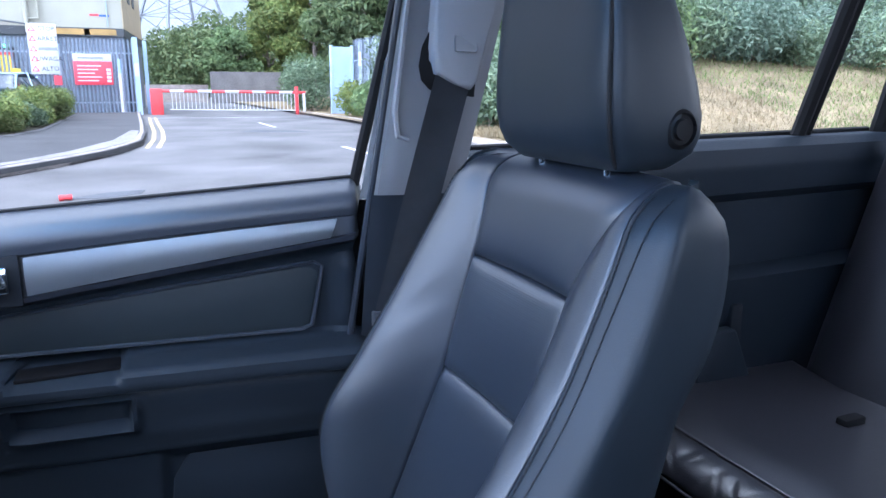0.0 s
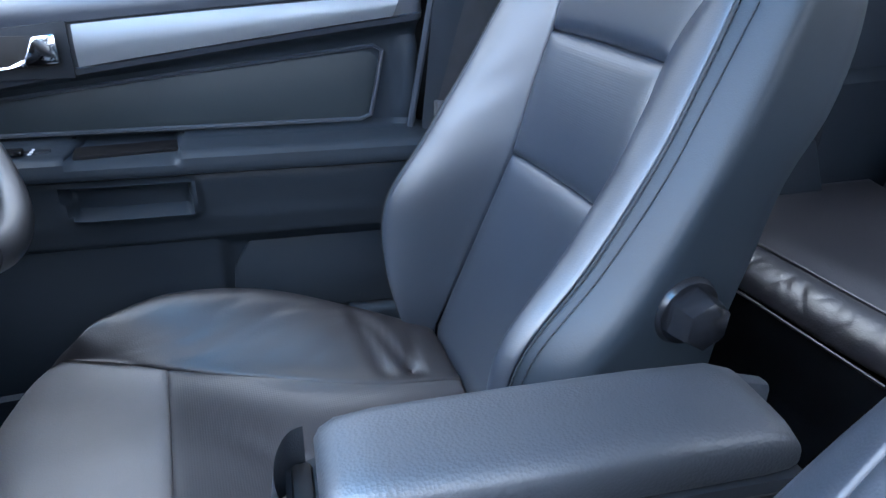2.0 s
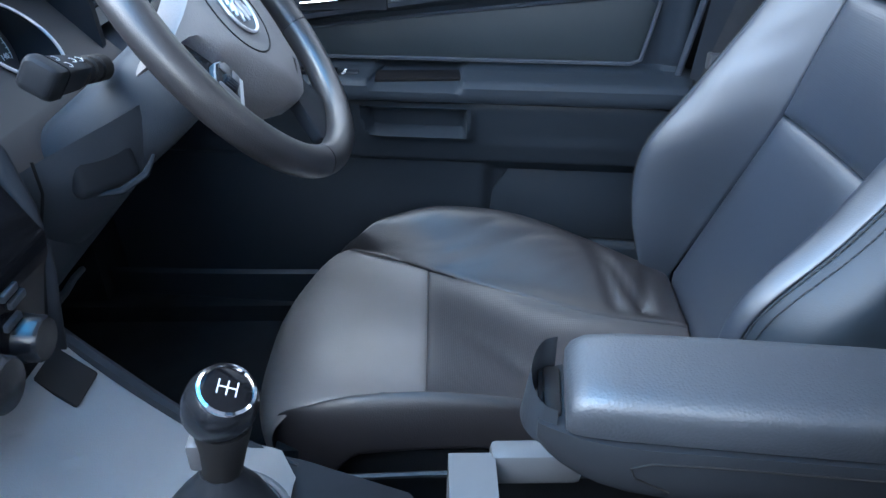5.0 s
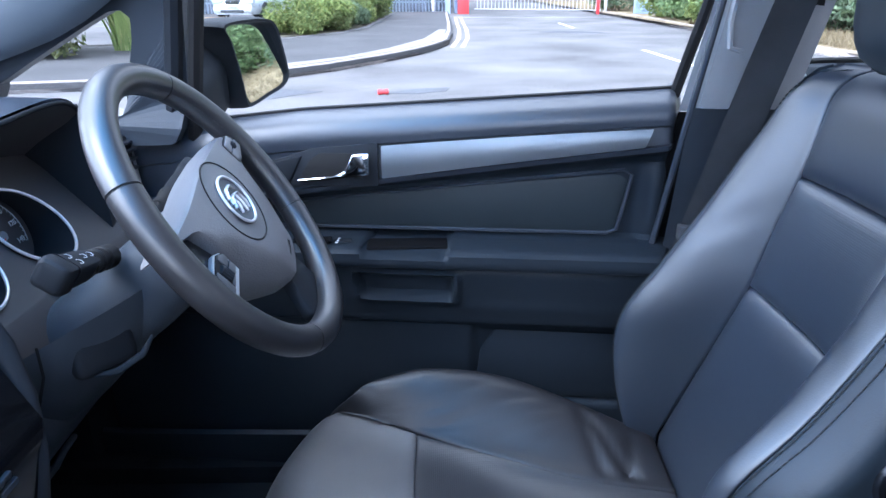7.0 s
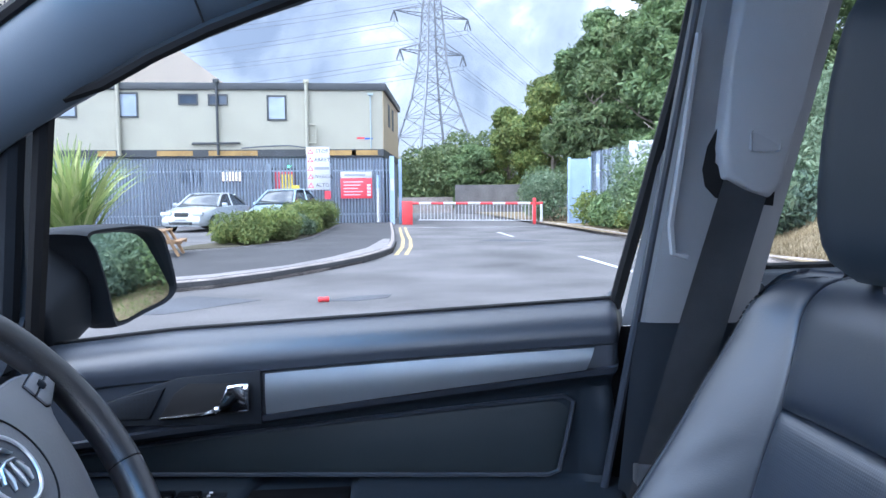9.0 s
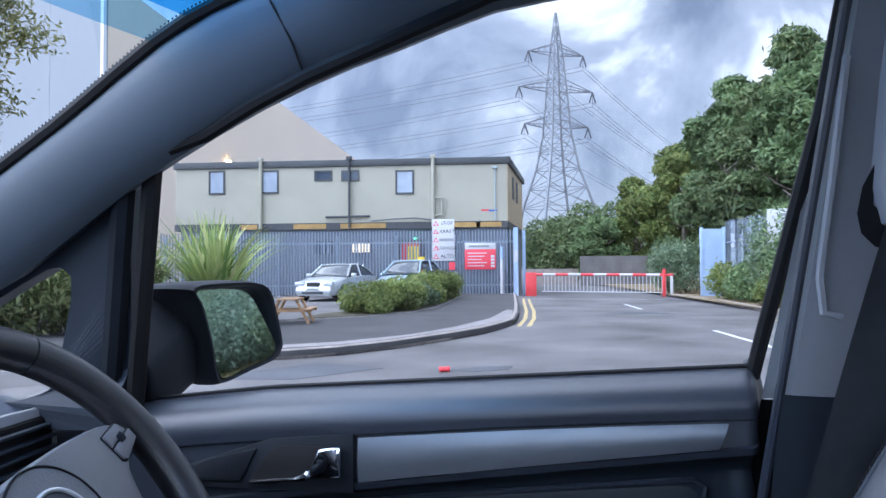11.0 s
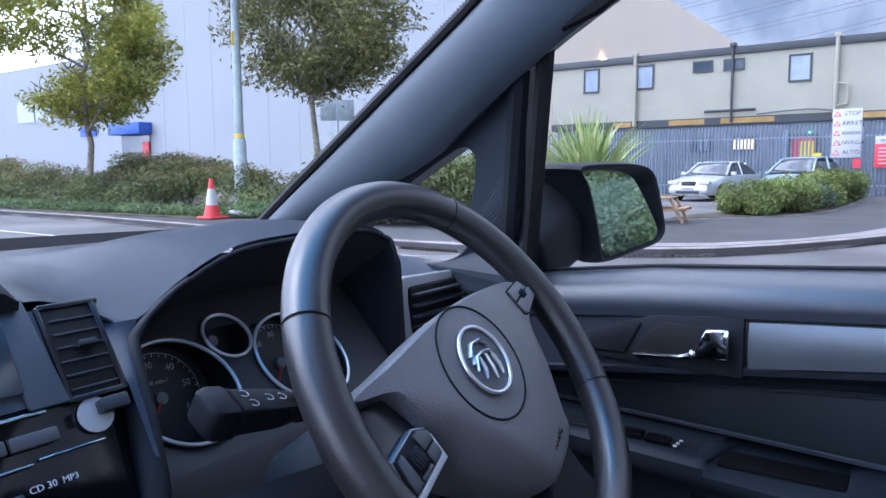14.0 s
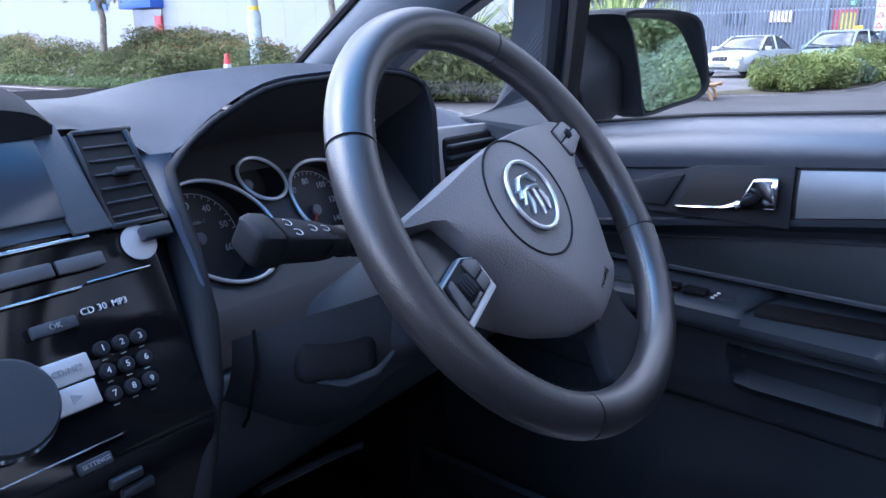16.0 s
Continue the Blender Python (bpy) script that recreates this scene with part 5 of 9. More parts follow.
# handle recess, bezel and lever
bez = [(-0.105, 0.860), (0.128, 0.862), (0.128, 0.934), (0.02, 0.924), (-0.10, 0.884)]
mdoor = basis(dp(0, 0, 0), (0.9938, -0.1107, 0), (0, 0, 1))
part("handle_bezel", prism(bez, 0.004, mdoor @ Matrix.Translation((0, 0, -0.001)), 0.002), M["plastic_dark"], door, "black handle bezel")
cup = prism([(-0.006, 0.870), (0.070, 0.876), (0.112, 0.880), (0.108, 0.917), (0.034, 0.917), (0.016, 0.904)], 0.0016, mdoor @ Matrix.Translation((0, 0, 0.0035)), 0.0007)
part("handle_cup", cup, M["rubber"], door)
lever = merged(tube([dp(-0.004, 0.8715, -0.007), dp(0.03, 0.8755, -0.010), dp(0.058, 0.8795, -0.014), dp(0.075, 0.885, -0.018)], [0.0022, 0.0026, 0.003, 0.006], 8),
               prism([(0.070, 0.882), (0.116, 0.884), (0.116, 0.921), (0.088, 0.917), (0.079, 0.897)], 0.012, mdoor @ Matrix.Translation((0, 0, 0.006)), 0.003))
part("handle_lever", lever, M["chrome"], door, "chrome door lever")
tw = [(-0.10, 0.868), (-0.018, 0.870), (0.004, 0.912), (-0.06, 0.897), (-0.10, 0.880)]
part("tweeter_grille", prism(tw, 0.006, mdoor, 0.002), M["plastic_dark"], door, "small tweeter grille")
holes = bmesh.new()
for i in range(14):
    for j in range(6):
        x, z = -0.088 + 0.0058 * i, 0.873 + 0.0058 * j
        if z < 0.870 + 0.44 * (x + 0.10) and x < -0.02 + 0.5 * (z - 0.870):
            c = mdoor @ Vector((x, z, 0.0064))
            vs = [holes.verts.new(c + (mdoor.to_3x3() @ Vector((0.0012 * math.cos(a), 0.0012 * math.sin(a), 0)))) for a in [k * math.pi / 3 for k in range(6)]]
            holes.faces.new(vs)
gh = part("grille_holes", holes, M["rubber"], door, smooth=False)
gh["kind"] = "stuff"
# added black plate filling the pull grip, in place of the shade inside it
part("grip_shade_plate", box(dp(0.104, 0.752, -0.010), dp(0.234, 0.7600, 0.05), 0.003), M["cowl_black"], door, "black plate standing in for the shade in the door pull")
# window switches on the armrest's front
sw = part("switch_panel", box(dp(-0.10, 0.757, -0.018), dp(0.075, 0.766, 0.02), 0.004), M["plastic_dark"], door)
for k in range(2):
    part("window_switch", box(dp(-0.02 + 0.035 * k, 0.763, -0.014), dp(0.008 + 0.035 * k, 0.771, 0.010), 0.003), M["gloss"], sw)
for k in range(3):
    part("switch_mark", box(dp(0.052, 0.7655 + 0.0001 * k, -0.012 + 0.010 * k), dp(0.056, 0.7675, -0.009 + 0.010 * k)), M["white_mark"], sw)
# lower speaker cover and map pocket
part("speaker_cover", prism([(0.285, 0.47), (0.56, 0.47), (0.56, 0.600), (0.32, 0.600), (0.295, 0.56)], 0.006, mdoor @ Matrix.Translation((0, 0, -0.030)), 0.003), M["plastic_lower"], door)
part("map_pocket", closed_loft([[dp(u, 0.33, 0.02), dp(u, 0.33, -0.045), dp(u, 0.415 + 0.02 * math.sin(3 * u), -0.055), dp(u, 0.42 + 0.02 * math.sin(3 * u), -0.047), dp(u, 0.35, -0.035), dp(u, 0.35, 0.02)] for u in steps(-0.40, 0.25, 14)]), M["plastic_lower"], door)

# passenger's door
pdoor = thing("passenger_door", "black front door trim on the passenger's side", "door", (0.1, -0.74, 0.32))
part("trim_panel", moved(sheet(door_pt, steps(-0.46, 0.604, 40), ks[::3] + [len(DOOR_KEYS) - 1]), Matrix.Diagonal((1, -1, 1, 1))), M["plastic_door"], pdoor)
part("silver_strip", moved(sheet(strip_pt, steps(0, 1, 12), steps(0, 1, 5)), Matrix.Diagonal((1, -1, 1, 1))), M["silver"], pdoor)
part("outer_skin", moved(sheet(lambda u, v: dp(u, lerp(0.32, 0.985, v), 0.085), [-0.5, 0.0, 0.605], [0, 0.5, 1]), Matrix.Diagonal((1, -1, 1, 1))), M["body_paint"], pdoor)


# ---- door mirror ----
def wing_mirror(flip):
    wm = thing("wing_mirror", "black door mirror with a rounded housing", "mirror", flip @ Vector((-0.12, 0.98, 1.0)), "door mirrors")
    n = Vector((0.97, -0.243, 0.0)).normalized()
    ax = Vector((0.243, 0.97, 0)).normalized()
    o = Vector((-0.108, 0.990, 1.037))
    shape = [(-0.103, 0.064), (-0.03, 0.069), (0.040, 0.067), (0.073, 0.056), (0.089, 0.03), (0.108, -0.02), (0.106, -0.040), (0.08, -0.053), (0.02, -0.061), (-0.040, -0.069), (-0.056, -0.06), (-0.070, -0.01), (-0.090, 0.04)]
    shape = smooth_loop(shape)

    def ring(k, back, lift=0.0, sh=0.0):
        return [o + ax * (0.025 + (x - 0.025) * k + sh) + Vector((0, 0, z * k + lift)) - n * back for x, z in shape]
    mirror_glass = bmesh.new()
    mirror_glass.faces.new([mirror_glass.verts.new(p + n * (p.z - o.z) * -0.145) for p in ring(1.0, 0.010)])
    housing = closed_loft([ring(1.005, 0.034), ring(1.02, 0.004), ring(1.035, 0.0), ring(1.10, -0.002), ring(1.14, 0.010), ring(1.155, 0.035), ring(1.08, 0.075, 0.004, -0.01), ring(0.8, 0.115, 0.006, -0.03), ring(0.35, 0.135, 0.006, -0.05)])
    part("housing", moved(housing, flip), M["plastic_dark"], wm)
    part("mirror_glass", moved(mirror_glass, flip), M["mirror"], wm, "clear mirror glass", smooth=False)
    foot = closed_loft([[Vector(p) for p in ring_] for ring_ in (
        [(-0.30, 0.82, 0.935), (-0.16, 0.82, 0.935), (-0.165, 0.80, 1.00), (-0.26, 0.79, 1.08), (-0.29, 0.80, 1.02)],
        [(-0.28, 0.86, 0.94), (-0.15, 0.86, 0.950), (-0.155, 0.86, 1.03), (-0.23, 0.86, 1.09), (-0.27, 0.86, 1.02)],
        [(-0.25, 0.92, 0.965), (-0.15, 0.925, 0.965), (-0.15, 0.925, 1.05), (-0.20, 0.925, 1.10), (-0.24, 0.92, 1.05)])])
    bmesh.ops.bevel(foot, geom=list(foot.edges), offset=0.010, segments=2, affect="EDGES", profile=0.5)
    part("foot", moved(foot, flip), M["plastic_dark"], wm)


wing_mirror(Matrix())


# ---- dashboard ----
dash = thing("dashboard", "black grained dashboard with an instrument hood", "dashboard", (-0.4, 0.0, 0.9))


def hood(y):
    return ci(y, [0.15, 0.18, 0.213, 0.262, 0.32, 0.39, 0.495, 0.550, 0.585, 0.63], [0.0, -0.008, -0.028, 0.002, 0.027, 0.034, 0.036, 0.025, -0.005, -0.02])


def dash_z(x, y):
    base = ci(x, [-0.95, -0.75, -0.55, -0.40, -0.25], [0.975, 0.999, 1.008, 1.010, 1.006])
    k = smooth01(x, -0.62, -0.36)
    side = -0.06 * smooth01(y, 0.57, 0.64) * smooth01(x, -0.80, -0.40)
    nside = -0.05 * smooth01(-y, 0.20, 0.30) * smooth01(x, -0.55, -0.25)
    h = hood(y)
    return base + h * (k if h > 0 else smooth01(x, -0.45, -0.26)) + side + nside


def lip_x(y):
    return -0.25 - 0.05 * smooth01(y, 0.56, 0.64) + 0.004 * math.cos((y - 0.38) * 12) - 0.02 * (1 - smooth01(y, 0.12, 0.2))


top = sheet(lambda u, v: (lerp(-0.95, lip_x(lerp(-0.72, 0.80, u)), v), lerp(-0.72, 0.80, u), dash_z(lerp(-0.95, lip_x(lerp(-0.72, 0.80, u)), v), lerp(-0.72, 0.80, u))), steps(0, 1, 110), steps(0, 1, 40))
bmesh.ops.solidify(top, geom=list(top.faces), thickness=0.008)
part("dash_top", top, M["dash"], dash, "blue-grey grained dash top")
# a rounded edge along the hood and down the right side of the centre stack
lip = [(lip_x(y) + 0.001, y, dash_z(lip_x(y), y) - 0.006) for y in steps(0.555, 0.235, 24)]
lip += [(-0.243, 0.214, 0.968), (-0.222, 0.200, 0.945), (-0.197, 0.190, 0.918), (-0.166, 0.178, 0.872), (-0.148, 0.164, 0.83), (-0.138, 0.147, 0.785), (-0.139, 0.134, 0.74), (-0.143, 0.124, 0.68)]
# the hood's lip is coloured dark to draw the shadow line under the dash edge
part("hood_lip_shadow", tube(lip[:24], 0.003, 10), M["plastic_dark"], dash)
part("stack_edge", tube([(x, y - 0.003, z) for x, y, z in lip[21:]], ([0.003] * 4 + [0.005, 0.0075, 0.009, 0.009, 0.009, 0.009, 0.009, 0.009, 0.009])[:len(lip) - 21], 16, flat=1.4), M["plastic_dark"], dash, "grained black rib beside the centre stack")
flank_keys = [(0.985, -0.252, 0.222), (0.968, -0.243, 0.214), (0.945, -0.222, 0.200), (0.918, -0.197, 0.190), (0.872, -0.166, 0.178), (0.83, -0.148, 0.164), (0.785, -0.138, 0.147)]


def flank_pt(u, v):
    """The dash wall between the centre vent (u 0) and the edge beside the instruments (u 1)."""
    z = lerp(0.982, 0.895, v)
    zs_, xs_, ys_ = [k[0] for k in flank_keys[::-1]], [k[1] for k in flank_keys[::-1]], [k[2] for k in flank_keys[::-1]]
    x1, y1 = ci(z, zs_, xs_), ci(z, zs_, ys_)
    x0, y0 = -0.166 - 0.588 * (z - 0.88) + 0.006 - 0.05 * smooth01(z, 0.945, 0.982), min(0.179, y1 - 0.004)
    return (lerp(x0, x1, u) + 0.007 * math.sin(math.pi * u), lerp(y0, y1, u), z)


part("dash_flank", sheet(flank_pt, steps(0, 1, 8), steps(0, 1, 24)), M["dash"], dash, "dash side beside the centre vent")
# inside of the hood
part("hood_lining", sheet(lambda u, v: (lerp(lip_x(lerp(0.21, 0.575, u)), -0.345, v), lerp(0.21, 0.575, u) * (1 - 0.0 * v), lerp(dash_z(lip_x(lerp(0.21, 0.575, u)), lerp(0.21, 0.575, u)) - 0.008, 0.972 - 0.03 * abs(2 * u - 1) ** 2.5, v)), steps(0, 1, 30), steps(0, 1, 10)), M["cluster"], dash)
cheek = closed_loft([[(-0.35, 0.553, 0.80), (-0.225, 0.548, 0.86), (-0.235, 0.555, 0.95), (-0.242, 0.564, 0.99), (-0.25, 0.560, 1.026), (-0.35, 0.560, 1.03)], [(-0.35, 0.572, 0.80), (-0.228, 0.566, 0.86), (-0.238, 0.572, 0.95), (-0.246, 0.579, 0.99), (-0.255, 0.576, 1.018), (-0.35, 0.576, 1.02)]])
part("hood_cheek", cheek, M["plastic_dark"], dash)
# lower dash in front of the driver
part("knee_panel", sheet(lambda u, v: (ci(v, [0, 0.25, 0.6, 1], [-0.335, -0.20, -0.20, -0.34]), lerp(0.17, 0.80, u), ci(v, [0, 0.25, 0.6, 1], [0.835, 0.80, 0.69, 0.58]) + 0.012 * u), steps(0, 1, 20), steps(0, 1, 20)), M["plastic"], dash)
side_panel_ = part("column_side_panel", sheet(lambda u, v: (-0.172 + 0.085 * math.sin(u * math.pi / 2) - 0.13 * v * v, lerp(0.203, 0.335, u), lerp(0.872, 0.69, v) - 0.03 * (1 - u) ** 2 * (1 - v)), steps(0, 1, 14), steps(0, 1, 14)), M["plastic"], dash)
part("panel_seam", tube([(-0.160, 0.216, 0.850), (-0.158, 0.214, 0.82), (-0.175, 0.215, 0.77), (-0.215, 0.216, 0.71)], 0.0016, 6), M["rubber"], side_panel_)
part("switch_recess", moved(box((-0.012, -0.036, -0.026), (0.012, 0.034, 0.024), 0.011, 3), pose(-0.1275, 0.272, 0.822, 0, -12, -34)), M["plastic_dark"], side_panel_, "dark switch recess")
part("recess_lip", tube([(-0.134, 0.248, 0.800), (-0.112, 0.266, 0.796), (-0.092, 0.284, 0.806), (-0.084, 0.296, 0.822)], [0.002, 0.004, 0.004, 0.002], 8), M["plastic_lower"], side_panel_)
part("knee_edge", tube([(-0.205, 0.240, 0.672), (-0.222, 0.300, 0.652), (-0.262, 0.390, 0.612), (-0.300, 0.479, 0.569)], 0.0045, 8), M["plastic"], dash)
part("dash_core", box((-0.93, -0.70, 0.62), (-0.37, 0.78, 0.95)), M["carpet"], dash)
part("passenger_face", sheet(lambda u, v: (ci(v, [0, 0.4, 1], [-0.27, -0.22, -0.35]), lerp(-0.70, -0.19, u), lerp(0.955, 0.58, v)), steps(0, 1, 8), steps(0, 1, 12)), M["plastic"], dash)

# right-hand vent on its pod
pod = part("vent_pod", closed_loft([[(-0.36, 0.585, 0.86), (-0.315, 0.590, 0.865), (-0.300, 0.600, 0.955), (-0.34, 0.60, 0.985), (-0.50, 0.60, 0.99), (-0.50, 0.585, 0.86)],
                                     [(-0.36, 0.70, 0.86), (-0.295, 0.70, 0.868), (-0.288, 0.70, 0.958), (-0.34, 0.70, 0.982), (-0.50, 0.70, 0.985), (-0.50, 0.70, 0.86)],
                                     [(-0.36, 0.80, 0.86), (-0.31, 0.80, 0.87), (-0.31, 0.80, 0.945), (-0.36, 0.80, 0.965), (-0.50, 0.80, 0.97), (-0.50, 0.80, 0.86)]]), M["dash"], dash)
part("pod_frame", prism([(-0.04, -0.055), (0.17, -0.055), (0.17, 0.045), (0.02, 0.05), (-0.012, 0.02)], 0.01, basis((-0.290, 0.615, 0.912), (0, 1, 0), (-0.1, 0, 1)), 0.004), M["grey_trim"], pod, "grey vent surround")
part("vent_mouth", box((-0.286, 0.640, 0.880), (-0.276, 0.770, 0.948), 0.006), M["rubber"], pod)
for k in range(4):
    part("vent_slat", box((-0.281, 0.643, 0.890 + 0.015 * k), (-0.268, 0.768, 0.8945 + 0.015 * k), 0.0015), M["plastic"], pod)
for k in range(7):
    part("vent_fin", box((-0.288, 0.655 + 0.017 * k, 0.884), (-0.279, 0.658 + 0.017 * k, 0.946)), M["plastic_dark"], pod)
letters("airbag_mark", "AIRBAG", 0.009, M["grey_mark"], pod, basis((-0.42, 0.775, 0.9745), (0, 1, 0), (-1, 0, 0.05)))

# instruments: a sloping panel with deep round wells
TAU = 0.785
PB = basis((-0.266, 0.0, 0.9035), (0, 1, 0), (-math.sin(TAU), 0, math.cos(TAU)))
FN = Vector((0.93, 0, 0.368)).normalized()
FU = Vector((-0.368, 0, 0.93)).normalized()
WELLS = [(0.274, 0.0, 0.057), (0.426, 0.0, 0.0575), (0.351, 0.046, 0.0265)]


def panel_pt(y, v):
    """v runs from the lower edge (0) up the slope (1) and back under the hood (2)."""
    if v < 0:
        return Vector((lerp(-0.213, -0.200, -v), y, lerp(0.851, 0.806, -v)))
    if v <= 1:
        return PB @ Vector((y, lerp(-0.075, 0.060, v), -0.003))
    return (PB @ Vector((y, 0.060, -0.003))).lerp(Vector((-0.350, y, 0.975)), v - 1)


pan = sheet(lambda u, v: panel_pt(lerp(0.192, 0.575, u), v), steps(0, 1, 170), [-1, -0.5] + steps(0, 1, 68) + [1.5, 2])
gone = []
for f in pan.faces:
    c = PB.inverted() @ f.calc_center_median()
    if abs(c.z + 0.003) < 0.001 and any(math.hypot(c.x - y, c.y - k) < r - 0.0005 for y, k, r in WELLS):
        gone.append(f)
bmesh.ops.delete(pan, geom=gone, context="FACES")
cl = part("instrument_panel", pan, M["cluster"], dash)


def dial(yc, sc, r, deep, nums, a0, a1, n_ticks, needle):
    circle = [2 * math.pi * k / 64 for k in range(64)]
    mid = PB @ Vector((yc, sc, 0.0))
    cf = mid - FN * deep
    rf = r * 0.95

    def at(a, k, up=0.0015):
        return cf + Vector((0, 1, 0)) * rf * k * math.cos(a) + FU * rf * k * math.sin(a) + FN * up
    d = part("dial", turned([(1.0, -0.004), (1.0, 0.0), (0.02, 0.0005)], 48, basis(cf, (0, 1, 0), FU) @ Matrix.Diagonal((r, r, 1, 1))), M["dial"], cl)
    part("chrome_ring", tube([PB @ Vector((yc + r * math.cos(a), sc + r * math.sin(a), 0.001)) for a in circle], 0.0020, 8, closed=True), M["dial_ring"], d, "thin chrome ring")

    def wall(u, v):
        a = 2 * math.pi * u
        p = PB @ Vector((yc + r * 0.985 * math.cos(a), sc + r * 0.985 * math.sin(a), 0.0))
        q = p - FN * (p - cf).dot(FN)
        return p.lerp(q, v)
    part("dial_wall", sheet(wall, steps(0, 1, 48), [0, 0.5, 1]), M["plastic_dark"], d)
    ticks = bmesh.new()
    for k in range(n_ticks + 1):
        a = radians(lerp(a0, a1, k / n_ticks))
        p, q = at(a, 0.76), at(a, 0.82 if k % 2 else 0.80)
        w = (FU * math.cos(a) - Vector((0, 1, 0)) * math.sin(a)) * 0.0006
        ticks.faces.new([ticks.verts.new(v) for v in (p - w, p + w, q + w, q - w)])
    tk = part("tick_marks", ticks, M["white_mark"], d, smooth=False)
    tk["kind"] = "stuff"
    part("scale_arc", tube([at(radians(lerp(a0, a1, t)), 0.83) for t in steps(0, 1, 40)], 0.0005, 4), M["white_mark"], d)
    for k, txt in enumerate(nums):
        a = radians(lerp(a0, a1, k / (len(nums) - 1)))
        letters("dial_number", txt, rf * 0.18, M["white_mark"], d, basis(at(a, 0.62), (0, 1, 0), FU))
    tip = at(radians(needle), 0.46, 0.006)
    part("needle", tube([at(0, 0, 0.006), tip], [0.0018, 0.0009], 6), M["red_needle"], d, "red needle")
    part("needle_cap", turned([(0.0065, 0.0), (0.006, 0.004), (0.001, 0.005)], 20, basis(at(0, 0, 0.003), (0, 1, 0), FU)), M["grey_mark"], d)
    return d, at


tach, tat = dial(*WELLS[0], 0.042, ["0", "10", "20", "30", "40", "50", "60"], 215, -25, 24, 235)
letters("dial_unit", "x100 min-1", 0.0062, M["white_mark"], tach, basis(tat(radians(90), 0.30), (0, 1, 0), FU))
dial(*WELLS[1], 0.042, ["20", "40", "60", "80", "100", "120", "140"], 205, -25, 28, 240)
dial(*WELLS[2], 0.030, ["", ""], 200, 120, 4, 235)
for y in (0.305, 0.392):
    part("turn_arrow", prism([(-0.005, 0), (0, 0.004), (0, 0.0015), (0.005, 0.0015), (0.005, -0.0015), (0, -0.0015), (0, -0.004)], 0.001, PB @ Matrix.Translation((y, 0.052, -0.003))), M["rubber"], cl)

# centre stack
SU = Vector((-0.507, 0, 0.862)).normalized()
SN = Vector((0.862, 0, 0.507)).normalized()
SUL = Vector((0.08, 0, 1)).normalized()    # the heater panel below stands upright
SNL = Vector((1, 0, -0.08)).normalized()


def sp(y, z, out=0.0):
    """A place on the centre stack's face."""
    if z > 0.815:
        return Vector((-0.166 - 0.588 * (z - 0.88), y, z)) + SN * out
    return Vector((-0.1278 + 0.08 * (z - 0.815), y, z)) + SNL * out


def plate(y0, y1, z0, z1, out=0.002, thick=0.004, bevel=0.0015, skew=0.0):
    up = SU if z0 > 0.815 else SUL
    h = (z1 - z0) / up.z
    return prism([(0, 0), (y1 - y0, 0), (y1 - y0 + skew, h), (skew, h)], -thick, basis(sp(y0, z0, out), (0, 1, 0), up), bevel)


stack = thing("centre_stack", "gloss black centre console stack with radio keys", "console", sp(0, 0.8))
part("fascia", closed_loft([[sp(-0.165, z, 0.0), sp(0.150 + (0.072 if z > 0.8 else 0.34) * (z - 0.80), z, 0.0), sp(0.172 + (0.1 if z > 0.8 else 0.40) * (z - 0.80), z, -0.02), sp(0.165 + (0 if z > 0.8 else 0.38) * (z - 0.80), z, -0.10), sp(-0.17, z, -0.10)] for z in steps(0.66, 0.815, 6) + steps(0.82, 0.945, 6)]), M["gloss"], stack)
part("top_fascia", closed_loft([[sp(-0.165, z, 0.001), sp(0.176 + 0.05 * (z - 0.945), z, 0.001), sp(0.186, z, -0.012), sp(0.17, z, -0.10), sp(-0.17, z, -0.10)] for z in steps(0.945, 1.004, 4)]), M["slate_trim"], stack)
part("display", plate(-0.115, 0.108, 0.953, 1.008, 0.006, 0.004), M["screen"], stack, "dark display glass")
def visor_ring(y):
    """A section of the visor, rounded off towards its ends."""
    k = math.sqrt(max(0.0, 1 - (abs(y + 0.002) / 0.123) ** 5))
    return [(-0.40, y, 1.012 + 0.020 * k), (-0.29, y, 1.014 + 0.036 * k), (-0.248, y, 1.012 + 0.034 * k), (-0.230, y, 1.010 + 0.018 * k), (-0.232, y, 1.008 - 0.002 * k), (-0.28, y, 1.002), (-0.40, y, 1.0)]


part("display_visor", closed_loft([visor_ring(y) for y in steps(-0.124, 0.120, 28)]), M["plastic_dark"], stack, "black visor over the display")
part("display_frame", plate(0.108, 0.1355, 0.942, 1.012, 0.005, 0.004, 0.0015, -0.010), M["slate_trim"], stack, "slate-grey display frame")
vent = part("centre_vent", plate(0.137, 0.176, 0.944, 1.003, 0.0022, 0.004, 0.001, -0.003), M["rubber"], stack)
for e in ((0.1345, 0.1385, 0.942, 1.005), (0.1745, 0.1800, 0.942, 1.005), (0.1345, 0.1800, 0.9405, 0.9445), (0.1345, 0.1800, 1.0025, 1.0065)):
    part("vent_frame", plate(*e, 0.0040, 0.005, 0.0018, -0.003 if e[1] - e[0] < 0.01 else 0.0), M["knob_black"], vent, "gloss black vent frame")
for k in range(6):
    part("vent_slat", plate(0.139, 0.174, 0.9475 + 0.0092 * k, 0.9490 + 0.0092 * k, 0.0036, 0.005, 0.0006), M["plastic"], vent)
part("vent_tab", plate(0.152, 0.166, 0.9735, 0.9775, 0.010, 0.008, 0.0012), M["plastic"], vent)
part("chrome_line", plate(-0.15, 0.118, 0.9395, 0.9415, 0.003, 0.003, 0.0005), M["chrome"], stack)
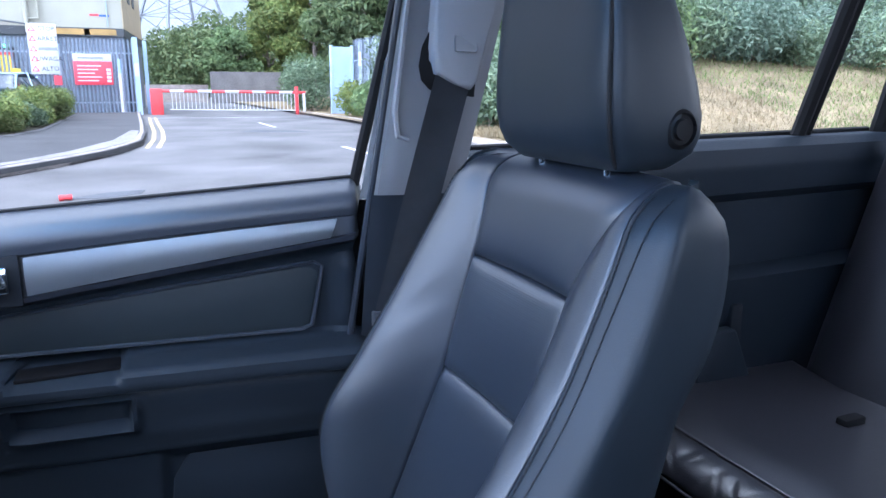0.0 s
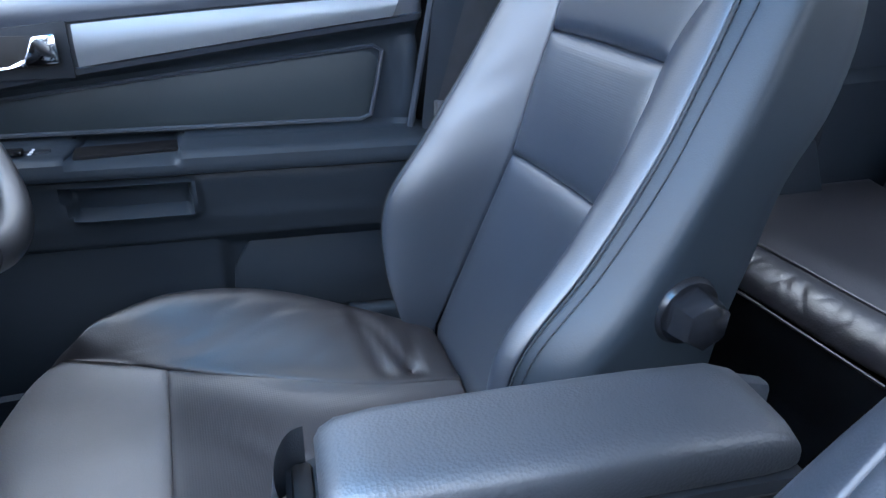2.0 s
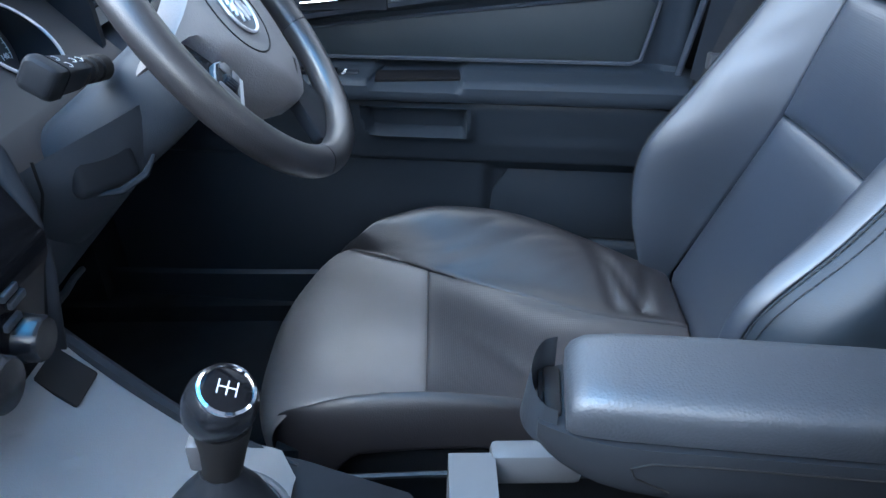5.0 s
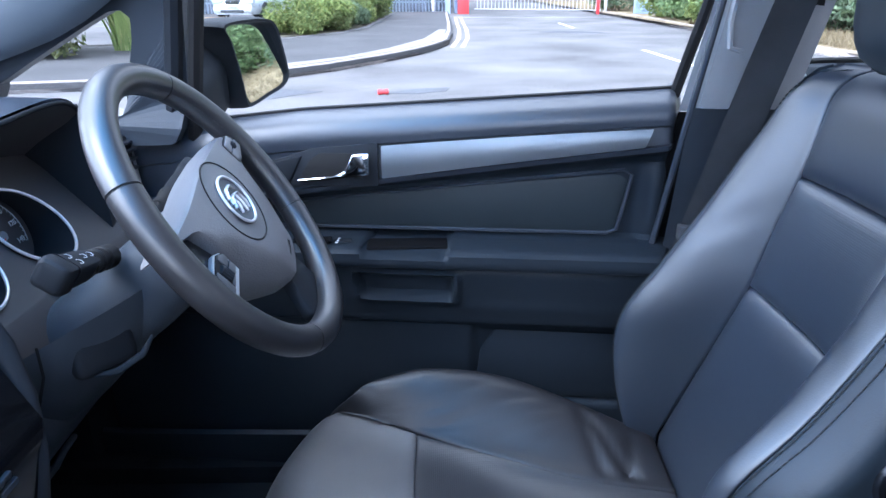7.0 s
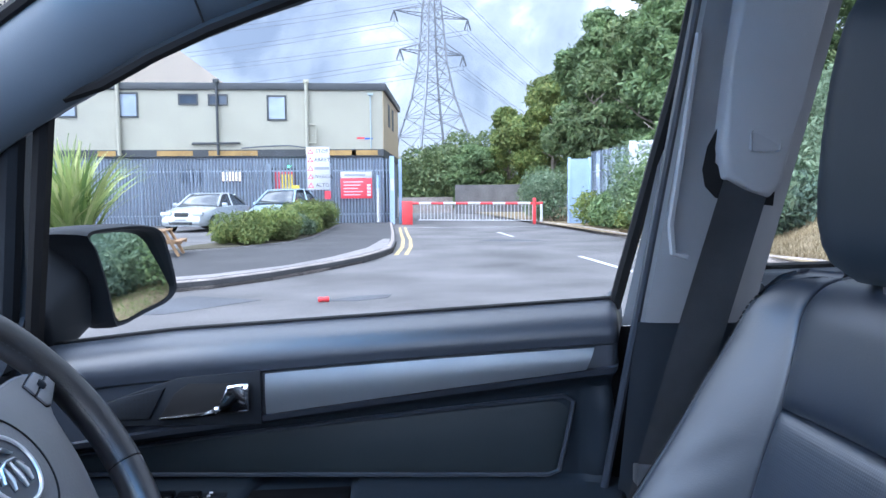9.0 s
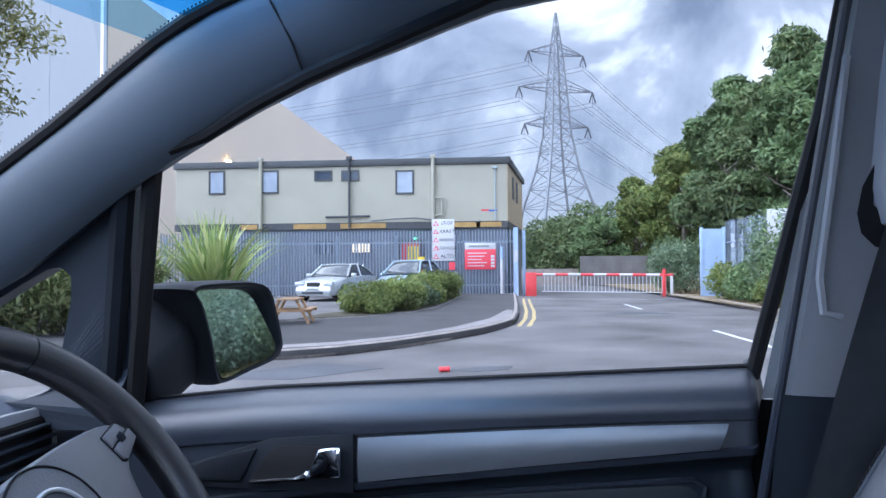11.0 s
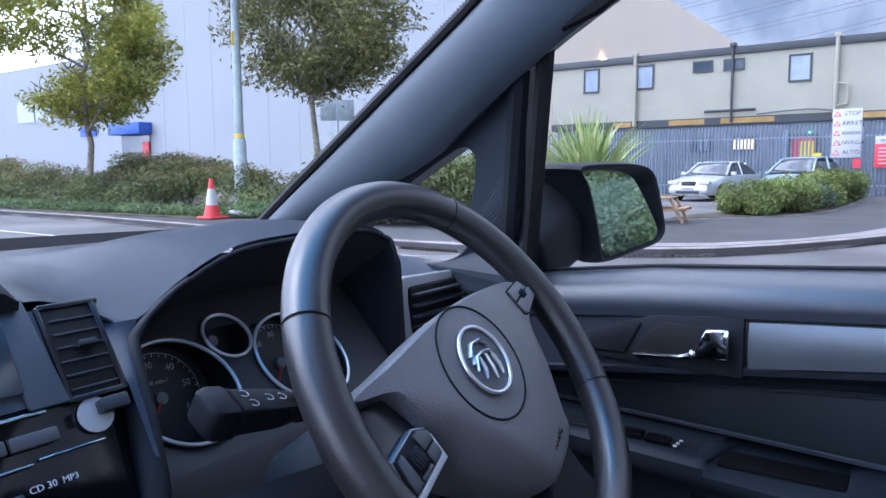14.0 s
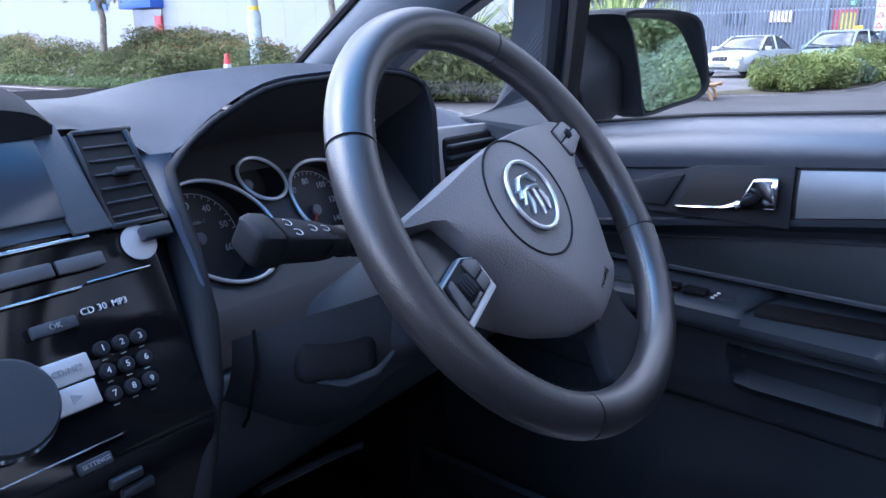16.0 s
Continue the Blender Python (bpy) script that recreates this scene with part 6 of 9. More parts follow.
for y0, y1 in ((0.040, 0.087), (0.089, 0.121), (-0.01, 0.038), (-0.06, -0.012)):
    part("menu_key", plate(y0, y1, 0.9215, 0.9300, 0.005, 0.005), M["key_grey"], stack)
part("slot_edge", plate(-0.15, 0.100, 0.9115, 0.9130, 0.003, 0.003, 0.0004), M["chrome"], stack)
part("slot_edge", plate(0.104, 0.150, 0.9135, 0.9145, 0.003, 0.003, 0.0004), M["chrome"], stack)
letters("radio_mark", "CD 30", 0.0066, M["white_mark"], stack, basis(sp(0.1020, 0.8985, 0.001), (0, 1, 0), SU))
letters("radio_mark", "MP3", 0.0062, M["white_mark"], stack, basis(sp(0.1200, 0.8985, 0.001), (0, 1, 0), SU))
ok_key = part("ok_key", plate(0.060, 0.089, 0.8915, 0.8985, 0.004, 0.005), M["plastic"], stack)
letters("key_mark", "OK", 0.0055, M["grey_mark"], ok_key, basis(sp(0.0745, 0.895, 0.0046), (0, 1, 0), SU))
for r in range(3):
    for c in range(3):
        y, z = 0.0960 + 0.0130 * c - 0.002 * r, 0.8755 - 0.0128 * r
        key = part("number_key", turned([(0.0052, -0.002), (0.0052, 0.003), (0.0044, 0.0040), (0.0005, 0.0042)], 20, basis(sp(y, z, 0), (0, 1, 0), SU)), M["plastic_dark"], stack)
        letters("key_mark", str(3 * r + c + 1), 0.0058, M["white_mark"], key, basis(sp(y, z, 0.0045), (0, 1, 0), SU))
        part("key_tick", plate(y - 0.0018, y + 0.0018, z - 0.0062, z - 0.0057, 0.0006, 0.001, 0.0), M["white_mark"], stack)
k1 = part("source_key", plate(0.044, 0.0855, 0.8630, 0.8770, 0.005, 0.006), M["key_silver"], stack, "silver radio key")
letters("key_mark", "CD/MP3", 0.0056, M["grey_mark"], k1, basis(sp(0.070, 0.8700, 0.0056), (0, 1, 0), SU))
k2 = part("play_key", plate(0.044, 0.0835, 0.8480, 0.8622, 0.005, 0.006, 0.0015), M["key_silver"], stack, "silver radio key")
part("play_mark", prism([(0, 0.003), (0, -0.003), (0.007, 0)], 0.0003, basis(sp(0.066, 0.8550, 0.0052), (0, 1, 0), SU)), M["grey_mark"], k2)
knob = part("tuning_knob", turned([(0.0285, -0.002), (0.0285, 0.010), (0.0265, 0.0125), (0.001, 0.013)], 40, basis(sp(0.031, 0.8625, 0), (0, 1, 0), SU)), M["plastic"], stack, "large dark tuning knob")
part("knob_ring", turned([(0.0305, -0.002), (0.0305, 0.004), (0.0285, 0.006), (0.0280, 0.0)], 40, basis(sp(0.031, 0.8625, 0), (0, 1, 0), SU)), M["chrome"], knob)
sk = part("settings_key", plate(0.055, 0.076, 0.8165, 0.8230, 0.004, 0.005), M["plastic"], stack)
letters("key_mark", "SETTINGS", 0.0040, M["grey_mark"], sk, basis(sp(0.0655, 0.8198, 0.0044), (0, 1, 0), SU))
part("lower_line", plate(-0.15, 0.088, 0.8275, 0.8285, 0.002, 0.003, 0.0003), M["chrome"], stack)
for y, z, r in ((0.086, 0.756, 0.020), (0.030, 0.757, 0.023), (-0.04, 0.756, 0.020)):
    hk = part("heater_knob", turned([(r, -0.002), (r * 0.96, 0.016), (r * 0.85, 0.019), (0.001, 0.02)], 32, basis(sp(y, z, 0), (0, 1, 0), SUL)), M["knob_black"], stack, "round dark heater knob")
for y, z in ((0.085, 0.803), (0.092, 0.792), (0.080, 0.779)):
    part("heater_key", plate(y - 0.014, y + 0.008, z - 0.004, z + 0.003, 0.004, 0.005), M["plastic"], stack)
clip = thing("phone_clip", "small black clip stuck beside the vent", "clip", sp(0.165, 0.935))
part("clip_body", plate(0.150, 0.172, 0.9285, 0.9375, 0.013, 0.010, 0.002), M["plastic"], clip)
part("clip_pad", turned([(0.013, 0.0), (0.013, 0.0012), (0.001, 0.0015)], 20, basis(sp(0.150, 0.930, 0.0006), (0, 1, 0), SU)), M["key_silver"], clip, "pale adhesive pad")

# ---- steering wheel ----
WB = basis((-0.0128, 0.3815, 0.9360), (0, 1, 0), (-0.580, 0, 0.815)) @ Matrix.Rotation(radians(22), 4, "Z")
HB = basis((-0.011, 0.370, 0.942), (0, 1, 0), (-0.580, 0, 0.815)) @ Matrix.Rotation(radians(22), 4, "Z")
wheel = thing("steering_wheel", "black leather steering wheel with a chrome badge, slightly turned", "steering wheel", WB.translation)
R, RT = 0.1735, 0.0172


def rim_arc(a0, a1, n, r=RT):
    return moved(tube([(R * math.cos(radians(a)), R * math.sin(radians(a)), 0) for a in steps(a0, a1, n)], r, 20, flat=1.0), WB)


for a0, a1, mt in ((40, 132, "wheel_leather"), (132, 224, "wheel_perf"), (224, 318, "wheel_leather"), (318, 400, "wheel_perf")):
    part("rim", rim_arc(a0 + 0.35, a1 - 0.35, 40), M[mt], wheel)
for a in (40, 132, 224, 318):
    part("rim_seam", rim_arc(a - 0.5, a + 0.5, 2, RT - 0.0012), M["rubber"], wheel)
sti = bmesh.new()
for k in range(150):
    a = 2 * math.pi * k / 150
    c = Vector(((R - RT - 0.0002) * math.cos(a), (R - RT - 0.0002) * math.sin(a), 0.006))
    t, up = Vector((-math.sin(a), math.cos(a), 0)) * 0.0016, Vector((0, 0, 1)) * 0.0011
    sti.faces.new([sti.verts.new(WB @ p) for p in (c - t, c + t, c + t + up, c - t + up)])
stt = part("rim_stitching", sti, M["key_grey"], wheel, smooth=False)
stt["kind"] = "stuff"


def dome(outline, prof, m, sub=4):
    """Rings of an outline drawn in to its middle; prof gives (share, height)."""
    pts = []
    n = len(outline)
    for i in range(n):
        p0, p1, p2, p3 = (Vector(outline[(i + k - 1) % n]) for k in range(4))
        for j in range(sub):
            t = j / sub
            pts.append(0.5 * ((2 * p1) + (p2 - p0) * t + (2 * p0 - 5 * p1 + 4 * p2 - p3) * t * t + (3 * p1 - p0 - 3 * p2 + p3) * t**3))
    rings = [[m @ Vector((p.x * k, p.y * k, h)) for p in pts] for k, h in prof]
    return closed_loft(rings)


cover = [(-0.0985, 0.045), (-0.134, 0.0660), (-0.085, 0.061), (-0.030, 0.0565), (0.026, 0.048), (0.095, 0.030), (0.150, 0.010), (0.166, -0.017), (0.125, -0.030), (0.092, -0.066), (0.060, -0.097), (0.0446, -0.1150), (-0.0156, -0.1160), (-0.038, -0.102), (-0.060, -0.074), (-0.080, -0.040), (-0.0905, -0.006), (-0.092, 0.012)]
cover_bm = dome(cover, [(0.95, -0.046), (1.0, -0.026), (1.0, -0.013), (0.993, -0.006), (0.975, -0.002), (0.95, 0.0), (0.88, 0.0), (0.80, 0.0), (0.70, 0.0), (0.60, 0.0), (0.48, 0.0), (0.32, 0.0), (0.02, 0.0)], Matrix.Identity(4))
for v in cover_bm.verts:
    # domed in the middle, sinking to the spokes; the lower corner falls away behind a soft crease
    r = math.hypot(v.co.x, v.co.y)
    v.co.z += 0.011 - 0.0015 * (r / 0.06) ** 2 if r < 0.06 else lerp(0.0095, -0.001, smooth01(r, 0.06, 0.14))
    d = max(0.0, -0.92 * (v.co.x + 0.055) - 0.40 * (v.co.y + 0.023)) * smooth01(-v.co.y, -0.035, 0.02)
    v.co.z -= 1.1 * d * d / (d + 0.006)
hub = part("airbag_cover", moved(cover_bm, HB), M["hub"], wheel, "grained airbag cover")
part("hub_groove", moved(tube([(0.051 * math.cos(a), 0.0 + 0.051 * math.sin(a), 0.0100) for a in [2 * math.pi * k / 60 for k in range(60)]], 0.0011, 6, closed=True), HB), M["rubber"], hub)
badge = part("badge", turned([(0.031, 0.008), (0.031, 0.0135), (0.029, 0.0142), (0.0275, 0.0125), (0.001, 0.0125)], 48, HB), M["key_grey"], wheel, "round chrome badge")
part("badge_ring", moved(tube([(0.0295 * math.cos(a), 0.0295 * math.sin(a), 0.0135) for a in [2 * math.pi * k / 48 for k in range(48)]], 0.0018, 8, closed=True), HB), M["dial_ring"], badge)
# plain curved strokes on the badge
for pts in ([(-0.016, 0.012), (-0.004, 0.018), (0.010, 0.014), (0.016, 0.004)], [(-0.019, 0.0), (-0.010, 0.008), (0.0, 0.007), (0.010, 0.002), (0.014, -0.008)],
            [(-0.006, 0.006), (-0.010, -0.004), (-0.016, -0.010)], [(0.004, 0.003), (0.0, -0.008), (-0.004, -0.018)], [(0.010, -0.002), (0.010, -0.012), (0.006, -0.020)], [(-0.018, 0.006), (-0.008, 0.014)]):
    part("badge_stroke", moved(tube([(x, y, 0.0140) for x, y in pts], [0.0022] + [0.0030] * (len(pts) - 2) + [0.0014], 8, flat=0.5), HB), M["dial_ring"], badge)
# spokes with their keys, and the gloss lower spoke
def slab(pts, z0, h, bevel=0.0012):
    return prism(pts, h, HB @ Matrix.Translation((0, 0, z0)), bevel)


spk = part("spoke", slab([(-0.0965, 0.046), (-0.0905, 0.012), (-0.0875, -0.019), (-0.152, -0.019), (-0.172, 0.0), (-0.164, 0.050), (-0.125, 0.056)], -0.020, 0.012, 0.003), M["knob_black"], wheel, "gloss black spoke panel")
part("spoke_pod", moved(tube([(-0.142, 0.046, -0.006), (-0.146, 0.034, -0.004), (-0.147, 0.024, -0.006)], [0.004, 0.008, 0.005], 12), HB), M["gloss"], spk)
kp = part("key_panel", slab([(-0.0925, 0.0105), (-0.0960, -0.0165), (-0.1530, -0.0165), (-0.1490, -0.004), (-0.141, 0.0180), (-0.1045, 0.0185)], -0.008, 0.0068), M["silver"], spk, "silver key panel with black keys")
part("panel_edge", slab([(-0.0925, 0.0040), (-0.0960, -0.0168), (-0.1530, -0.0168), (-0.1495, -0.0095), (-0.1470, -0.0112), (-0.0990, -0.0112), (-0.0950, 0.0040)], -0.004, 0.0036, 0.0006), M["key_silver"], kp, "silver edge")
part("key_surround", slab([(-0.0945, 0.0095), (-0.0985, -0.0105), (-0.1465, -0.0105), (-0.1465, -0.003), (-0.1395, 0.0165), (-0.1055, 0.0170)], -0.0009, 0.0016, 0.0006), M["rubber"], kp)
for pts in ([(-0.0960, 0.0085), (-0.0975, 0.0015), (-0.1120, 0.0020), (-0.1120, 0.0155), (-0.1055, 0.0155)], [(-0.0980, -0.0002), (-0.0995, -0.0092), (-0.1130, -0.0092), (-0.1120, 0.0005)],
            [(-0.1340, -0.0092), (-0.1450, -0.0092), (-0.1440, -0.0015), (-0.1385, 0.0150), (-0.1310, 0.0155), (-0.1320, 0.002)], [(-0.1150, -0.0092), (-0.1320, -0.0092), (-0.1310, -0.0060), (-0.1160, -0.0060)]):
    part("key", slab(pts, 0.0005, 0.0020, 0.0008), M["key_grey"], kp)
roll = part("thumb_roller", turned([(0.0062, -0.0075), (0.0074, -0.0060), (0.0074, 0.0060), (0.0062, 0.0075)], 24, HB @ Matrix.Translation((-0.1225, 0.0035, -0.001)) @ Matrix.Rotation(radians(90), 4, "X")), M["plastic_dark"], kp)
for k in range(7):
    an = radians(35 + 18 * k)
    part("roller_rib", moved(tube([(-0.1225 + 0.0075 * math.cos(an), y, -0.001 + 0.0075 * math.sin(an)) for y in (-0.002, 0.009)], 0.0005, 5), HB), M["plastic"], roll)
rp = part("key_panel", slab([(0.1505, 0.0065), (0.1200, 0.0095), (0.1185, -0.0195), (0.1250, -0.0235), (0.1590, -0.0200), (0.1620, -0.0060)], -0.007, 0.0085), M["rubber"], wheel)
for pts in ([(0.1490, 0.0055), (0.1212, 0.0082), (0.1205, -0.0045), (0.1545, -0.0060)], [(0.1205, -0.0062), (0.1200, -0.0188), (0.1255, -0.0224), (0.1580, -0.0190), (0.1590, -0.0078)]):
    part("key", slab(pts, -0.001, 0.0044, 0.0012), M["hub"], rp)
part("key_wheel", turned([(0.0045, -0.004), (0.0056, 0.0), (0.0045, 0.004)], 18, HB @ Matrix.Translation((0.139, -0.0055, 0.0018)) @ Matrix.Rotation(radians(90), 4, "X")), M["plastic_dark"], rp)
sp_low = part("lower_spoke", slab([(0.0450, -0.1130), (-0.0165, -0.1130), (-0.0300, -0.1260), (-0.0520, -0.1500), (-0.0500, -0.1680), (0.0360, -0.1740), (0.0370, -0.1420)], -0.026, 0.016, 0.003), M["plastic_dark"], wheel, "black lower spoke")
part("spoke_edge", moved(tube([(0.0445, -0.1168, -0.0085), (0.015, -0.1180, -0.0080), (-0.0145, -0.1178, -0.0085)], 0.0008, 6), HB), M["key_grey"], sp_low)
letters("airbag_mark", "AIRBAG", 0.0078, M["rubber"], hub, HB @ Matrix.Translation((0.016, -0.0985, 0.0042)))
# column and stalks
col = thing("steering_column", "black plastic steering column shroud with stalks", "column", (-0.15, 0.37, 0.84))
CB = basis((-0.004, 0.370, 0.945), (0, 1, 0), (-0.587, 0, 0.809))
part("shroud", closed_loft([[CB @ Vector((0.062 * k * math.copysign(abs(math.cos(a)) ** 0.65, math.cos(a)), -0.008 * k - dy + 0.048 * k * math.copysign(abs(math.sin(a)) ** 0.75, math.sin(a)), -d)) for a in [2 * math.pi * j / 32 for j in range(32)]] for d, k, dy in ((0.040, 0.74, 0), (0.046, 0.90, 0), (0.055, 0.98, 0), (0.075, 1.0, 0), (0.14, 1.04, 0.005), (0.30, 1.1, 0.01))]), M["plastic"], col)
for sg in (-1, 1):
    root, tip = CB @ Vector((sg * 0.055, 0.0385, -0.121)), CB @ Vector((sg * 0.194, 0.0577, -0.0915))
    ax_ = (tip - root).normalized()
    stalk = part("stalk_arm", tube([root.lerp(tip, t) for t in (0, 0.15, 0.16, 0.22, 0.23, 0.29, 0.30, 0.45)], [0.013, 0.013, 0.011, 0.011, 0.013, 0.013, 0.011, 0.014], 14), M["rubber"], col)
    head = closed_loft([[root.lerp(tip, t) + Vector((0.55, 0, 0.83)) * a + Vector((0.83, 0, -0.55)) * b for a, b in ((h, w), (h, -w), (-h, -w), (-h, w))] for t, h, w in ((0.36, 0.0115, 0.010), (0.5, 0.013, 0.012), (0.80, 0.0135, 0.013), (0.82, 0.0155, 0.0145), (0.97, 0.0155, 0.0145), (1.0, 0.012, 0.011))])
    bmesh.ops.bevel(head, geom=list(head.edges), offset=0.004, segments=2, affect="EDGES", profile=0.5)
    hd = part("stalk_head", head, M["plastic_dark"], stalk)
    if sg < 0:
        for t, off in ((0.46, 0.0), (0.56, 0.0), (0.70, 0.005), (0.72, -0.005)):
            c = root.lerp(tip, t) + Vector((0.55, 0, 0.83)) * 0.0139 + Vector((0.83, 0, -0.55)) * off
            part("stalk_mark", tube([c + Vector((0.83, 0, -0.55)) * 0.0032 * math.sin(a) + ax_ * 0.0042 * math.cos(a) for a in steps(0.6, 5.2, 12)], 0.0004, 4), M["white_mark"], hd)

# ---- centre console and armrest ----
con = thing("centre_console", "dark centre console with a grey gear surround", "console", (0.2, 0.02, 0.31))
part("tunnel", closed_loft([[(x, 0.03 - w, 0.31), (x, 0.03 + w, 0.31), (x, 0.03 + w * 0.92, z - 0.01), (x, 0.03 + w * 0.86, z), (x, 0.03 - w * 0.86, z), (x, 0.03 - w * 0.92, z - 0.01)] for x, z, w in ((-0.25, 0.74, 0.115), (-0.15, 0.722, 0.115), (-0.115, 0.684, 0.112), (-0.068, 0.640, 0.108), (-0.02, 0.606, 0.102), (0.07, 0.585, 0.095), (0.17, 0.54, 0.092), (0.22, 0.46, 0.09), (0.62, 0.44, 0.09))]), M["plastic_dark"], con)


def tunnel_z(x):
    return ci(x, [-0.25, -0.15, -0.115, -0.068, -0.02, 0.07], [0.742, 0.726, 0.688, 0.643, 0.609, 0.588]) + 0.004


sur = sheet(lambda u, v: (lerp(-0.146, 0.068, v), 0.03 + lerp(-1, 1, u) * lerp(0.106, 0.083, v) * (1 - 0.35 * smooth01(v, 0.88, 1.0) ** 2), tunnel_z(lerp(-0.146, 0.068, v)) + 0.004 * (1 - abs(lerp(-1, 1, u)) ** 6)), steps(0, 1, 16), steps(0, 1, 24))
bmesh.ops.solidify(sur, geom=list(sur.faces), thickness=0.006)
part("gear_surround", sur, M["grey_trim"], con, "satin grey gear surround")
part("edge_rail", tube([(-0.15, 0.139, 0.730), (-0.115, 0.137, 0.692), (-0.068, 0.131, 0.648), (-0.02, 0.122, 0.613), (0.04, 0.112, 0.592), (0.066, 0.104, 0.586)], [0.008, 0.008, 0.008, 0.007, 0.005, 0.002], 8), M["plastic_dark"], con)
part("cup_recess", moved(box((-0.022, -0.022, -0.006), (0.022, 0.022, 0.003), 0.003), basis((-0.120, 0.100, tunnel_z(-0.120) + 0.004), (0.70, 0, -0.71), (0, 1, 0))), M["rubber"], con)
gear = thing("gear_lever", "round black gear knob with a chrome-ringed cap", "gear lever", (0.03, 0.03, 0.61))
GB = basis((0.036, 0.033, 0.735), (0.9, 0.1, -0.42), (0.05, 0.97, 0.22))
part("boot", closed_loft([[Vector((0.012 + rx * math.cos(a) + lerp(0, 0.012, t), 0.03 + ry * math.sin(a) * (1 + 0.06 * math.sin(5 * a + 9 * t)), lerp(0.600, 0.665, t))) for a in [2 * math.pi * k / 28 for k in range(28)]] for t, rx, ry in ((0, 0.055, 0.048), (0.3, 0.044, 0.040), (0.55, 0.034, 0.032), (0.8, 0.022, 0.021), (1.0, 0.016, 0.015))]), M["plastic_dark"], gear, "gathered black gaiter")
part("boot_ring", tube([(0.012 + 0.060 * math.cos(a), 0.03 + 0.053 * math.sin(a), 0.602 - 0.08 * 0.060 * math.cos(a)) for a in [2 * math.pi * k / 40 for k in range(40)]], 0.004, 8, closed=True), M["arch_grey"], gear)
part("neck", tube([(0.024, 0.031, 0.655), (0.030, 0.032, 0.690), (0.033, 0.033, 0.712)], [0.015, 0.019, 0.023], 16), M["rubber"], gear)
part("reverse_collar", box((0.004, 0.020, 0.672), (0.016, 0.040, 0.700), 0.004), M["key_grey"], gear)
kn = part("knob", turned([(0.012, -0.034), (0.020, -0.030), (0.0265, -0.018), (0.0285, -0.006), (0.0275, 0.006), (0.0240, 0.014), (0.021, 0.017)], 36, GB), M["knob_black"], gear)
part("knob_ring", turned([(0.0225, 0.013), (0.0222, 0.0185), (0.0200, 0.0195), (0.0188, 0.017)], 36, GB), M["chrome"], kn, "chrome ring")
cap = part("knob_cap", turned([(0.0192, 0.014), (0.0190, 0.0175), (0.010, 0.0195), (0.001, 0.020)], 36, GB), M["gloss"], kn, "gloss black cap with a shift pattern")
for x in (-0.007, 0.0, 0.007):
    part("shift_mark", moved(tube([(x, -0.006, 0.0200), (x, 0.006, 0.0200)], 0.0006, 4), GB), M["white_mark"], cap)
part("shift_mark", moved(tube([(-0.007, 0, 0.0203), (0.007, 0, 0.0203)], 0.0006, 4), GB), M["white_mark"], cap)

# grey frame ahead of the armrest
brk = thing("console_frame", "satin grey arch in front of the armrest", "console frame", (0.23, 0.03, 0.45))
frame_bm = merged(closed_loft([[(0.204, y, 0.455 if y > 0 else 0.45), (0.246, y, 0.455), (0.250, y, z), (0.208, y, z)] for y, z in ((-0.075, 0.55), (-0.05, 0.60), (-0.02, 0.617), (0.06, 0.622), (0.088, 0.618), (0.100, 0.60), (0.104, 0.46))]))
bmesh.ops.bevel(frame_bm, geom=[e for e in frame_bm.edges if e.calc_face_angle(0) > 0.5], offset=0.006, segments=2, affect="EDGES", profile=0.5)
part("arch", frame_bm, M["arch_grey"], brk)
part("side_rail", box((0.246, 0.078, 0.585), (0.330, 0.102, 0.622), 0.006), M["arch_grey"], brk)
part("tray_wall", closed_loft([[(x, 0.012 + 0.05 * (0.5 - x) * 0.2, 0.45), (x, 0.030 + 0.05 * (0.5 - x) * 0.2, 0.45), (x, 0.030, z), (x, 0.014, z)] for x, z in ((0.252, 0.575), (0.268, 0.605), (0.290, 0.617), (0.47, 0.620), (0.49, 0.61), (0.50, 0.46))]), M["plastic_dark"], brk)

arm = thing("armrest", "grained black armrest box between the front seats", "armrest", (0.44, 0.015, 0.46))
ASK = math.radians(-7)
AM = Matrix.Translation((0.294, 0.031, 0)) @ Matrix.Rotation(ASK, 4, "Z")


def arm_ring(x, top, w, flat_=0.0):
    """A section of the armrest's lid."""
    pts = []
    for k in range(20):
        a = math.pi * k / 19
        c, s = math.cos(a), math.sin(a)
        pts.append(AM @ Vector((x, w * math.copysign(abs(c) ** 0.45, c), 0.744 + (top - 0.744) * abs(s) ** 0.42)))
    pts += [AM @ Vector((x, -w * 0.97, 0.740)), AM @ Vector((x, w * 0.97, 0.740))]
    return pts


part("lid", closed_loft([arm_ring(x, z, w) for x, z, w in ((0.0, 0.762, 0.036), (0.004, 0.768, 0.040), (0.014, 0.774, 0.0425), (0.04, 0.777, 0.044), (0.12, 0.778, 0.045), (0.22, 0.778, 0.0455), (0.28, 0.776, 0.045), (0.300, 0.769, 0.043), (0.308, 0.758, 0.040))]), M["arm_leather"], arm, "padded grained lid")


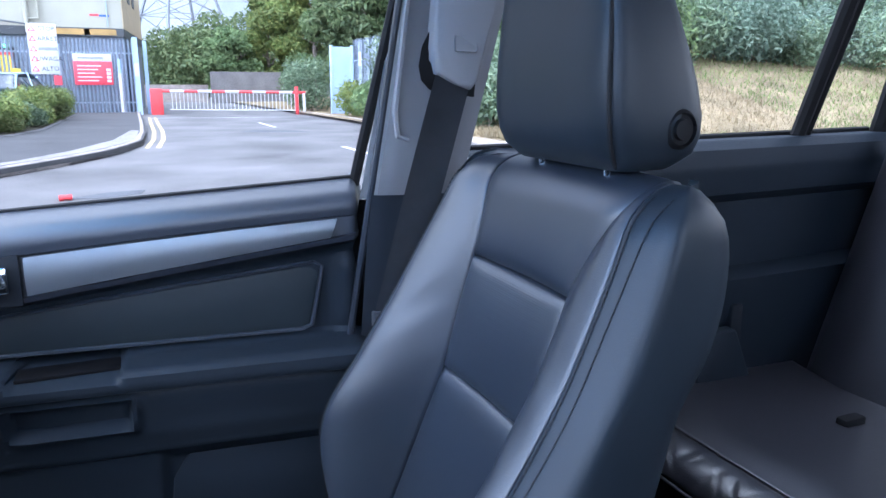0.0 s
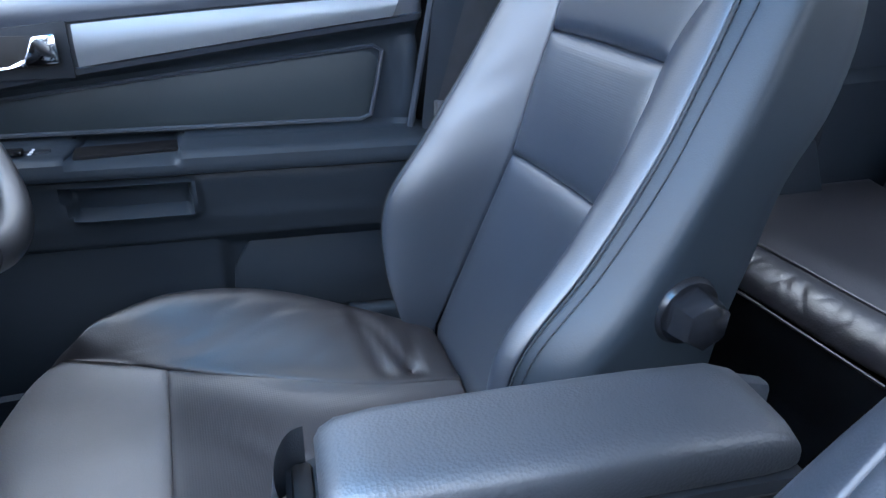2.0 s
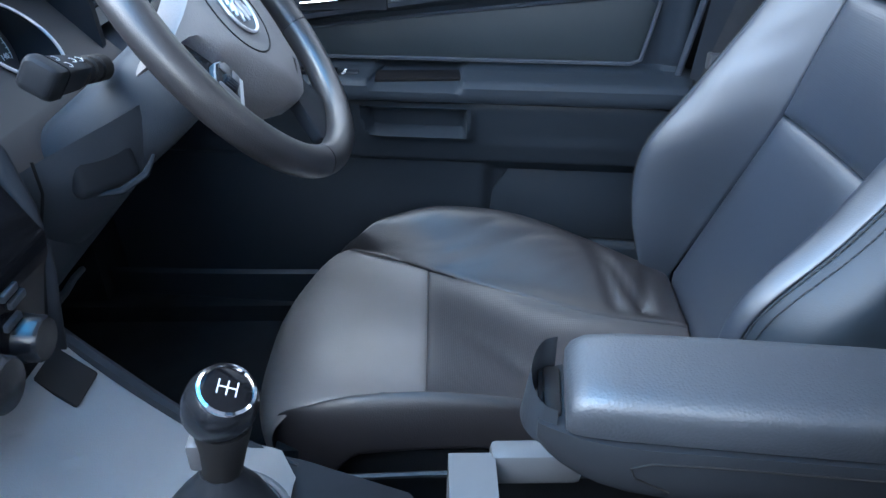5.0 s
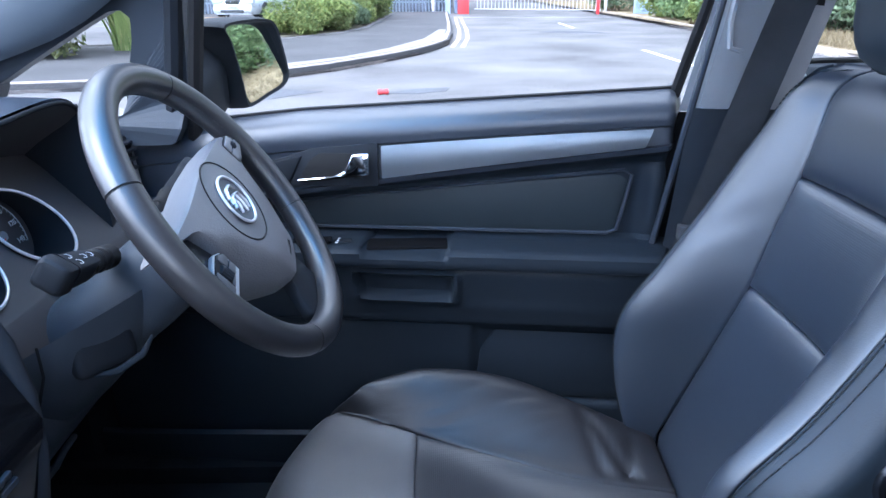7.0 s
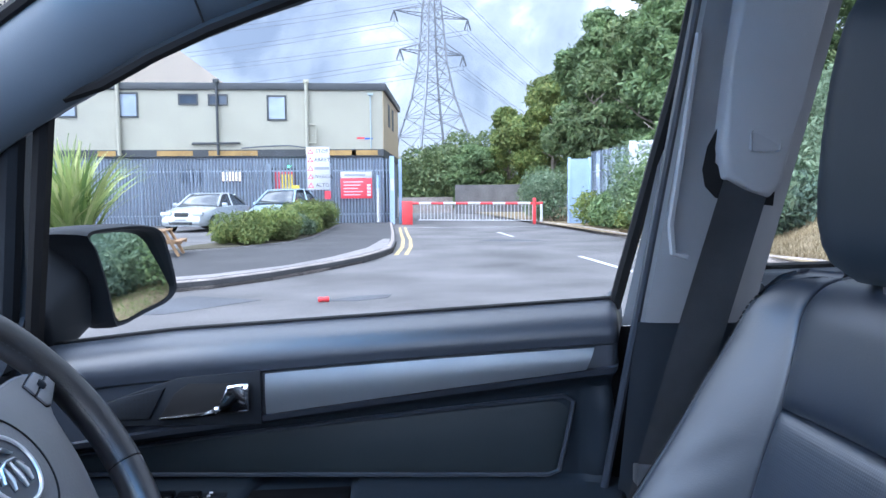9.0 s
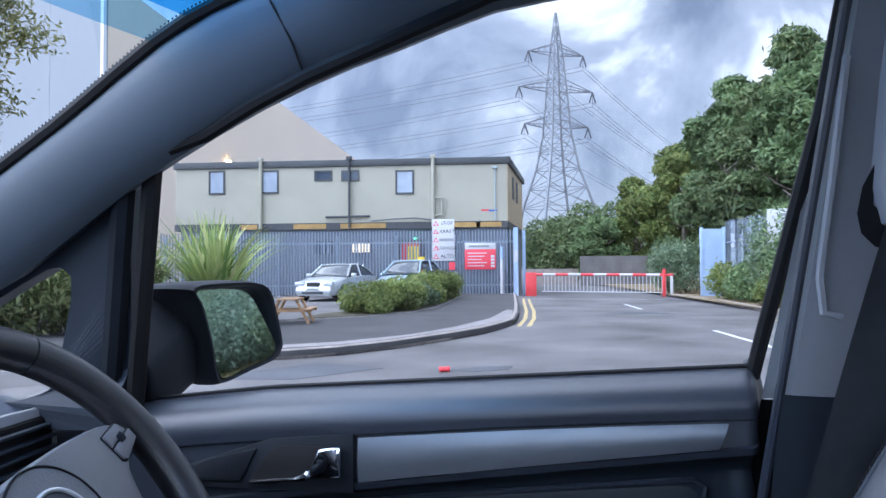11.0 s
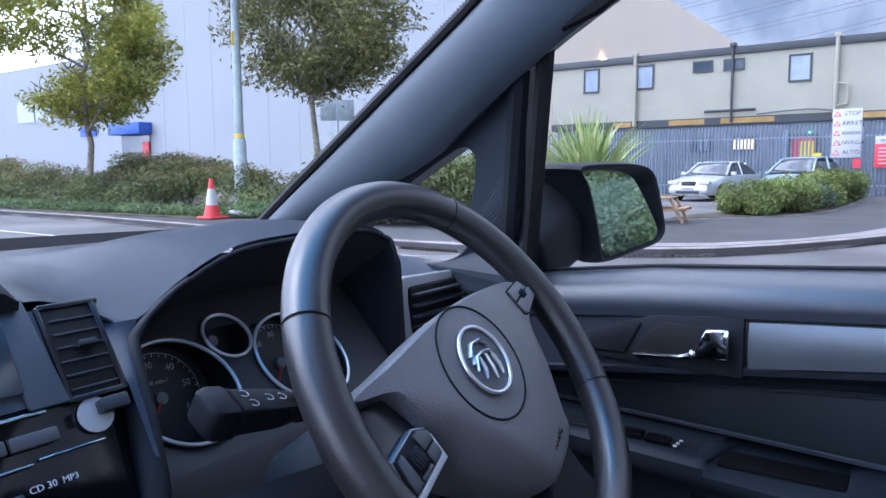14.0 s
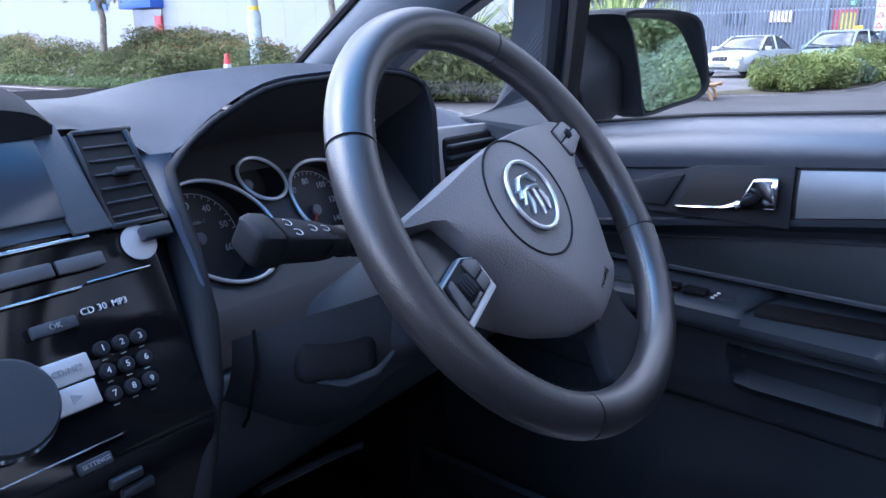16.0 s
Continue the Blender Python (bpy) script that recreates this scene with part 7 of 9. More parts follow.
def body_ring(x):
    """A section of the armrest's box, rounded below and drawn in at its front."""
    k = min(1.0, (x + 0.020) / 0.12)
    z0 = 0.674 + 0.050 * (1 - math.sqrt(max(0.0, 1 - (1 - k) ** 2)))
    w = 0.049 * (1 - 0.4 * (1 - min(1.0, (x + 0.020) / 0.07)) ** 2)
    pts = []
    for q in range(15):
        a = math.pi * q / 14
        c, n_ = math.cos(a), math.sin(a)
        pts.append(AM @ Vector((x, -w * math.copysign(abs(c) ** 0.5, c), 0.732 - (0.732 - z0) * n_ ** 0.55)))
    return pts + [AM @ Vector((x, w * 0.97, 0.738)), AM @ Vector((x, -w * 0.97, 0.738))]


part("box_body", closed_loft([body_ring(x) for x in (-0.0195, -0.016, -0.010, 0.0, 0.012, 0.028, 0.05, 0.075, 0.10, 0.18, 0.26, 0.31)]), M["plastic_dark"], arm)
part("panel_line", tube([AM @ Vector((x, -0.0495, z)) for x, z in ((0.30, 0.7285), (0.10, 0.7285), (0.06, 0.7270), (0.046, 0.7215), (0.050, 0.712), (0.075, 0.700))], 0.0009, 6), M["rubber"], arm)
# a curved lever wrapped round the front of the lid
latch = sheet(lambda u, v: AM @ Vector((-0.006 - 0.026 * math.sqrt(max(0.0, 1 - (2 * u - 1) ** 2)) * (1 - 0.25 * v), lerp(-0.030, 0.037, u), lerp(0.716, 0.752 + 0.014 * u, v))), steps(0, 1, 24), steps(0, 1, 6))
bmesh.ops.solidify(latch, geom=list(latch.faces), thickness=0.004)
part("latch", latch, M["plastic"], arm, "curved black opening lever")
part("latch_plate", moved(box((-0.016, -0.022, 0.715), (-0.002, 0.032, 0.742), 0.004), AM), M["rubber"], arm)
part("pedestal", closed_loft([[(x0, -0.045, z), (x1, -0.055, z), (x1, 0.045, z), (x0, 0.055, z)] for z, x0, x1 in ((0.43, 0.47, 0.62), (0.58, 0.47, 0.60), (0.69, 0.44, 0.60))]), M["plastic_dark"], arm)


# ---- the yard outside: ground, road, pavement ----
from mathutils.geometry import tessellate_polygon


def flat_poly(pts, z0, z1):
    bm = bmesh.new()
    top = [bm.verts.new((x, y, z1)) for x, y in pts]
    for tri in tessellate_polygon([[Vector((x, y, 0)) for x, y in pts]]):
        bm.faces.new([top[i] for i in tri])
    if z1 - z0 > 0.001:
        bot = [bm.verts.new((x, y, z0)) for x, y in pts]
        for i in range(len(pts)):
            j = (i + 1) % len(pts)
            bm.faces.new((bot[i], bot[j], top[j], top[i]))
    return bm


gd = bmesh.new()
bmesh.ops.create_grid(gd, x_segments=60, y_segments=60, size=2500)
setting("ground", gd, M["asphalt"], "worn grey asphalt road and yard", "road")

KERB = [(-60, 9.9), (-24, 9.6), (-16, 9.2), (-12, 8.7), (-8, 8.0), (-5, 8.05), (-3.4, 8.4), (-2.46, 8.86), (-1.9, 9.3), (-1.27, 10.13), (-0.55, 11.47), (-0.05, 12.6), (0.30, 13.8), (0.53, 14.9), (0.66, 17.5), (0.73, 21.3), (0.80, 29.2), (0.82, 31.0)]
INNER = [(-1.35, 31.0), (-1.40, 26.0), (-1.52, 19.5), (-1.9, 17.2), (-2.75, 15.5), (-4.0, 14.4), (-6.5, 13.6), (-9, 13.4), (-12, 13.6), (-60, 13.8)]
setting("pavement", flat_poly(KERB + INNER, 0.0, 0.11), M["asphalt_dark"], "dark tarmac pavement behind the kerb", "pavement")
setting("pale_crossing", flat_poly([(-3.2, 9.3), (-2.1, 10.0), (-1.2, 11.2), (-0.6, 12.7), (0.0, 15.0), (0.35, 18.3), (0.52, 18.2), (0.42, 15.2), (0.12, 13.9), (-0.25, 12.7), (-0.75, 11.6), (-1.45, 10.35), (-2.05, 9.55), (-2.9, 9.0)], 0.10, 0.116), M["slab"], "pale worn strip along the pavement's edge", "pavement")
patch = setting("road_patch", flat_poly([(-3.0, 7.2), (-2.0, 8.55), (-1.1, 8.1), (-1.9, 7.2)], 0.0, 0.004), M["asphalt_patch"], "dark mended patch in the road", "road")
setting("road_patch", flat_poly([(-0.4, 7.9), (0.0, 8.25), (0.4, 8.35), (0.35, 8.05), (0.0, 7.85)], 0.0, 0.004), M["asphalt_patch"], "dark mended patch in the road", "road")
setting("road_patch", flat_poly([(2.9, 18.7), (3.4, 19.3), (4.4, 18.6), (4.6, 18.0), (3.6, 18.2)], 0.0, 0.004), M["asphalt_patch"], "dark mended patch in the road", "road")


def stones_along(name, line, w, h, length, material, label, gap=0.008):
    """Kerb stones laid end to end along a line, each an object on its own."""
    root = tagged(new(name), label, "kerb", "", "structure")
    pts = [Vector((x, y, 0)) for x, y in line]
    meshes = {}
    for a, b in zip(pts, pts[1:]):
        d = b - a
        n = max(1, round(d.length / length))
        L = d.length / n
        key = round(L, 2)
        if key not in meshes:
            bm = prism([(0, -0.02), (w, -0.02), (w, h), (0.062, h), (0.048, h - 0.006), (0.004, h * 0.42), (0, h * 0.36)], key - gap, basis((gap / 2, 0, 0), (0, 1, 0), (0, 0, 1)))
            me = bpy.data.meshes.new("kerb_stone")
            bm.to_mesh(me)
            bm.free()
            me.materials.append(material)
            meshes[key] = me
        for k in range(n):
            if a.x < -26:
                continue
            ob = new("kerb_stone", meshes[key])
            ob.parent = root
            ob.matrix_local = basis(a + d * (k / n), d, (-d.y, d.x, 0))
    return root


stones_along("kerb", KERB, 0.13, 0.125, 0.9, M["concrete"], "weathered concrete kerb stones")
stones_along("edging", INNER[::-1][2:], 0.06, 0.14, 0.9, M["concrete_grey"], "thin concrete edging of the planting bed")
RKERB = [(6.9, 31.0), (7.2, 24.0), (6.95, 19.0), (6.75, 14.0), (6.8, 11.5), (7.3, 9.9), (8.6, 9.0), (11.0, 8.7), (20, 8.6), (40, 8.6)]
stones_along("kerb", RKERB, 0.13, 0.12, 0.9, M["concrete"], "weathered concrete kerb stones")


def ribbon(line, w, z=0.005):
    bm = bmesh.new()
    rows = []
    for i, (x, y) in enumerate(line):
        p, q = Vector(line[max(0, i - 1)]), Vector(line[min(len(line) - 1, i + 1)])
        d = (q - p).normalized()
        rows.append([bm.verts.new((x - d.y * s, y + d.x * s, z)) for s in (-w / 2, w / 2)])
    for a, b in zip(rows, rows[1:]):
        bm.faces.new((a[0], a[1], b[1], b[0]))
    return bm


for off in (0.22, 0.42):
    setting("yellow_line", ribbon([(x + off, y) for x, y in ((0.36, 14.2), (0.56, 16.5), (0.68, 19.5), (0.74, 24), (0.82, 28.0))], 0.09), M["yellow_line"], "worn double yellow line", "road marking")
    setting("yellow_line", ribbon([(6.5 - off * 0.8, 16), (6.45 - off * 0.8, 12.0), (6.9 - off * 0.7, 9.9 - off * 0.5), (8.6, 8.75 - off), (12, 8.4 - off), (24, 8.3 - off)], 0.09), M["yellow_line"], "worn double yellow line", "road marking")
setting("white_line", ribbon([(4.10, 10.2), (4.10, 13.25)], 0.10), M["white_line"], "worn white centre line", "road marking")
setting("white_line", ribbon([(4.12, 20.3), (4.15, 23.2)], 0.10), M["white_line"], "worn white centre line", "road marking")
setting("white_line", ribbon([(1.1, 27.6), (6.7, 26.9)], 0.12), M["white_line"], "worn white stop line", "road marking")
setting("white_line", ribbon([(-30, 7.1), (-12, 6.6), (-5, 6.9)], 0.10), M["white_line"], "worn white edge line", "road marking")

litter = thing("drink_can", "crushed red can lying on the road", "litter", (-0.365, 7.835, 0.0))
can = turned([(0.026, -0.062), (0.031, -0.056), (0.030, -0.02), (0.024, 0.0), (0.030, 0.022), (0.031, 0.054), (0.026, 0.060)], 16, pose(-0.365, 7.835, 0.030, 0, 90, 12))
part("can_body", can, M["red"], litter)
part("can_end", turned([(0.024, 0.0), (0.022, 0.002)], 16, pose(-0.305, 7.848, 0.030, 0, 90, 12)), M["sign_white"], litter)

# ---- leaves ----
rng = np.random.default_rng(7)


def leaf_cloud(name, blobs, n, size, material, parent=None, label="", lens=1.6, up=0.0, shell=0.55, lo=None):
    """Many small leaves, thrown into blobs (x, y, z, rx, ry, rz), denser towards their skins."""
    vol = np.array([b[3] * b[4] * b[5] for b in blobs]) ** 0.72
    pick = rng.choice(len(blobs), n, p=vol / vol.sum())
    B = np.array(blobs)[pick]
    d = rng.normal(size=(n, 3))
    d /= np.linalg.norm(d, axis=1)[:, None]
    r = shell + (1 - shell) * rng.random(n) ** 0.6
    r *= 1 + 0.16 * rng.normal(size=n) * (rng.random(n) < 0.35)
    c = B[:, :3] + d * B[:, 3:] * r[:, None]
    if lo is not None:
        c[:, 2] = np.maximum(c[:, 2], lo + 0.03 + 0.1 * rng.random(n))
    nrm = d * 0.7 + rng.normal(size=(n, 3)) * 0.75 + np.array([0, 0, 0.35])
    nrm /= np.linalg.norm(nrm, axis=1)[:, None]
    t = np.cross(nrm, rng.normal(size=(n, 3)) + np.array([0, 0, up]))
    t /= np.linalg.norm(t, axis=1)[:, None]
    b = np.cross(nrm, t)
    s = size * (0.6 + 0.8 * rng.random(n))[:, None]
    v = np.stack([c - t * s * lens, c + b * s * 0.5 + nrm * s * 0.12, c + t * s * lens, c - b * s * 0.5 + nrm * s * 0.12], 1).reshape(-1, 3)
    me = bpy.data.meshes.new(name)
    me.vertices.add(4 * n)
    me.vertices.foreach_set("co", v.astype(np.float32).ravel())
    me.loops.add(4 * n)
    me.loops.foreach_set("vertex_index", np.arange(4 * n, dtype=np.int32))
    me.polygons.add(n)
    me.polygons.foreach_set("loop_start", np.arange(0, 4 * n, 4, dtype=np.int32))
    me.update(calc_edges=True)
    me.materials.append(material)
    ob = new(name, me)
    if parent is not None:
        ob.parent = parent
        ob.matrix_parent_inverse = Matrix.Translation(parent.location).inverted()
    if label:
        ob["label"] = label
    return ob


def limb(a, b, r0, r1, wob, n=6):
    a, b = Vector(a), Vector(b)
    pts = [a.lerp(b, t) + Vector((rnd.uniform(-wob, wob), rnd.uniform(-wob, wob), rnd.uniform(-wob, wob) * 0.5)) * math.sin(math.pi * t) for t in steps(0, 1, n)]
    return tube(pts, [lerp(r0, r1, t) for t in steps(0, 1, n)], 8)


rnd = random.Random(11)


def tree(at, height, crown_lo, spread, material, n, leaf, label, trunk=0.14, group="", blobs_n=26, limbs_n=9, squash=1.0, small=1.0, shell=0.55):
    x, y = at
    t = thing("tree", label, "tree", (x, y, 0), group)
    top = Vector((x + rnd.uniform(-0.2, 0.2), y + rnd.uniform(-0.2, 0.2), height * 0.9))
    wood = [limb((x, y, -0.05), top, trunk, trunk * 0.18, 0.12, 12)]
    blobs = []
    for k in range(limbs_n):
        z0 = lerp(crown_lo * 0.95, height * 0.7, k / limbs_n)
        a = k * 2.4 + rnd.uniform(-0.4, 0.4)
        h = (z0 - crown_lo) / max(0.1, height - crown_lo)
        reach = spread * (0.42 + 0.4 * math.sin(math.pi * min(1, 0.25 + h))) * rnd.uniform(0.75, 1.0)
        root = Vector((x, y, 0)).lerp(top, z0 / top.z)
        tip = root + Vector((math.cos(a) * reach, math.sin(a) * reach * squash, reach * rnd.uniform(0.35, 0.75)))
        wood.append(limb(root, tip, trunk * 0.38, trunk * 0.08, 0.18))
        for j in range(2):
            sub = root.lerp(tip, rnd.uniform(0.4, 0.8))
            wood.append(limb(sub, sub + Vector((rnd.uniform(-1, 1), rnd.uniform(-1, 1), rnd.uniform(0.3, 0.9))) * reach * 0.4, trunk * 0.16, trunk * 0.05, 0.1, 4))
    part("trunk", merged(*wood), M["bark"], t)
    zc = (crown_lo + height) / 2
    for k in range(blobs_n):
        a, e = rnd.uniform(0, 2 * math.pi), rnd.uniform(-1, 1)
        q = math.sqrt(max(0, 1 - e * e)) * rnd.uniform(0.45, 1.0)
        w = spread * (0.92 if e < 0.2 else 0.92 - 0.45 * e)
        r = spread * rnd.uniform(0.24, 0.40) * small
        blobs.append((x + math.cos(a) * q * w, y + math.sin(a) * q * w * squash, zc + e * (height - crown_lo) * 0.44, r, r * 0.95, r * rnd.uniform(0.6, 0.85)))
    cr = leaf_cloud("crown", blobs, n, leaf, material, t, shell=shell)
    cr["kind"] = "stuff"
    return t


def shrub(at, w, d, h, material, n, leaf, label, group="", base=0.0, blobs_n=14):
    x, y = at
    s = thing("shrub", label, "shrub", (x, y, base), group)
    blobs = []
    for k in range(blobs_n):
        r = rnd.uniform(0.26, 0.42) * min(w, d, h * 1.3)
        blobs.append((x + rnd.uniform(-0.5, 0.5) * (w - r), y + rnd.uniform(-0.5, 0.5) * (d - r), base + rnd.uniform(0.25, 0.8) * h, r, r, min(r, 0.5 * h) * 0.9))
    f = leaf_cloud("foliage", blobs, n, leaf, material, s, lo=base)
    f["kind"] = "stuff"
    core = bmesh.new()
    for k in range(5):
        core = merged(core, limb((x + rnd.uniform(-0.2, 0.2) * w, y, base - 0.02), (x + rnd.uniform(-0.4, 0.4) * w, y + rnd.uniform(-0.4, 0.4) * d, base + 0.6 * h), 0.02, 0.008, 0.1, 4))
    part("stems", core, M["bark"], s)
    return s


# shrubs in the bed by the pavement
setting("planting_bed", flat_poly([(-1.55, 30.6), (-1.62, 26), (-1.75, 19.6), (-2.1, 17.6), (-2.95, 15.8), (-4.1, 14.8), (-4.0, 16.5), (-3.3, 18.5), (-2.9, 22), (-2.8, 28), (-2.8, 30.6)], 0.0, 0.13), M["soil"], "dark soil in the planting bed", "planting bed")
for (x, y, w, h), mt in zip(((-2.95, 16.9, 1.25, 0.60), (-2.5, 18.3, 1.3, 0.62), (-2.3, 20.0, 1.3, 0.68), (-2.15, 22.0, 1.3, 0.76), (-2.05, 24.2, 1.3, 0.84), (-2.0, 26.4, 1.2, 0.86)), ("leaf_olive", "leaf_hedge", "leaf_grey", "leaf_olive", "leaf_hedge", "leaf_olive")):
    bush = shrub((x, y), w, w * 1.1, h, M[mt], 8500, 0.032, "low loose shrub with straggling shoots in the pavement bed", "bed shrubs", 0.12)
    shoots = [(x + rnd.uniform(-0.45, 0.45) * w, y + rnd.uniform(-0.45, 0.45) * w, 0.12 + h * rnd.uniform(0.55, 1.0), 0.24, 0.24, 0.20) for _ in range(16)]
    f = leaf_cloud("shoots", shoots, 1300, 0.030, M["leaf_olive"], bush, "straggling shoots", lens=3.6, shell=0.75, lo=0.12)
    f["kind"] = "stuff"


# sword-leaved clump
def sword_clump(at, n, h, label, seed):
    r = random.Random(seed)
    p = thing("sword_plant", label, "plant", (*at, 0.0))
    bm = bmesh.new()
    for k in range(n):
        a = r.uniform(0, 2 * math.pi)
        lean = r.uniform(0.05, 0.75)
        L = h * r.uniform(0.6, 1.1)
        w = r.uniform(0.026, 0.050)
        o = Vector((at[0] + r.uniform(-0.25, 0.25), at[1] + r.uniform(-0.25, 0.25), 0.05))
        d = Vector((math.cos(a), math.sin(a), 0))
        s = Vector((-d.y, d.x, 0))
        rows = []
        for t in steps(0, 1, 6):
            c = o + d * (lean * L * t ** 1.7) + Vector((0, 0, L * (t - 0.35 * lean * t ** 3)))
            ww = w * (1 - t ** 3) + 0.002
            rows.append((bm.verts.new(c - s * ww), bm.verts.new(c + d * 0.008), bm.verts.new(c + s * ww)))
        for q, q2 in zip(rows, rows[1:]):
            bm.faces.new((q[0], q[1], q2[1], q2[0]))
            bm.faces.new((q[1], q[2], q2[2], q2[1]))
    b = part("blades", bm, M["leaf_sword"], p)
    b["kind"] = "stuff"


sword_clump((-5.15, 12.9), 280, 2.2, "tall clump of striped sword-like leaves", 3)
sword_clump((-6.6, 12.6), 220, 2.0, "tall clump of striped sword-like leaves", 4)
sword_clump((-7.9, 11.6), 260, 2.2, "tall clump of striped sword-like leaves", 5)
sword_clump((-9.2, 11.2), 240, 2.1, "tall clump of striped sword-like leaves", 6)
for k, (x, y) in enumerate(((-6.2, 11.6), (-7.4, 11.0), (-8.6, 10.7), (-10.0, 11.5))):
    shrub((x, y), 1.7, 1.4, 1.35, M["leaf_hedge"], 4600, 0.05, "low green shrub by the pavement", "verge shrubs", 0.10)

# hedge on the verge
setting("verge", flat_poly([(-70, 10.5), (-24, 10.2), (-16, 9.8), (-13.2, 9.9), (-11.2, 11.6), (-11, 13.2), (-13, 16), (-30, 20), (-70, 22)], 0.0, 0.14), M["soil"], "planted verge under the hedge", "verge")
hb = []
for k in range(150):
    t = rnd.random()
    x = -11.6 - 34 * t ** 1.3
    depth = rnd.random()
    y = lerp(10.6, 10.9, t) + depth * 4.0 + max(0, (x + 13.5)) * 0.8
    h = lerp(0.40, 1.45, min(1, depth * 1.5)) * (0.8 if x > -13 else 1)
    hb.append((x, y, 0.1 + h * rnd.uniform(0.45, 0.95), 0.75, 0.6, 0.38))
hedge = thing("hedge", "broad clipped hedge, browned along its top", "hedge", (-20, 12, 0.0))
f = leaf_cloud("foliage", hb, 100000, 0.036, M["leaf_hedge"], hedge, lo=0.12)
f["kind"] = "stuff"
f = leaf_cloud("dry_tips", [(b[0], b[1] + 0.2, b[2] + 0.22, b[3], b[4], 0.22) for b in hb if b[2] > 0.75], 14000, 0.034, M["leaf_brown"], hedge, "browned tips")
f["kind"] = "stuff"
f = leaf_cloud("ground_cover", [(-12.6 - 0.9 * k + rnd.uniform(-0.3, 0.3), 10.35 + 0.1 * rnd.random() + max(0, 1 - k) * 0.5, 0.2, 0.6, 0.35, 0.22) for k in range(14)] + [(-11.9, 11.4, 0.22, 0.8, 0.6, 0.28), (-12.4, 10.9, 0.2, 0.6, 0.5, 0.3)], 15000, 0.035, M["leaf_green"], hedge, "bright green ground cover", lo=0.12)
f["kind"] = "stuff"

# trees by the warehouse
tree((-13.9, 14.6), 9.8, 3.3, 3.7, M["leaf_ash"], 40000, 0.055, "slim tree with dusky green leaves and open limbs", 0.105, "yard trees", 95, 16, small=0.72, shell=0.0)
tree((-21.5, 12.3), 9.2, 2.4, 2.9, M["leaf_yellow"], 40000, 0.056, "young tree turning yellow-green", 0.12, "yard trees", 140, 14, small=0.74, shell=0.0)


# ---- traffic cone, lamp column, road sign ----
cone = thing("traffic_cone", "red and white traffic cone on the verge", "traffic cone", (-12.75, 10.05, 0.12))
part("cone_base", box((-13.0, 9.8, 0.12), (-12.5, 10.3, 0.17), 0.02), M["red"], cone)
for r0, r1, z0, z1, mt, nm in ((0.19, 0.135, 0.17, 0.42, "red", "lower_band"), (0.135, 0.075, 0.42, 0.78, "sign_white", "white_sleeve"), (0.075, 0.035, 0.78, 1.0, "red", "tip")):
    part(nm, turned([(r0, z0), (r1, z1)], 20, Matrix.Translation((-12.75, 10.05, 0))), M[mt], cone)
bag = thing("white_scrap", "pale scrap lying beside the cone", "litter", (-12.45, 10.5, 0.15))
part("scrap", moved(box((-0.25, -0.12, 0), (0.25, 0.12, 0.09), 0.04), pose(-12.4, 10.55, 0.18, 0, 8, 35)), M["sign_white"], bag)

lamp = thing("street_lamp", "tall grey street lamp column with a yellow band", "street lamp", (-14.55, 12.4, 0.1))
LX, LY = -14.55, 12.4
part("base_section", tube([(LX, LY, 0.05), (LX, LY, 1.95), (LX, LY, 2.0)], [0.17, 0.17, 0.13], 18), M["post_grey"], lamp)
part("column", tube([(LX, LY, 1.98), (LX, LY, 5.5), (LX, LY, 10.5)], [0.12, 0.10, 0.07], 16), M["post_grey"], lamp)
part("yellow_band", tube([(LX, LY, 2.02), (LX, LY, 2.12)], 0.135, 18), M["sign_yellow"], lamp)
part("door_plate", box((LX + 0.118, LY - 0.05, 0.5), (LX + 0.130, LY + 0.05, 1.1), 0.004), M["post_grey"], lamp)
part("head_arm", tube([(LX, LY, 10.4), (LX + 0.4, LY - 0.4, 10.6)], 0.04, 10), M["post_grey"], lamp)
part("lantern", box((LX + 0.3, LY - 0.7, 10.5), (LX + 0.75, LY - 0.35, 10.68), 0.05), M["post_grey"], lamp)
hyd = part("hydrant_plate", box((LX + 0.02, LY - 0.16, 4.35), (LX + 0.04, LY + 0.12, 4.70), 0.004), M["sign_yellow"], lamp, "small yellow plate with an H")
letters("plate_mark", "H", 0.26, M["rubber"], hyd, basis((LX + 0.045, LY - 0.02, 4.52), (0.0, 1.0, 0), (0, 0, 1)))

rs = thing("road_sign", "small grey-backed road sign on a post", "sign", (-17.7, 19.6, 0))
part("post", tube([(-17.7, 19.6, 0), (-17.7, 19.6, 3.7)], 0.04, 10), M["galv"], rs)
for k in (-1, 1):
    part("sign_back", moved(box((-0.30, -0.01, 3.0), (0.30, 0.01, 3.75), 0.01), pose(-17.7 + 0.26 * k, 19.6 + 0.18 * k, 0, 0, 0, 40)), M["post_grey"], rs)

# ---- site cabins ----
FY = 33.5
cab = thing("site_cabins", "two-storey cream site cabins with a dark fascia", "building", (-7.5, FY + 4, 0))
SK = 0.107  # the end wall runs back at a slant


def slab_of(x0, x1, y0, y1, z0, z1, bevel=0.0):
    return prism([(x0, y0), (x1 + SK * (y0 - FY), y0), (x1 + SK * (y1 - FY), y1), (x0, y1)], z1 - z0, Matrix.Translation((0, 0, z0)), bevel)


part("upper_wall", slab_of(-15.7, 0.46, FY, FY + 8.4, 3.45, 6.15), M["cream"], cab)
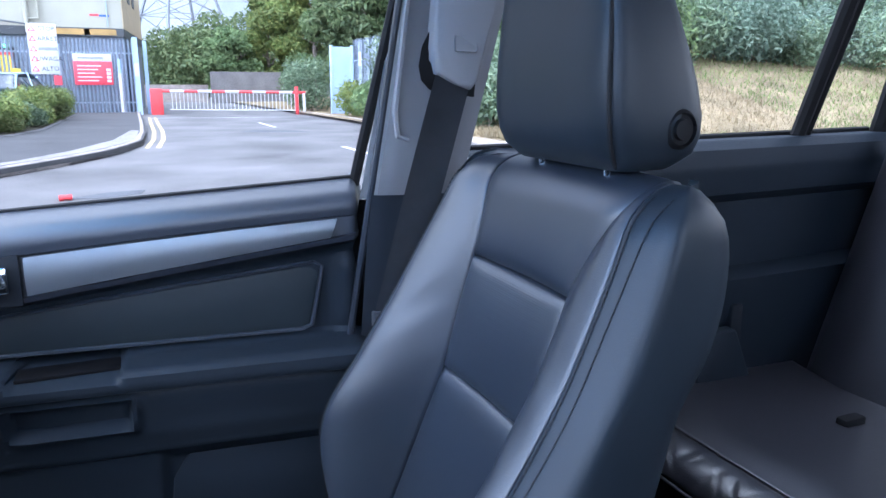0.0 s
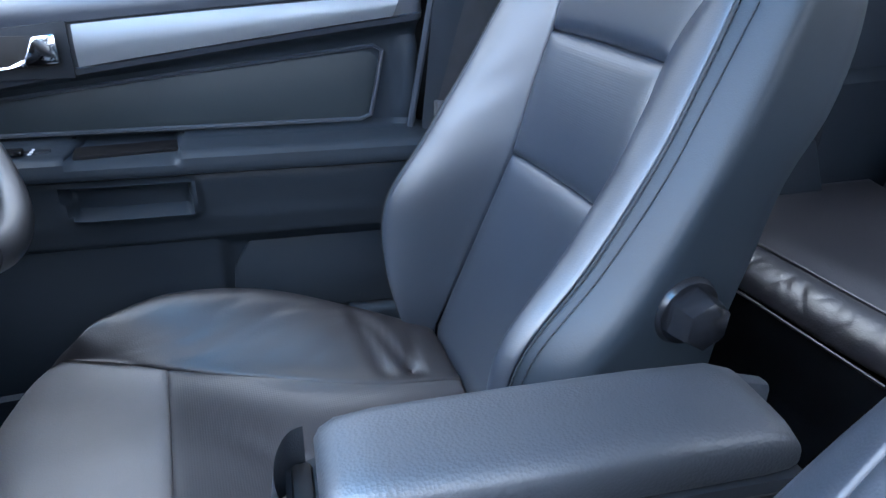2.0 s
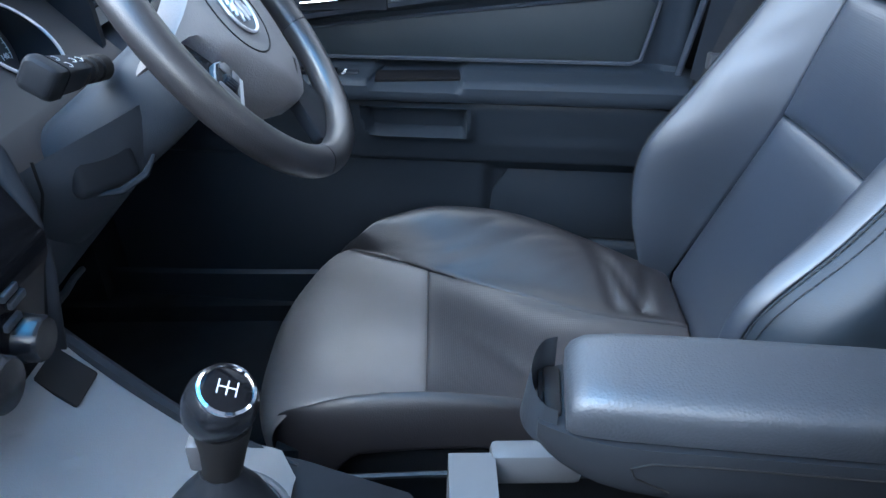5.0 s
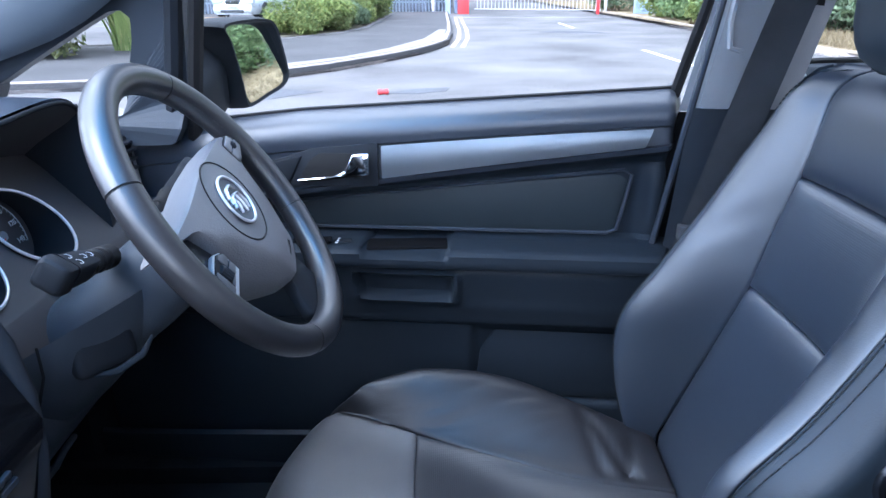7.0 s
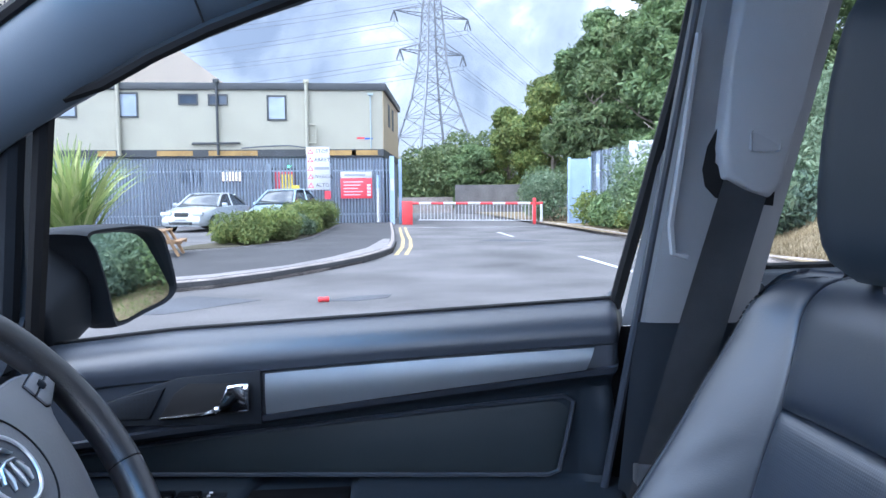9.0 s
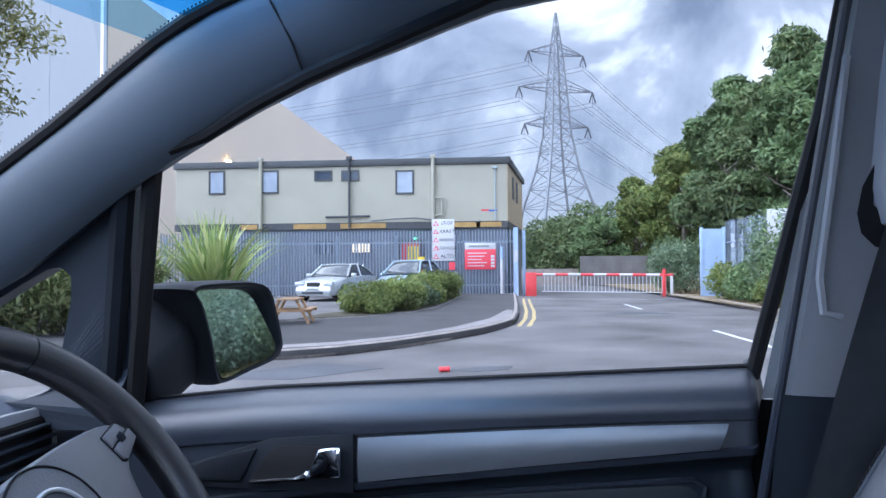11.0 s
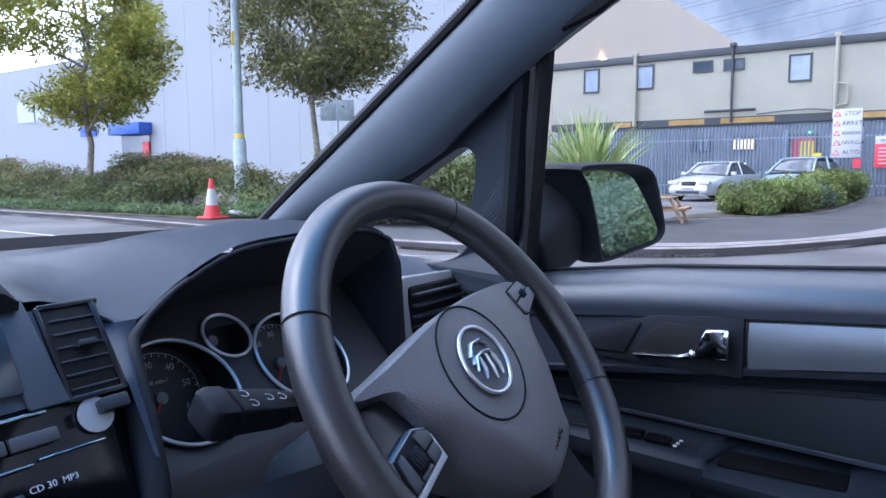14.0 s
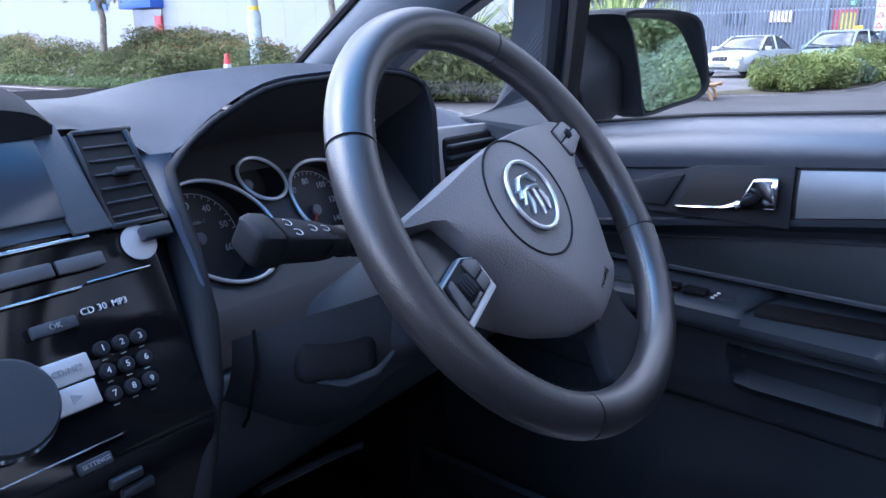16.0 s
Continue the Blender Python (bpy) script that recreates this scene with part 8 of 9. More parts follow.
part("end_wall", prism([(0.463, FY + 0.04), (0.503, FY + 0.04), (0.503 + SK * 8.3, FY + 8.38), (0.463 + SK * 8.3, FY + 8.38)], 2.69, Matrix.Translation((0, 0, 3.453))), M["tan"], cab, "tan end wall")
part("fascia", slab_of(-15.8, 0.62, FY - 0.10, FY + 8.5, 6.15, 6.47, 0.02), M["dark_fascia"], cab)
part("floor_band", slab_of(-15.75, 0.48, FY - 0.02, FY + 8.4, 3.12, 3.45), M["dark_fascia"], cab)
part("lower_wall", slab_of(-15.5, 0.42, FY + 0.12, FY + 8.2, 0.0, 3.12), M["grey_box"], cab)
for x in (-11.45, -7.1, -3.05):
    part("panel_joint", box((x - 0.03, FY - 0.012, 3.46), (x + 0.03, FY + 0.01, 6.14)), M["cream"], cab)
for x0, x1 in ((-12.4, -11.6), (-7.5, -5.3), (-2.7, -0.8), (-1.0, 0.2), (-9.8, -8.2)):
    part("ochre_board", box((x0, FY - 0.04, 3.17), (x1, FY - 0.018, 3.40)), M["ochre"], cab)


def cabin_window(x0, x1, z0, z1, y, mt):
    w = part("window", merged(box((x0 - 0.08, y - 0.05, z0 - 0.08), (x0, y + 0.02, z1 + 0.08)), box((x1, y - 0.05, z0 - 0.08), (x1 + 0.08, y + 0.02, z1 + 0.08)),
                              box((x0, y - 0.05, z1), (x1, y + 0.02, z1 + 0.08)), box((x0, y - 0.06, z0 - 0.08), (x1, y + 0.02, z0))), M["dark_fascia"], cab, smooth=False)
    part("pane", box((x0, y - 0.015, z0), (x1, y - 0.005, z1)), M[mt], w)


for x0, x1, z0, z1, mt in ((-13.95, -13.3, 4.98, 5.98, "blind"), (-11.32, -10.62, 4.98, 5.95, "blind"), (-8.70, -7.98, 5.55, 5.90, "pane"), (-7.38, -6.66, 5.53, 5.88, "pane"), (-4.75, -4.02, 4.85, 5.84, "blind")):
    cabin_window(x0, x1, z0, z1, FY, mt)
for yy in (FY + 2.2, FY + 4.2):
    part("end_window", prism([(0.50 + SK * (yy - FY), yy), (0.53 + SK * (yy - FY), yy), (0.53 + SK * (yy + 0.9 - FY), yy + 0.9), (0.50 + SK * (yy + 0.9 - FY), yy + 0.9)], 1.1, Matrix.Translation((0, 0, 4.7))), M["dark_fascia"], cab)
cabin_window(-8.75, -7.95, 2.02, 2.5, FY + 0.12, "pane")
cabin_window(-6.95, -6.1, 2.02, 2.5, FY + 0.12, "lit_window")
for x in (-8.6, -8.35, -8.1, -6.75, -6.5, -6.25):
    part("window_bar", box((x - 0.02, FY + 0.02, 1.98), (x + 0.02, FY + 0.05, 2.54)), M["galv"], cab)
dr = part("door", box((-4.55, FY + 0.02, 0.1), (-3.65, FY + 0.10, 2.45)), M["red"], cab, "red door with yellow notices")
part("door_frame", merged(box((-4.70, FY - 0.02, 0), (-4.55, FY + 0.1, 2.6)), box((-3.65, FY - 0.02, 0), (-3.55, FY + 0.1, 2.6)), box((-4.7, FY - 0.02, 2.45), (-3.55, FY + 0.1, 2.6))), M["dark_fascia"], dr)
part("notice", box((-4.25, FY + 0.005, 1.25), (-3.75, FY + 0.018, 2.3)), M["sign_yellow"], dr)
part("notice", box((-4.2, FY - 0.003, 1.30), (-3.80, FY + 0.004, 1.65)), M["sign_white"], dr)
part("door_lamp", box((-3.95, FY - 0.1, 2.62), (-3.80, FY - 0.02, 2.70), 0.01), M["green_light"], cab, "small lit green lamp")
# pipes
for x, mt, r in ((-11.40, "cream", 0.09), (-3.02, "cream", 0.09), (-7.05, "dark_fascia", 0.06)):
    part("downpipe", tube([(x, FY - 0.12, 3.2), (x, FY - 0.12, 6.55)], r, 10), M[mt], cab)
    part("pipe_head", box((x - 0.13, FY - 0.22, 6.45), (x + 0.13, FY - 0.02, 6.62), 0.02), M[mt], cab)
part("branch_pipe", tube([(-8.2, FY - 0.12, 3.72), (-6.05, FY - 0.12, 3.74)], 0.055, 8), M["dark_fascia"], cab)
part("conduit", tube([(-2.98, FY - 0.14, 4.6), (-2.6, FY - 0.14, 4.55), (-2.6, FY - 0.14, 3.75), (-2.98, FY - 0.14, 3.72)], 0.05, 8), M["cream"], cab)
part("slack_cable", tube([(-6.0, FY - 0.16, 3.5), (-5.0, FY - 0.16, 3.58), (-3.9, FY - 0.16, 3.62), (-3.1, FY - 0.16, 3.52), (-2.9, FY - 0.16, 3.2)], 0.03, 6), M["cable"], cab)
part("mast", tube([(-0.1, FY - 0.08, 3.5), (-0.1, FY - 0.08, 5.95)], 0.03, 8), M["post_grey"], cab)
part("mast_box", box((-0.22, FY - 0.16, 5.9), (0.02, FY - 0.02, 6.02), 0.02), M["post_grey"], cab)
part("logo_bar", box((-0.75, FY - 0.015, 3.92), (-0.40, FY - 0.008, 4.00)), M["sign_red"], cab)
part("logo_bar", box((-0.40, FY - 0.015, 3.90), (-0.02, FY - 0.008, 3.98)), M["sign_blue"], cab)

# ---- palisade fence ----
PY = 31.4
fence = thing("palisade_fence", "galvanised steel palisade fence with pointed pales", "fence", (-7, PY, 0))
for z in (0.45, 2.35):
    part("rail", box((-15.5, PY + 0.03, z), (0.85, PY + 0.08, z + 0.06)), M["galv"], fence)
for k in range(7):
    part("post", box((-15.3 + 2.68 * k, PY + 0.08, 0), (-15.2 + 2.68 * k, PY + 0.18, 2.7)), M["galv"], fence)


def pale_mesh(h, w=0.072):
    bm = bmesh.new()
    prof = [(-w / 2, 0.0), (-w / 4, -0.022), (0, -0.008), (w / 4, -0.022), (w / 2, 0.0)]
    rows = [[bm.verts.new((x, y, z)) for x, y in prof] for z in (0.06, h - 0.14)]
    tips = [bm.verts.new((x, y, h - 0.14 + 0.10 * (1 - abs(abs(x) - w / 4) / (w / 4)) + 0.04 * (1 - abs(x) / (w / 2)))) for x, y in prof]
    rows.append(tips)
    for a, b in zip(rows, rows[1:]):
        for i in range(4):
            bm.faces.new((a[i], a[i + 1], b[i + 1], b[i]))
    bmesh.ops.solidify(bm, geom=list(bm.faces), thickness=0.004)
    me = bpy.data.meshes.new("pale")
    bm.to_mesh(me)
    bm.free()
    me.materials.append(M["galv"])
    return me


pale = pale_mesh(2.95)


def pales(root, a, b, pitch, mesh):
    a, b = Vector(a), Vector(b)
    n = int((b - a).length / pitch)
    for k in range(n + 1):
        ob = new("pale", mesh)
        ob.parent = root
        ob.matrix_parent_inverse = Matrix.Translation(root.location).inverted()
        ob.matrix_basis = basis(a.lerp(b, k / n), b - a, (-(b - a).y, (b - a).x, 0))


pales(fence, (-15.4, PY, 0), (0.72, PY, 0), 0.138, pale)
side_f = thing("gate_return", "blue-grey steel sheet return beside the barrier", "fence", (0.95, 33, 0))
part("return_sheet", box((0.86, PY, 0.05), (0.92, PY + 4.5, 2.95)), M["galv"], side_f)
part("return_post", box((0.72, PY - 0.06, 0), (0.92, PY + 0.1, 3.0)), M["galv_blue"], side_f)
part("return_post", box((1.12, PY + 0.6, 0), (1.26, PY + 0.74, 2.9)), M["galv_blue"], side_f)
part("notice_plate", box((0.74, PY - 0.075, 1.5), (0.90, PY - 0.062, 2.0)), M["sign_white"], side_f)

wp = thing("white_post", "white marker post at the fence", "post", (0.22, 31.0, 0))
part("tube", tube([(0.20, 31.0, 0), (0.20, 31.0, 1.6)], 0.07, 12), M["sign_white"], wp)
part("cap", tube([(0.20, 31.0, 1.6), (0.20, 31.0, 2.15)], 0.07, 12), M["galv_blue"], wp)

# signs on the fence
stop = thing("stop_sign_board", "white warning board in five languages", "sign", (-2.35, PY - 0.1, 1.5))
SX0, SX1, SZ0, SZ1 = -2.86, -1.88, 1.55, 3.40
part("board", box((SX0, PY - 0.12, SZ0), (SX1, PY - 0.09, SZ1), 0.005), M["sign_white"], stop)
for k, w in enumerate(("STOP", "ARRET", None, "UWAGA", "ALTO")):
    z = SZ1 - 0.19 - 0.365 * k
    if w:
        letters("sign_word", w, 0.23, M["dial"], stop, basis((-2.20, PY - 0.123, z), (1, 0, 0), (0, 0, 1)), depth=0.001)
    else:
        part("word_bar", box((-2.54, PY - 0.124, z - 0.06), (-1.90, PY - 0.121, z + 0.06)), M["grey_mark"], stop)
    part("warning_triangle", prism([(-0.13, -0.10), (0.13, -0.10), (0, 0.12)], 0.003, basis((-2.70, PY - 0.1205, z), (1, 0, 0), (0, 0, 1))), M["sign_red"], stop)
    part("triangle_middle", prism([(-0.075, -0.07), (0.075, -0.07), (0, 0.06)], 0.003, basis((-2.70, PY - 0.1225, z), (1, 0, 0), (0, 0, 1))), M["sign_white"], stop)
redb = thing("red_notice_board", "red notice board with white lines of writing", "sign", (-0.7, PY - 0.1, 1.2))
part("board", box((-1.42, PY - 0.12, 1.16), (-0.06, PY - 0.020, 2.05), 0.005), M["sign_red"], redb)
part("header", box((-1.42, PY - 0.125, 2.05), (-0.06, PY - 0.09, 2.33), 0.005), M["sign_white"], redb)
part("header_bar", box((-1.25, PY - 0.130, 2.14), (-0.35, PY - 0.126, 2.22)), M["grey_mark"], redb)
for k in range(5):
    part("writing_bar", box((-1.30, PY - 0.124, 1.86 - 0.14 * k), (-0.45 - 0.12 * (k % 3), PY - 0.121, 1.90 - 0.14 * k)), M["sign_white"], redb)
    if k:
        part("writing_box", box((-0.28, PY - 0.124, 1.82 - 0.14 * k), (-0.12, PY - 0.121, 1.92 - 0.14 * k)), M["sign_white"], redb)
tiny = thing("small_notice", "small red and white notice on the fence", "sign", (-2.0, PY - 0.1, 1.2))
part("plate", box((-2.12, PY - 0.12, 1.15), (-1.86, PY - 0.020, 1.5)), M["sign_red"], tiny)
yel = thing("yellow_notice", "small yellow notice beside the door", "sign", (-3.3, PY - 0.1, 1.4))
part("plate", box((-3.50, PY - 0.12, 1.35), (-3.20, PY - 0.020, 1.75)), M["sign_yellow"], yel)

# ---- barrier and gates ----
bar = thing("road_barrier", "red and white lifting barrier with a hanging skirt", "barrier", (1.46, 31.0, 0))
part("cabinet", box((1.22, 30.8, 0), (1.68, 31.2, 1.02), 0.02), M["red"], bar)
A0, A1 = Vector((1.45, 30.9, 0.93)), Vector((7.15, 29.6, 0.88))
for k in range(11):
    part("arm_band", tube([A0.lerp(A1, k / 11), A0.lerp(A1, (k + 1) / 11)], 0.055, 8), M["sign_white"] if k % 2 else M["red"], bar)
for k in range(34):
    p = A0.lerp(A1, 0.10 + 0.85 * k / 33)
    part("skirt_rod", tube([p, p - Vector((0, 0, 0.72))], 0.016, 5), M["sign_white"], bar)
part("skirt_rail", tube([A0.lerp(A1, 0.08) - Vector((0, 0, 0.72)), A0.lerp(A1, 0.96) - Vector((0, 0, 0.72))], 0.02, 6), M["sign_white"], bar)
part("rest_post", box((6.72, 29.55, 0), (6.84, 29.67, 1.12), 0.01), M["red"], bar)
part("end_post", box((7.02, 29.5, 0), (7.12, 29.6, 0.85), 0.01), M["sign_white"], bar)

gate = thing("site_gate", "open blue-grey sheeted steel gate leaf", "gate", (7.9, 27.0, 0))
part("leaf_sheet", box((7.70, 27.4, 0.06), (8.55, 27.46, 2.62)), M["galv_blue"], gate)
for x in (7.70, 8.52):
    part("gate_frame", box((x - 0.05, 27.36, 0.0), (x + 0.05, 27.50, 2.68), 0.01), M["galv_blue"], gate)
rf = thing("palisade_fence", "galvanised palisade fence behind the shrubs", "fence", (9, 25, 0))
for z in (0.45, 2.1):
    part("rail", tube([(8.6, 27.4, z), (8.9, 20.0, z + 0.1)], 0.03, 6), M["galv"], rf)
pales(rf, (8.6, 27.4, 0), (8.95, 19.0, 0), 0.15, pale)
part("notice_plate", box((8.62, 26.55, 1.9), (8.64, 27.05, 2.4)), M["sign_white"], rf)
ws2 = thing("site_sign", "white site notice on a grey post", "sign", (8.05, 20.4, 0))
part("post", tube([(8.05, 20.45, 0), (8.05, 20.45, 2.75)], 0.04, 10), M["galv"], ws2)
part("board", moved(box((-0.42, -0.02, 1.45), (0.42, 0.0, 2.78), 0.005), pose(8.05, 20.4, 0, 0, 0, -14)), M["sign_white"], ws2)
for k in range(5):
    part("writing_bar", moved(box((-0.10, -0.026, 2.58 - 0.24 * k), (0.30, -0.021, 2.66 - 0.24 * k)), pose(8.05, 20.4, 0, 0, 0, -14)), M["grey_mark"], ws2)

wall2 = thing("block_wall", "low grey concrete block wall beyond the barrier", "wall", (7, 50, 0))
part("wall", box((5.6, 50, 0), (10.6, 50.5, 2.05)), M["concrete_grey"], wall2)
part("low_wall", box((1.6, 54, 0), (5.8, 54.4, 1.2)), M["concrete"], wall2)

# ---- warehouse ----
wh = thing("warehouse", "huge white-clad warehouse with a beige side wall", "building", (-50, 60, 0))
part("front_wall", box((-66, 41.2, 0), (-24.2, 41.8, 19.4)), M["white_wall"], wh)
part("side_wall", box((-24.2, 41.2, 0), (-23.8, 120, 19.4)), M["beige_wall"], wh, "beige side wall")
part("roof_sheet", box((-66, 41.8, 18.9), (-24.2, 120, 19.2)), M["white_wall"], wh)
part("corner_trim", box((-23.95, 41.1, 0), (-23.75, 41.25, 19.5)), M["white_wall"], wh)
part("far_end", box((-66.5, 41.5, 0), (-66, 120, 18.6)), M["grey_box"], wh)
part("low_wing", box((-120, 43, 0), (-66.4, 44, 13.5)), M["white_wall"], wh)
part("wing_window", box((-90, 42.9, 7.2), (-70.5, 43.0, 9.6)), M["blind"], wh)
for k in range(5):
    part("window_mullion", box((-90 + 3.9 * k + 3.8, 42.82, 7.2), (-90 + 3.9 * k + 4.0, 42.9, 9.6)), M["white_wall"], wh)
part("canopy", box((-66.2, 39.8, 4.9), (-61.0, 41.2, 6.0), 0.05), M["sign_blue"], wh, "blue entrance canopy")
part("entrance", box((-66.0, 41.12, 0), (-61.4, 41.2, 4.9)), M["pane"], wh)
part("blue_sign", box((-76.5, 42.85, 5.2), (-73.5, 42.95, 6.2)), M["sign_blue"], wh)
part("red_sign", box((-62.3, 40.9, 2.6), (-61.3, 41.05, 4.2)), M["sign_red"], wh)
for k in range(12):
    part("cladding_joint", box((-66 + 3.5 * k, 41.185, 0.0), (-65.96 + 3.5 * k, 41.2, 19.4)), M["white_wall"], wh)
part("wall_light", box((-23.8, 60.0, 10.4), (-23.5, 60.5, 10.9), 0.05), M["wall_light"], wh, "lit wall lamp")

# ---- pylon and lines ----
PX, PYY = 11.5, 149.5
py = thing("pylon", "tall lattice steel electricity pylon", "pylon", (PX, PYY, 0))
prof = [(0, 7.4), (14, 5.4), (22, 3.3), (29, 2.2), (38, 1.6), (46, 1.05), (55, 0.12)]


def half(z):
    return float(np.interp(z, [p[0] for p in prof], [p[1] for p in prof]))


ca, sa = math.cos(radians(24)), math.sin(radians(24))


def pw(a, b, z):
    return (PX + a * ca - b * sa, PYY + a * sa + b * ca, z)


for sx in (-1, 1):
    for sy in (-1, 1):
        part("leg", tube([pw(sx * half(z), sy * half(z), z) for z, _ in prof], [0.30, 0.28, 0.25, 0.22, 0.19, 0.16, 0.11], 4), M["pylon"], py)
zs = [0, 7, 14, 18, 22, 25.5, 29, 32, 35, 38, 40.6, 43.2, 46, 49, 52]
for a, b in zip(zs, zs[1:]):
    lat = []
    ha, hb_ = half(a), half(b)
    for s in (-1, 1):
        lat += [tube([pw(-ha, s * ha, a), pw(hb_, s * hb_, b)], 0.08, 4), tube([pw(ha, s * ha, a), pw(-hb_, s * hb_, b)], 0.08, 4),
                tube([pw(s * ha, -ha, a), pw(s * hb_, hb_, b)], 0.08, 4), tube([pw(s * ha, ha, a), pw(s * hb_, -hb_, b)], 0.08, 4),
                tube([pw(-hb_, s * hb_, b), pw(hb_, s * hb_, b)], 0.07, 4), tube([pw(s * hb_, -hb_, b), pw(s * hb_, hb_, b)], 0.07, 4)]
    part("lattice", merged(*lat), M["pylon"], py)
tips = []
for z, L in ((46.2, 6.4), (38.6, 8.6), (31.0, 7.4)):
    for s in (-1, 1):
        h = half(z)
        tip = pw(s * L, 0, z + 0.2)
        tips.append((s, tip))
        bars = [tube([pw(s * h, q * h, z), tip], 0.11, 4) for q in (-1, 1)] + [tube([pw(s * half(z + 2), q * half(z + 2), z + 2.0), tip], 0.10, 4) for q in (-1, 1)]
        for k in (0.3, 0.55, 0.78):
            a_, b_ = Vector(pw(s * h, h, z)).lerp(Vector(tip), k), Vector(pw(s * h, -h, z)).lerp(Vector(tip), k)
            c_ = Vector(pw(s * half(z + 2), 0, z + 2)).lerp(Vector(tip), k)
            bars += [tube([a_, b_], 0.06, 4), tube([a_, c_], 0.06, 4), tube([b_, c_], 0.06, 4)]
        part("cross_arm", merged(*bars), M["pylon"], py)
ln = thing("power_lines", "thin power lines strung from the pylon arms", "cables", (PX, PYY, 30))
for s, tip in tips:
    t0 = Vector(tip)
    for far, sag in ((Vector((-230, 205, 0)), 8.0), (Vector((150, 420, 0)), 12.0)):
        end = t0 + far - Vector((PX, PYY, 0)) * 0 - Vector((0, 149.5, 0)) + Vector((0, 0, 2))
        for q in (0.0, 0.9):
            pts = [t0.lerp(end, t) - Vector((0, 0, 2.2 + q + sag * 4 * t * (1 - t))) for t in steps(0, 1, 24)]
            part("conductor", tube([t0] + pts, 0.045, 4), M["cable"], ln)
    for dx in (-1.0, 1.0):
        part("insulator", tube([t0, t0 + Vector((dx * 0.7, dx * 0.5, -2.2))], 0.16, 6), M["cable"], ln)

# ---- parked cars ----
def parked_car(at, heading, paint, label, hatch=False):
    car = thing("parked_car", label, "car", (*at, 0), "parked cars")
    m = Matrix.Translation((*at, 0)) @ Matrix.Rotation(radians(heading), 4, "Z")
    L, W = (4.45, 0.86) if not hatch else (4.0, 0.84)
    h2 = 0.06 if hatch else 0.0
    keys = [0.0, 0.05, 0.16, 0.42, 0.62, 0.86, 1.0]
    keys = [0.0, 0.02, 0.07, 0.25, 0.45, 0.75, 0.92, 0.98, 1.0]
    topz = [0.55, 0.68, 0.76, 0.90 + h2, 0.95 + h2, 0.97 + h2, 0.96 + h2, 0.90 + h2, 0.70]
    hw = [0.70, 0.78, 0.83, 0.86, 0.87, 0.87, 0.84, 0.80, 0.74]
    rings = []
    for t in steps(0, 1, 30):
        z1, w, x = ci(t, keys, topz), ci(t, keys, hw) * W / 0.86, -L / 2 + L * t
        rings.append([m @ Vector((x, y, z)) for y, z in ((-w * 0.9, 0.22), (-w, 0.34), (-w * 1.01, 0.6), (-w * 0.96, z1 - 0.06), (-w * 0.86, z1), (0, z1 + 0.03), (w * 0.86, z1), (w * 0.96, z1 - 0.06), (w * 1.01, 0.6), (w, 0.34), (w * 0.9, 0.22))])
    body = part("body", closed_loft(rings), M[paint], car)
    cab_k = ([0.26, 0.30, 0.44, 0.50, 0.70, 0.84, 0.90], [0.93, 0.98, 1.36, 1.41, 1.40, 1.12, 0.98]) if not hatch else ([0.22, 0.26, 0.42, 0.50, 0.82, 0.94, 0.97], [0.95, 1.0, 1.42, 1.49, 1.46, 1.12, 1.0])
    rings = []
    for t in steps(cab_k[0][0], cab_k[0][-1], 22):
        z1, x = ci(t, *cab_k) + h2, -L / 2 + L * t
        w0, w1 = W * 0.93, W * (0.93 - 0.24 * (z1 - 0.93) / 0.5)
        rings.append([m @ Vector((x, y, z)) for y, z in ((-w0, 0.9), (-w1, z1 - 0.04), (-w1 * 0.85, z1), (w1 * 0.85, z1), (w1, z1 - 0.04), (w0, 0.9))])
    part("greenhouse", closed_loft(rings), M["car_glass"], body, "dark tinted windows")
    t0, t1 = (0.47, 0.72) if not hatch else (0.45, 0.86)
    roof = closed_loft([[m @ Vector((-L / 2 + L * t, y, ci(t, *cab_k) + h2 + dz)) for y, dz in ((-W * 0.72, -0.03), (-W * 0.6, 0.015), (W * 0.6, 0.015), (W * 0.72, -0.03), (W * 0.6, -0.04), (-W * 0.6, -0.04))] for t in steps(t0, t1, 8)])
    part("roof", roof, M[paint], body)
    for sy in (-1, 1):
        for ta, tb in (((cab_k[0][0] + 0.03, t0), (t1, cab_k[0][-2] + 0.03)) if not hatch else ((cab_k[0][0] + 0.03, t0), (t1, cab_k[0][-1]))):
            part("roof_pillar", tube([m @ Vector((-L / 2 + L * t, sy * W * (0.95 - 0.24 * (ci(t, *cab_k) - 0.93) / 0.5), ci(t, *cab_k) + h2 - 0.02)) for t in steps(ta, tb, 6)], 0.035, 6), M[paint], body)
        tm = (t0 + t1) / 2 - 0.02
        part("door_pillar", tube([m @ Vector((-L / 2 + L * tm, sy * W * 0.96, 0.93)), m @ Vector((-L / 2 + L * tm + 0.05, sy * W * 0.73, ci(tm, *cab_k) + h2))], 0.03, 6), M[paint], body)
        part("mirror", moved(box((-L / 2 + L * 0.33, sy * W * 1.13 - 0.09, 0.92), (-L / 2 + L * 0.36, sy * W * 1.13 + 0.09, 1.05), 0.02), m), M[paint], car)
        lamp_ = part("headlight", moved(box((-L / 2 - 0.02, sy * W * 0.68 - 0.20, 0.58), (-L / 2 + 0.22, sy * W * 0.68 + 0.20, 0.74), 0.05), m), M["lamp_lens"], car, "clear headlamp")
        for x in (-L / 2 + 0.82, L / 2 - 0.85):
            wb = m @ Matrix.Translation((x, sy * (W - 0.06), 0.31)) @ Matrix.Rotation(radians(90), 4, "X")
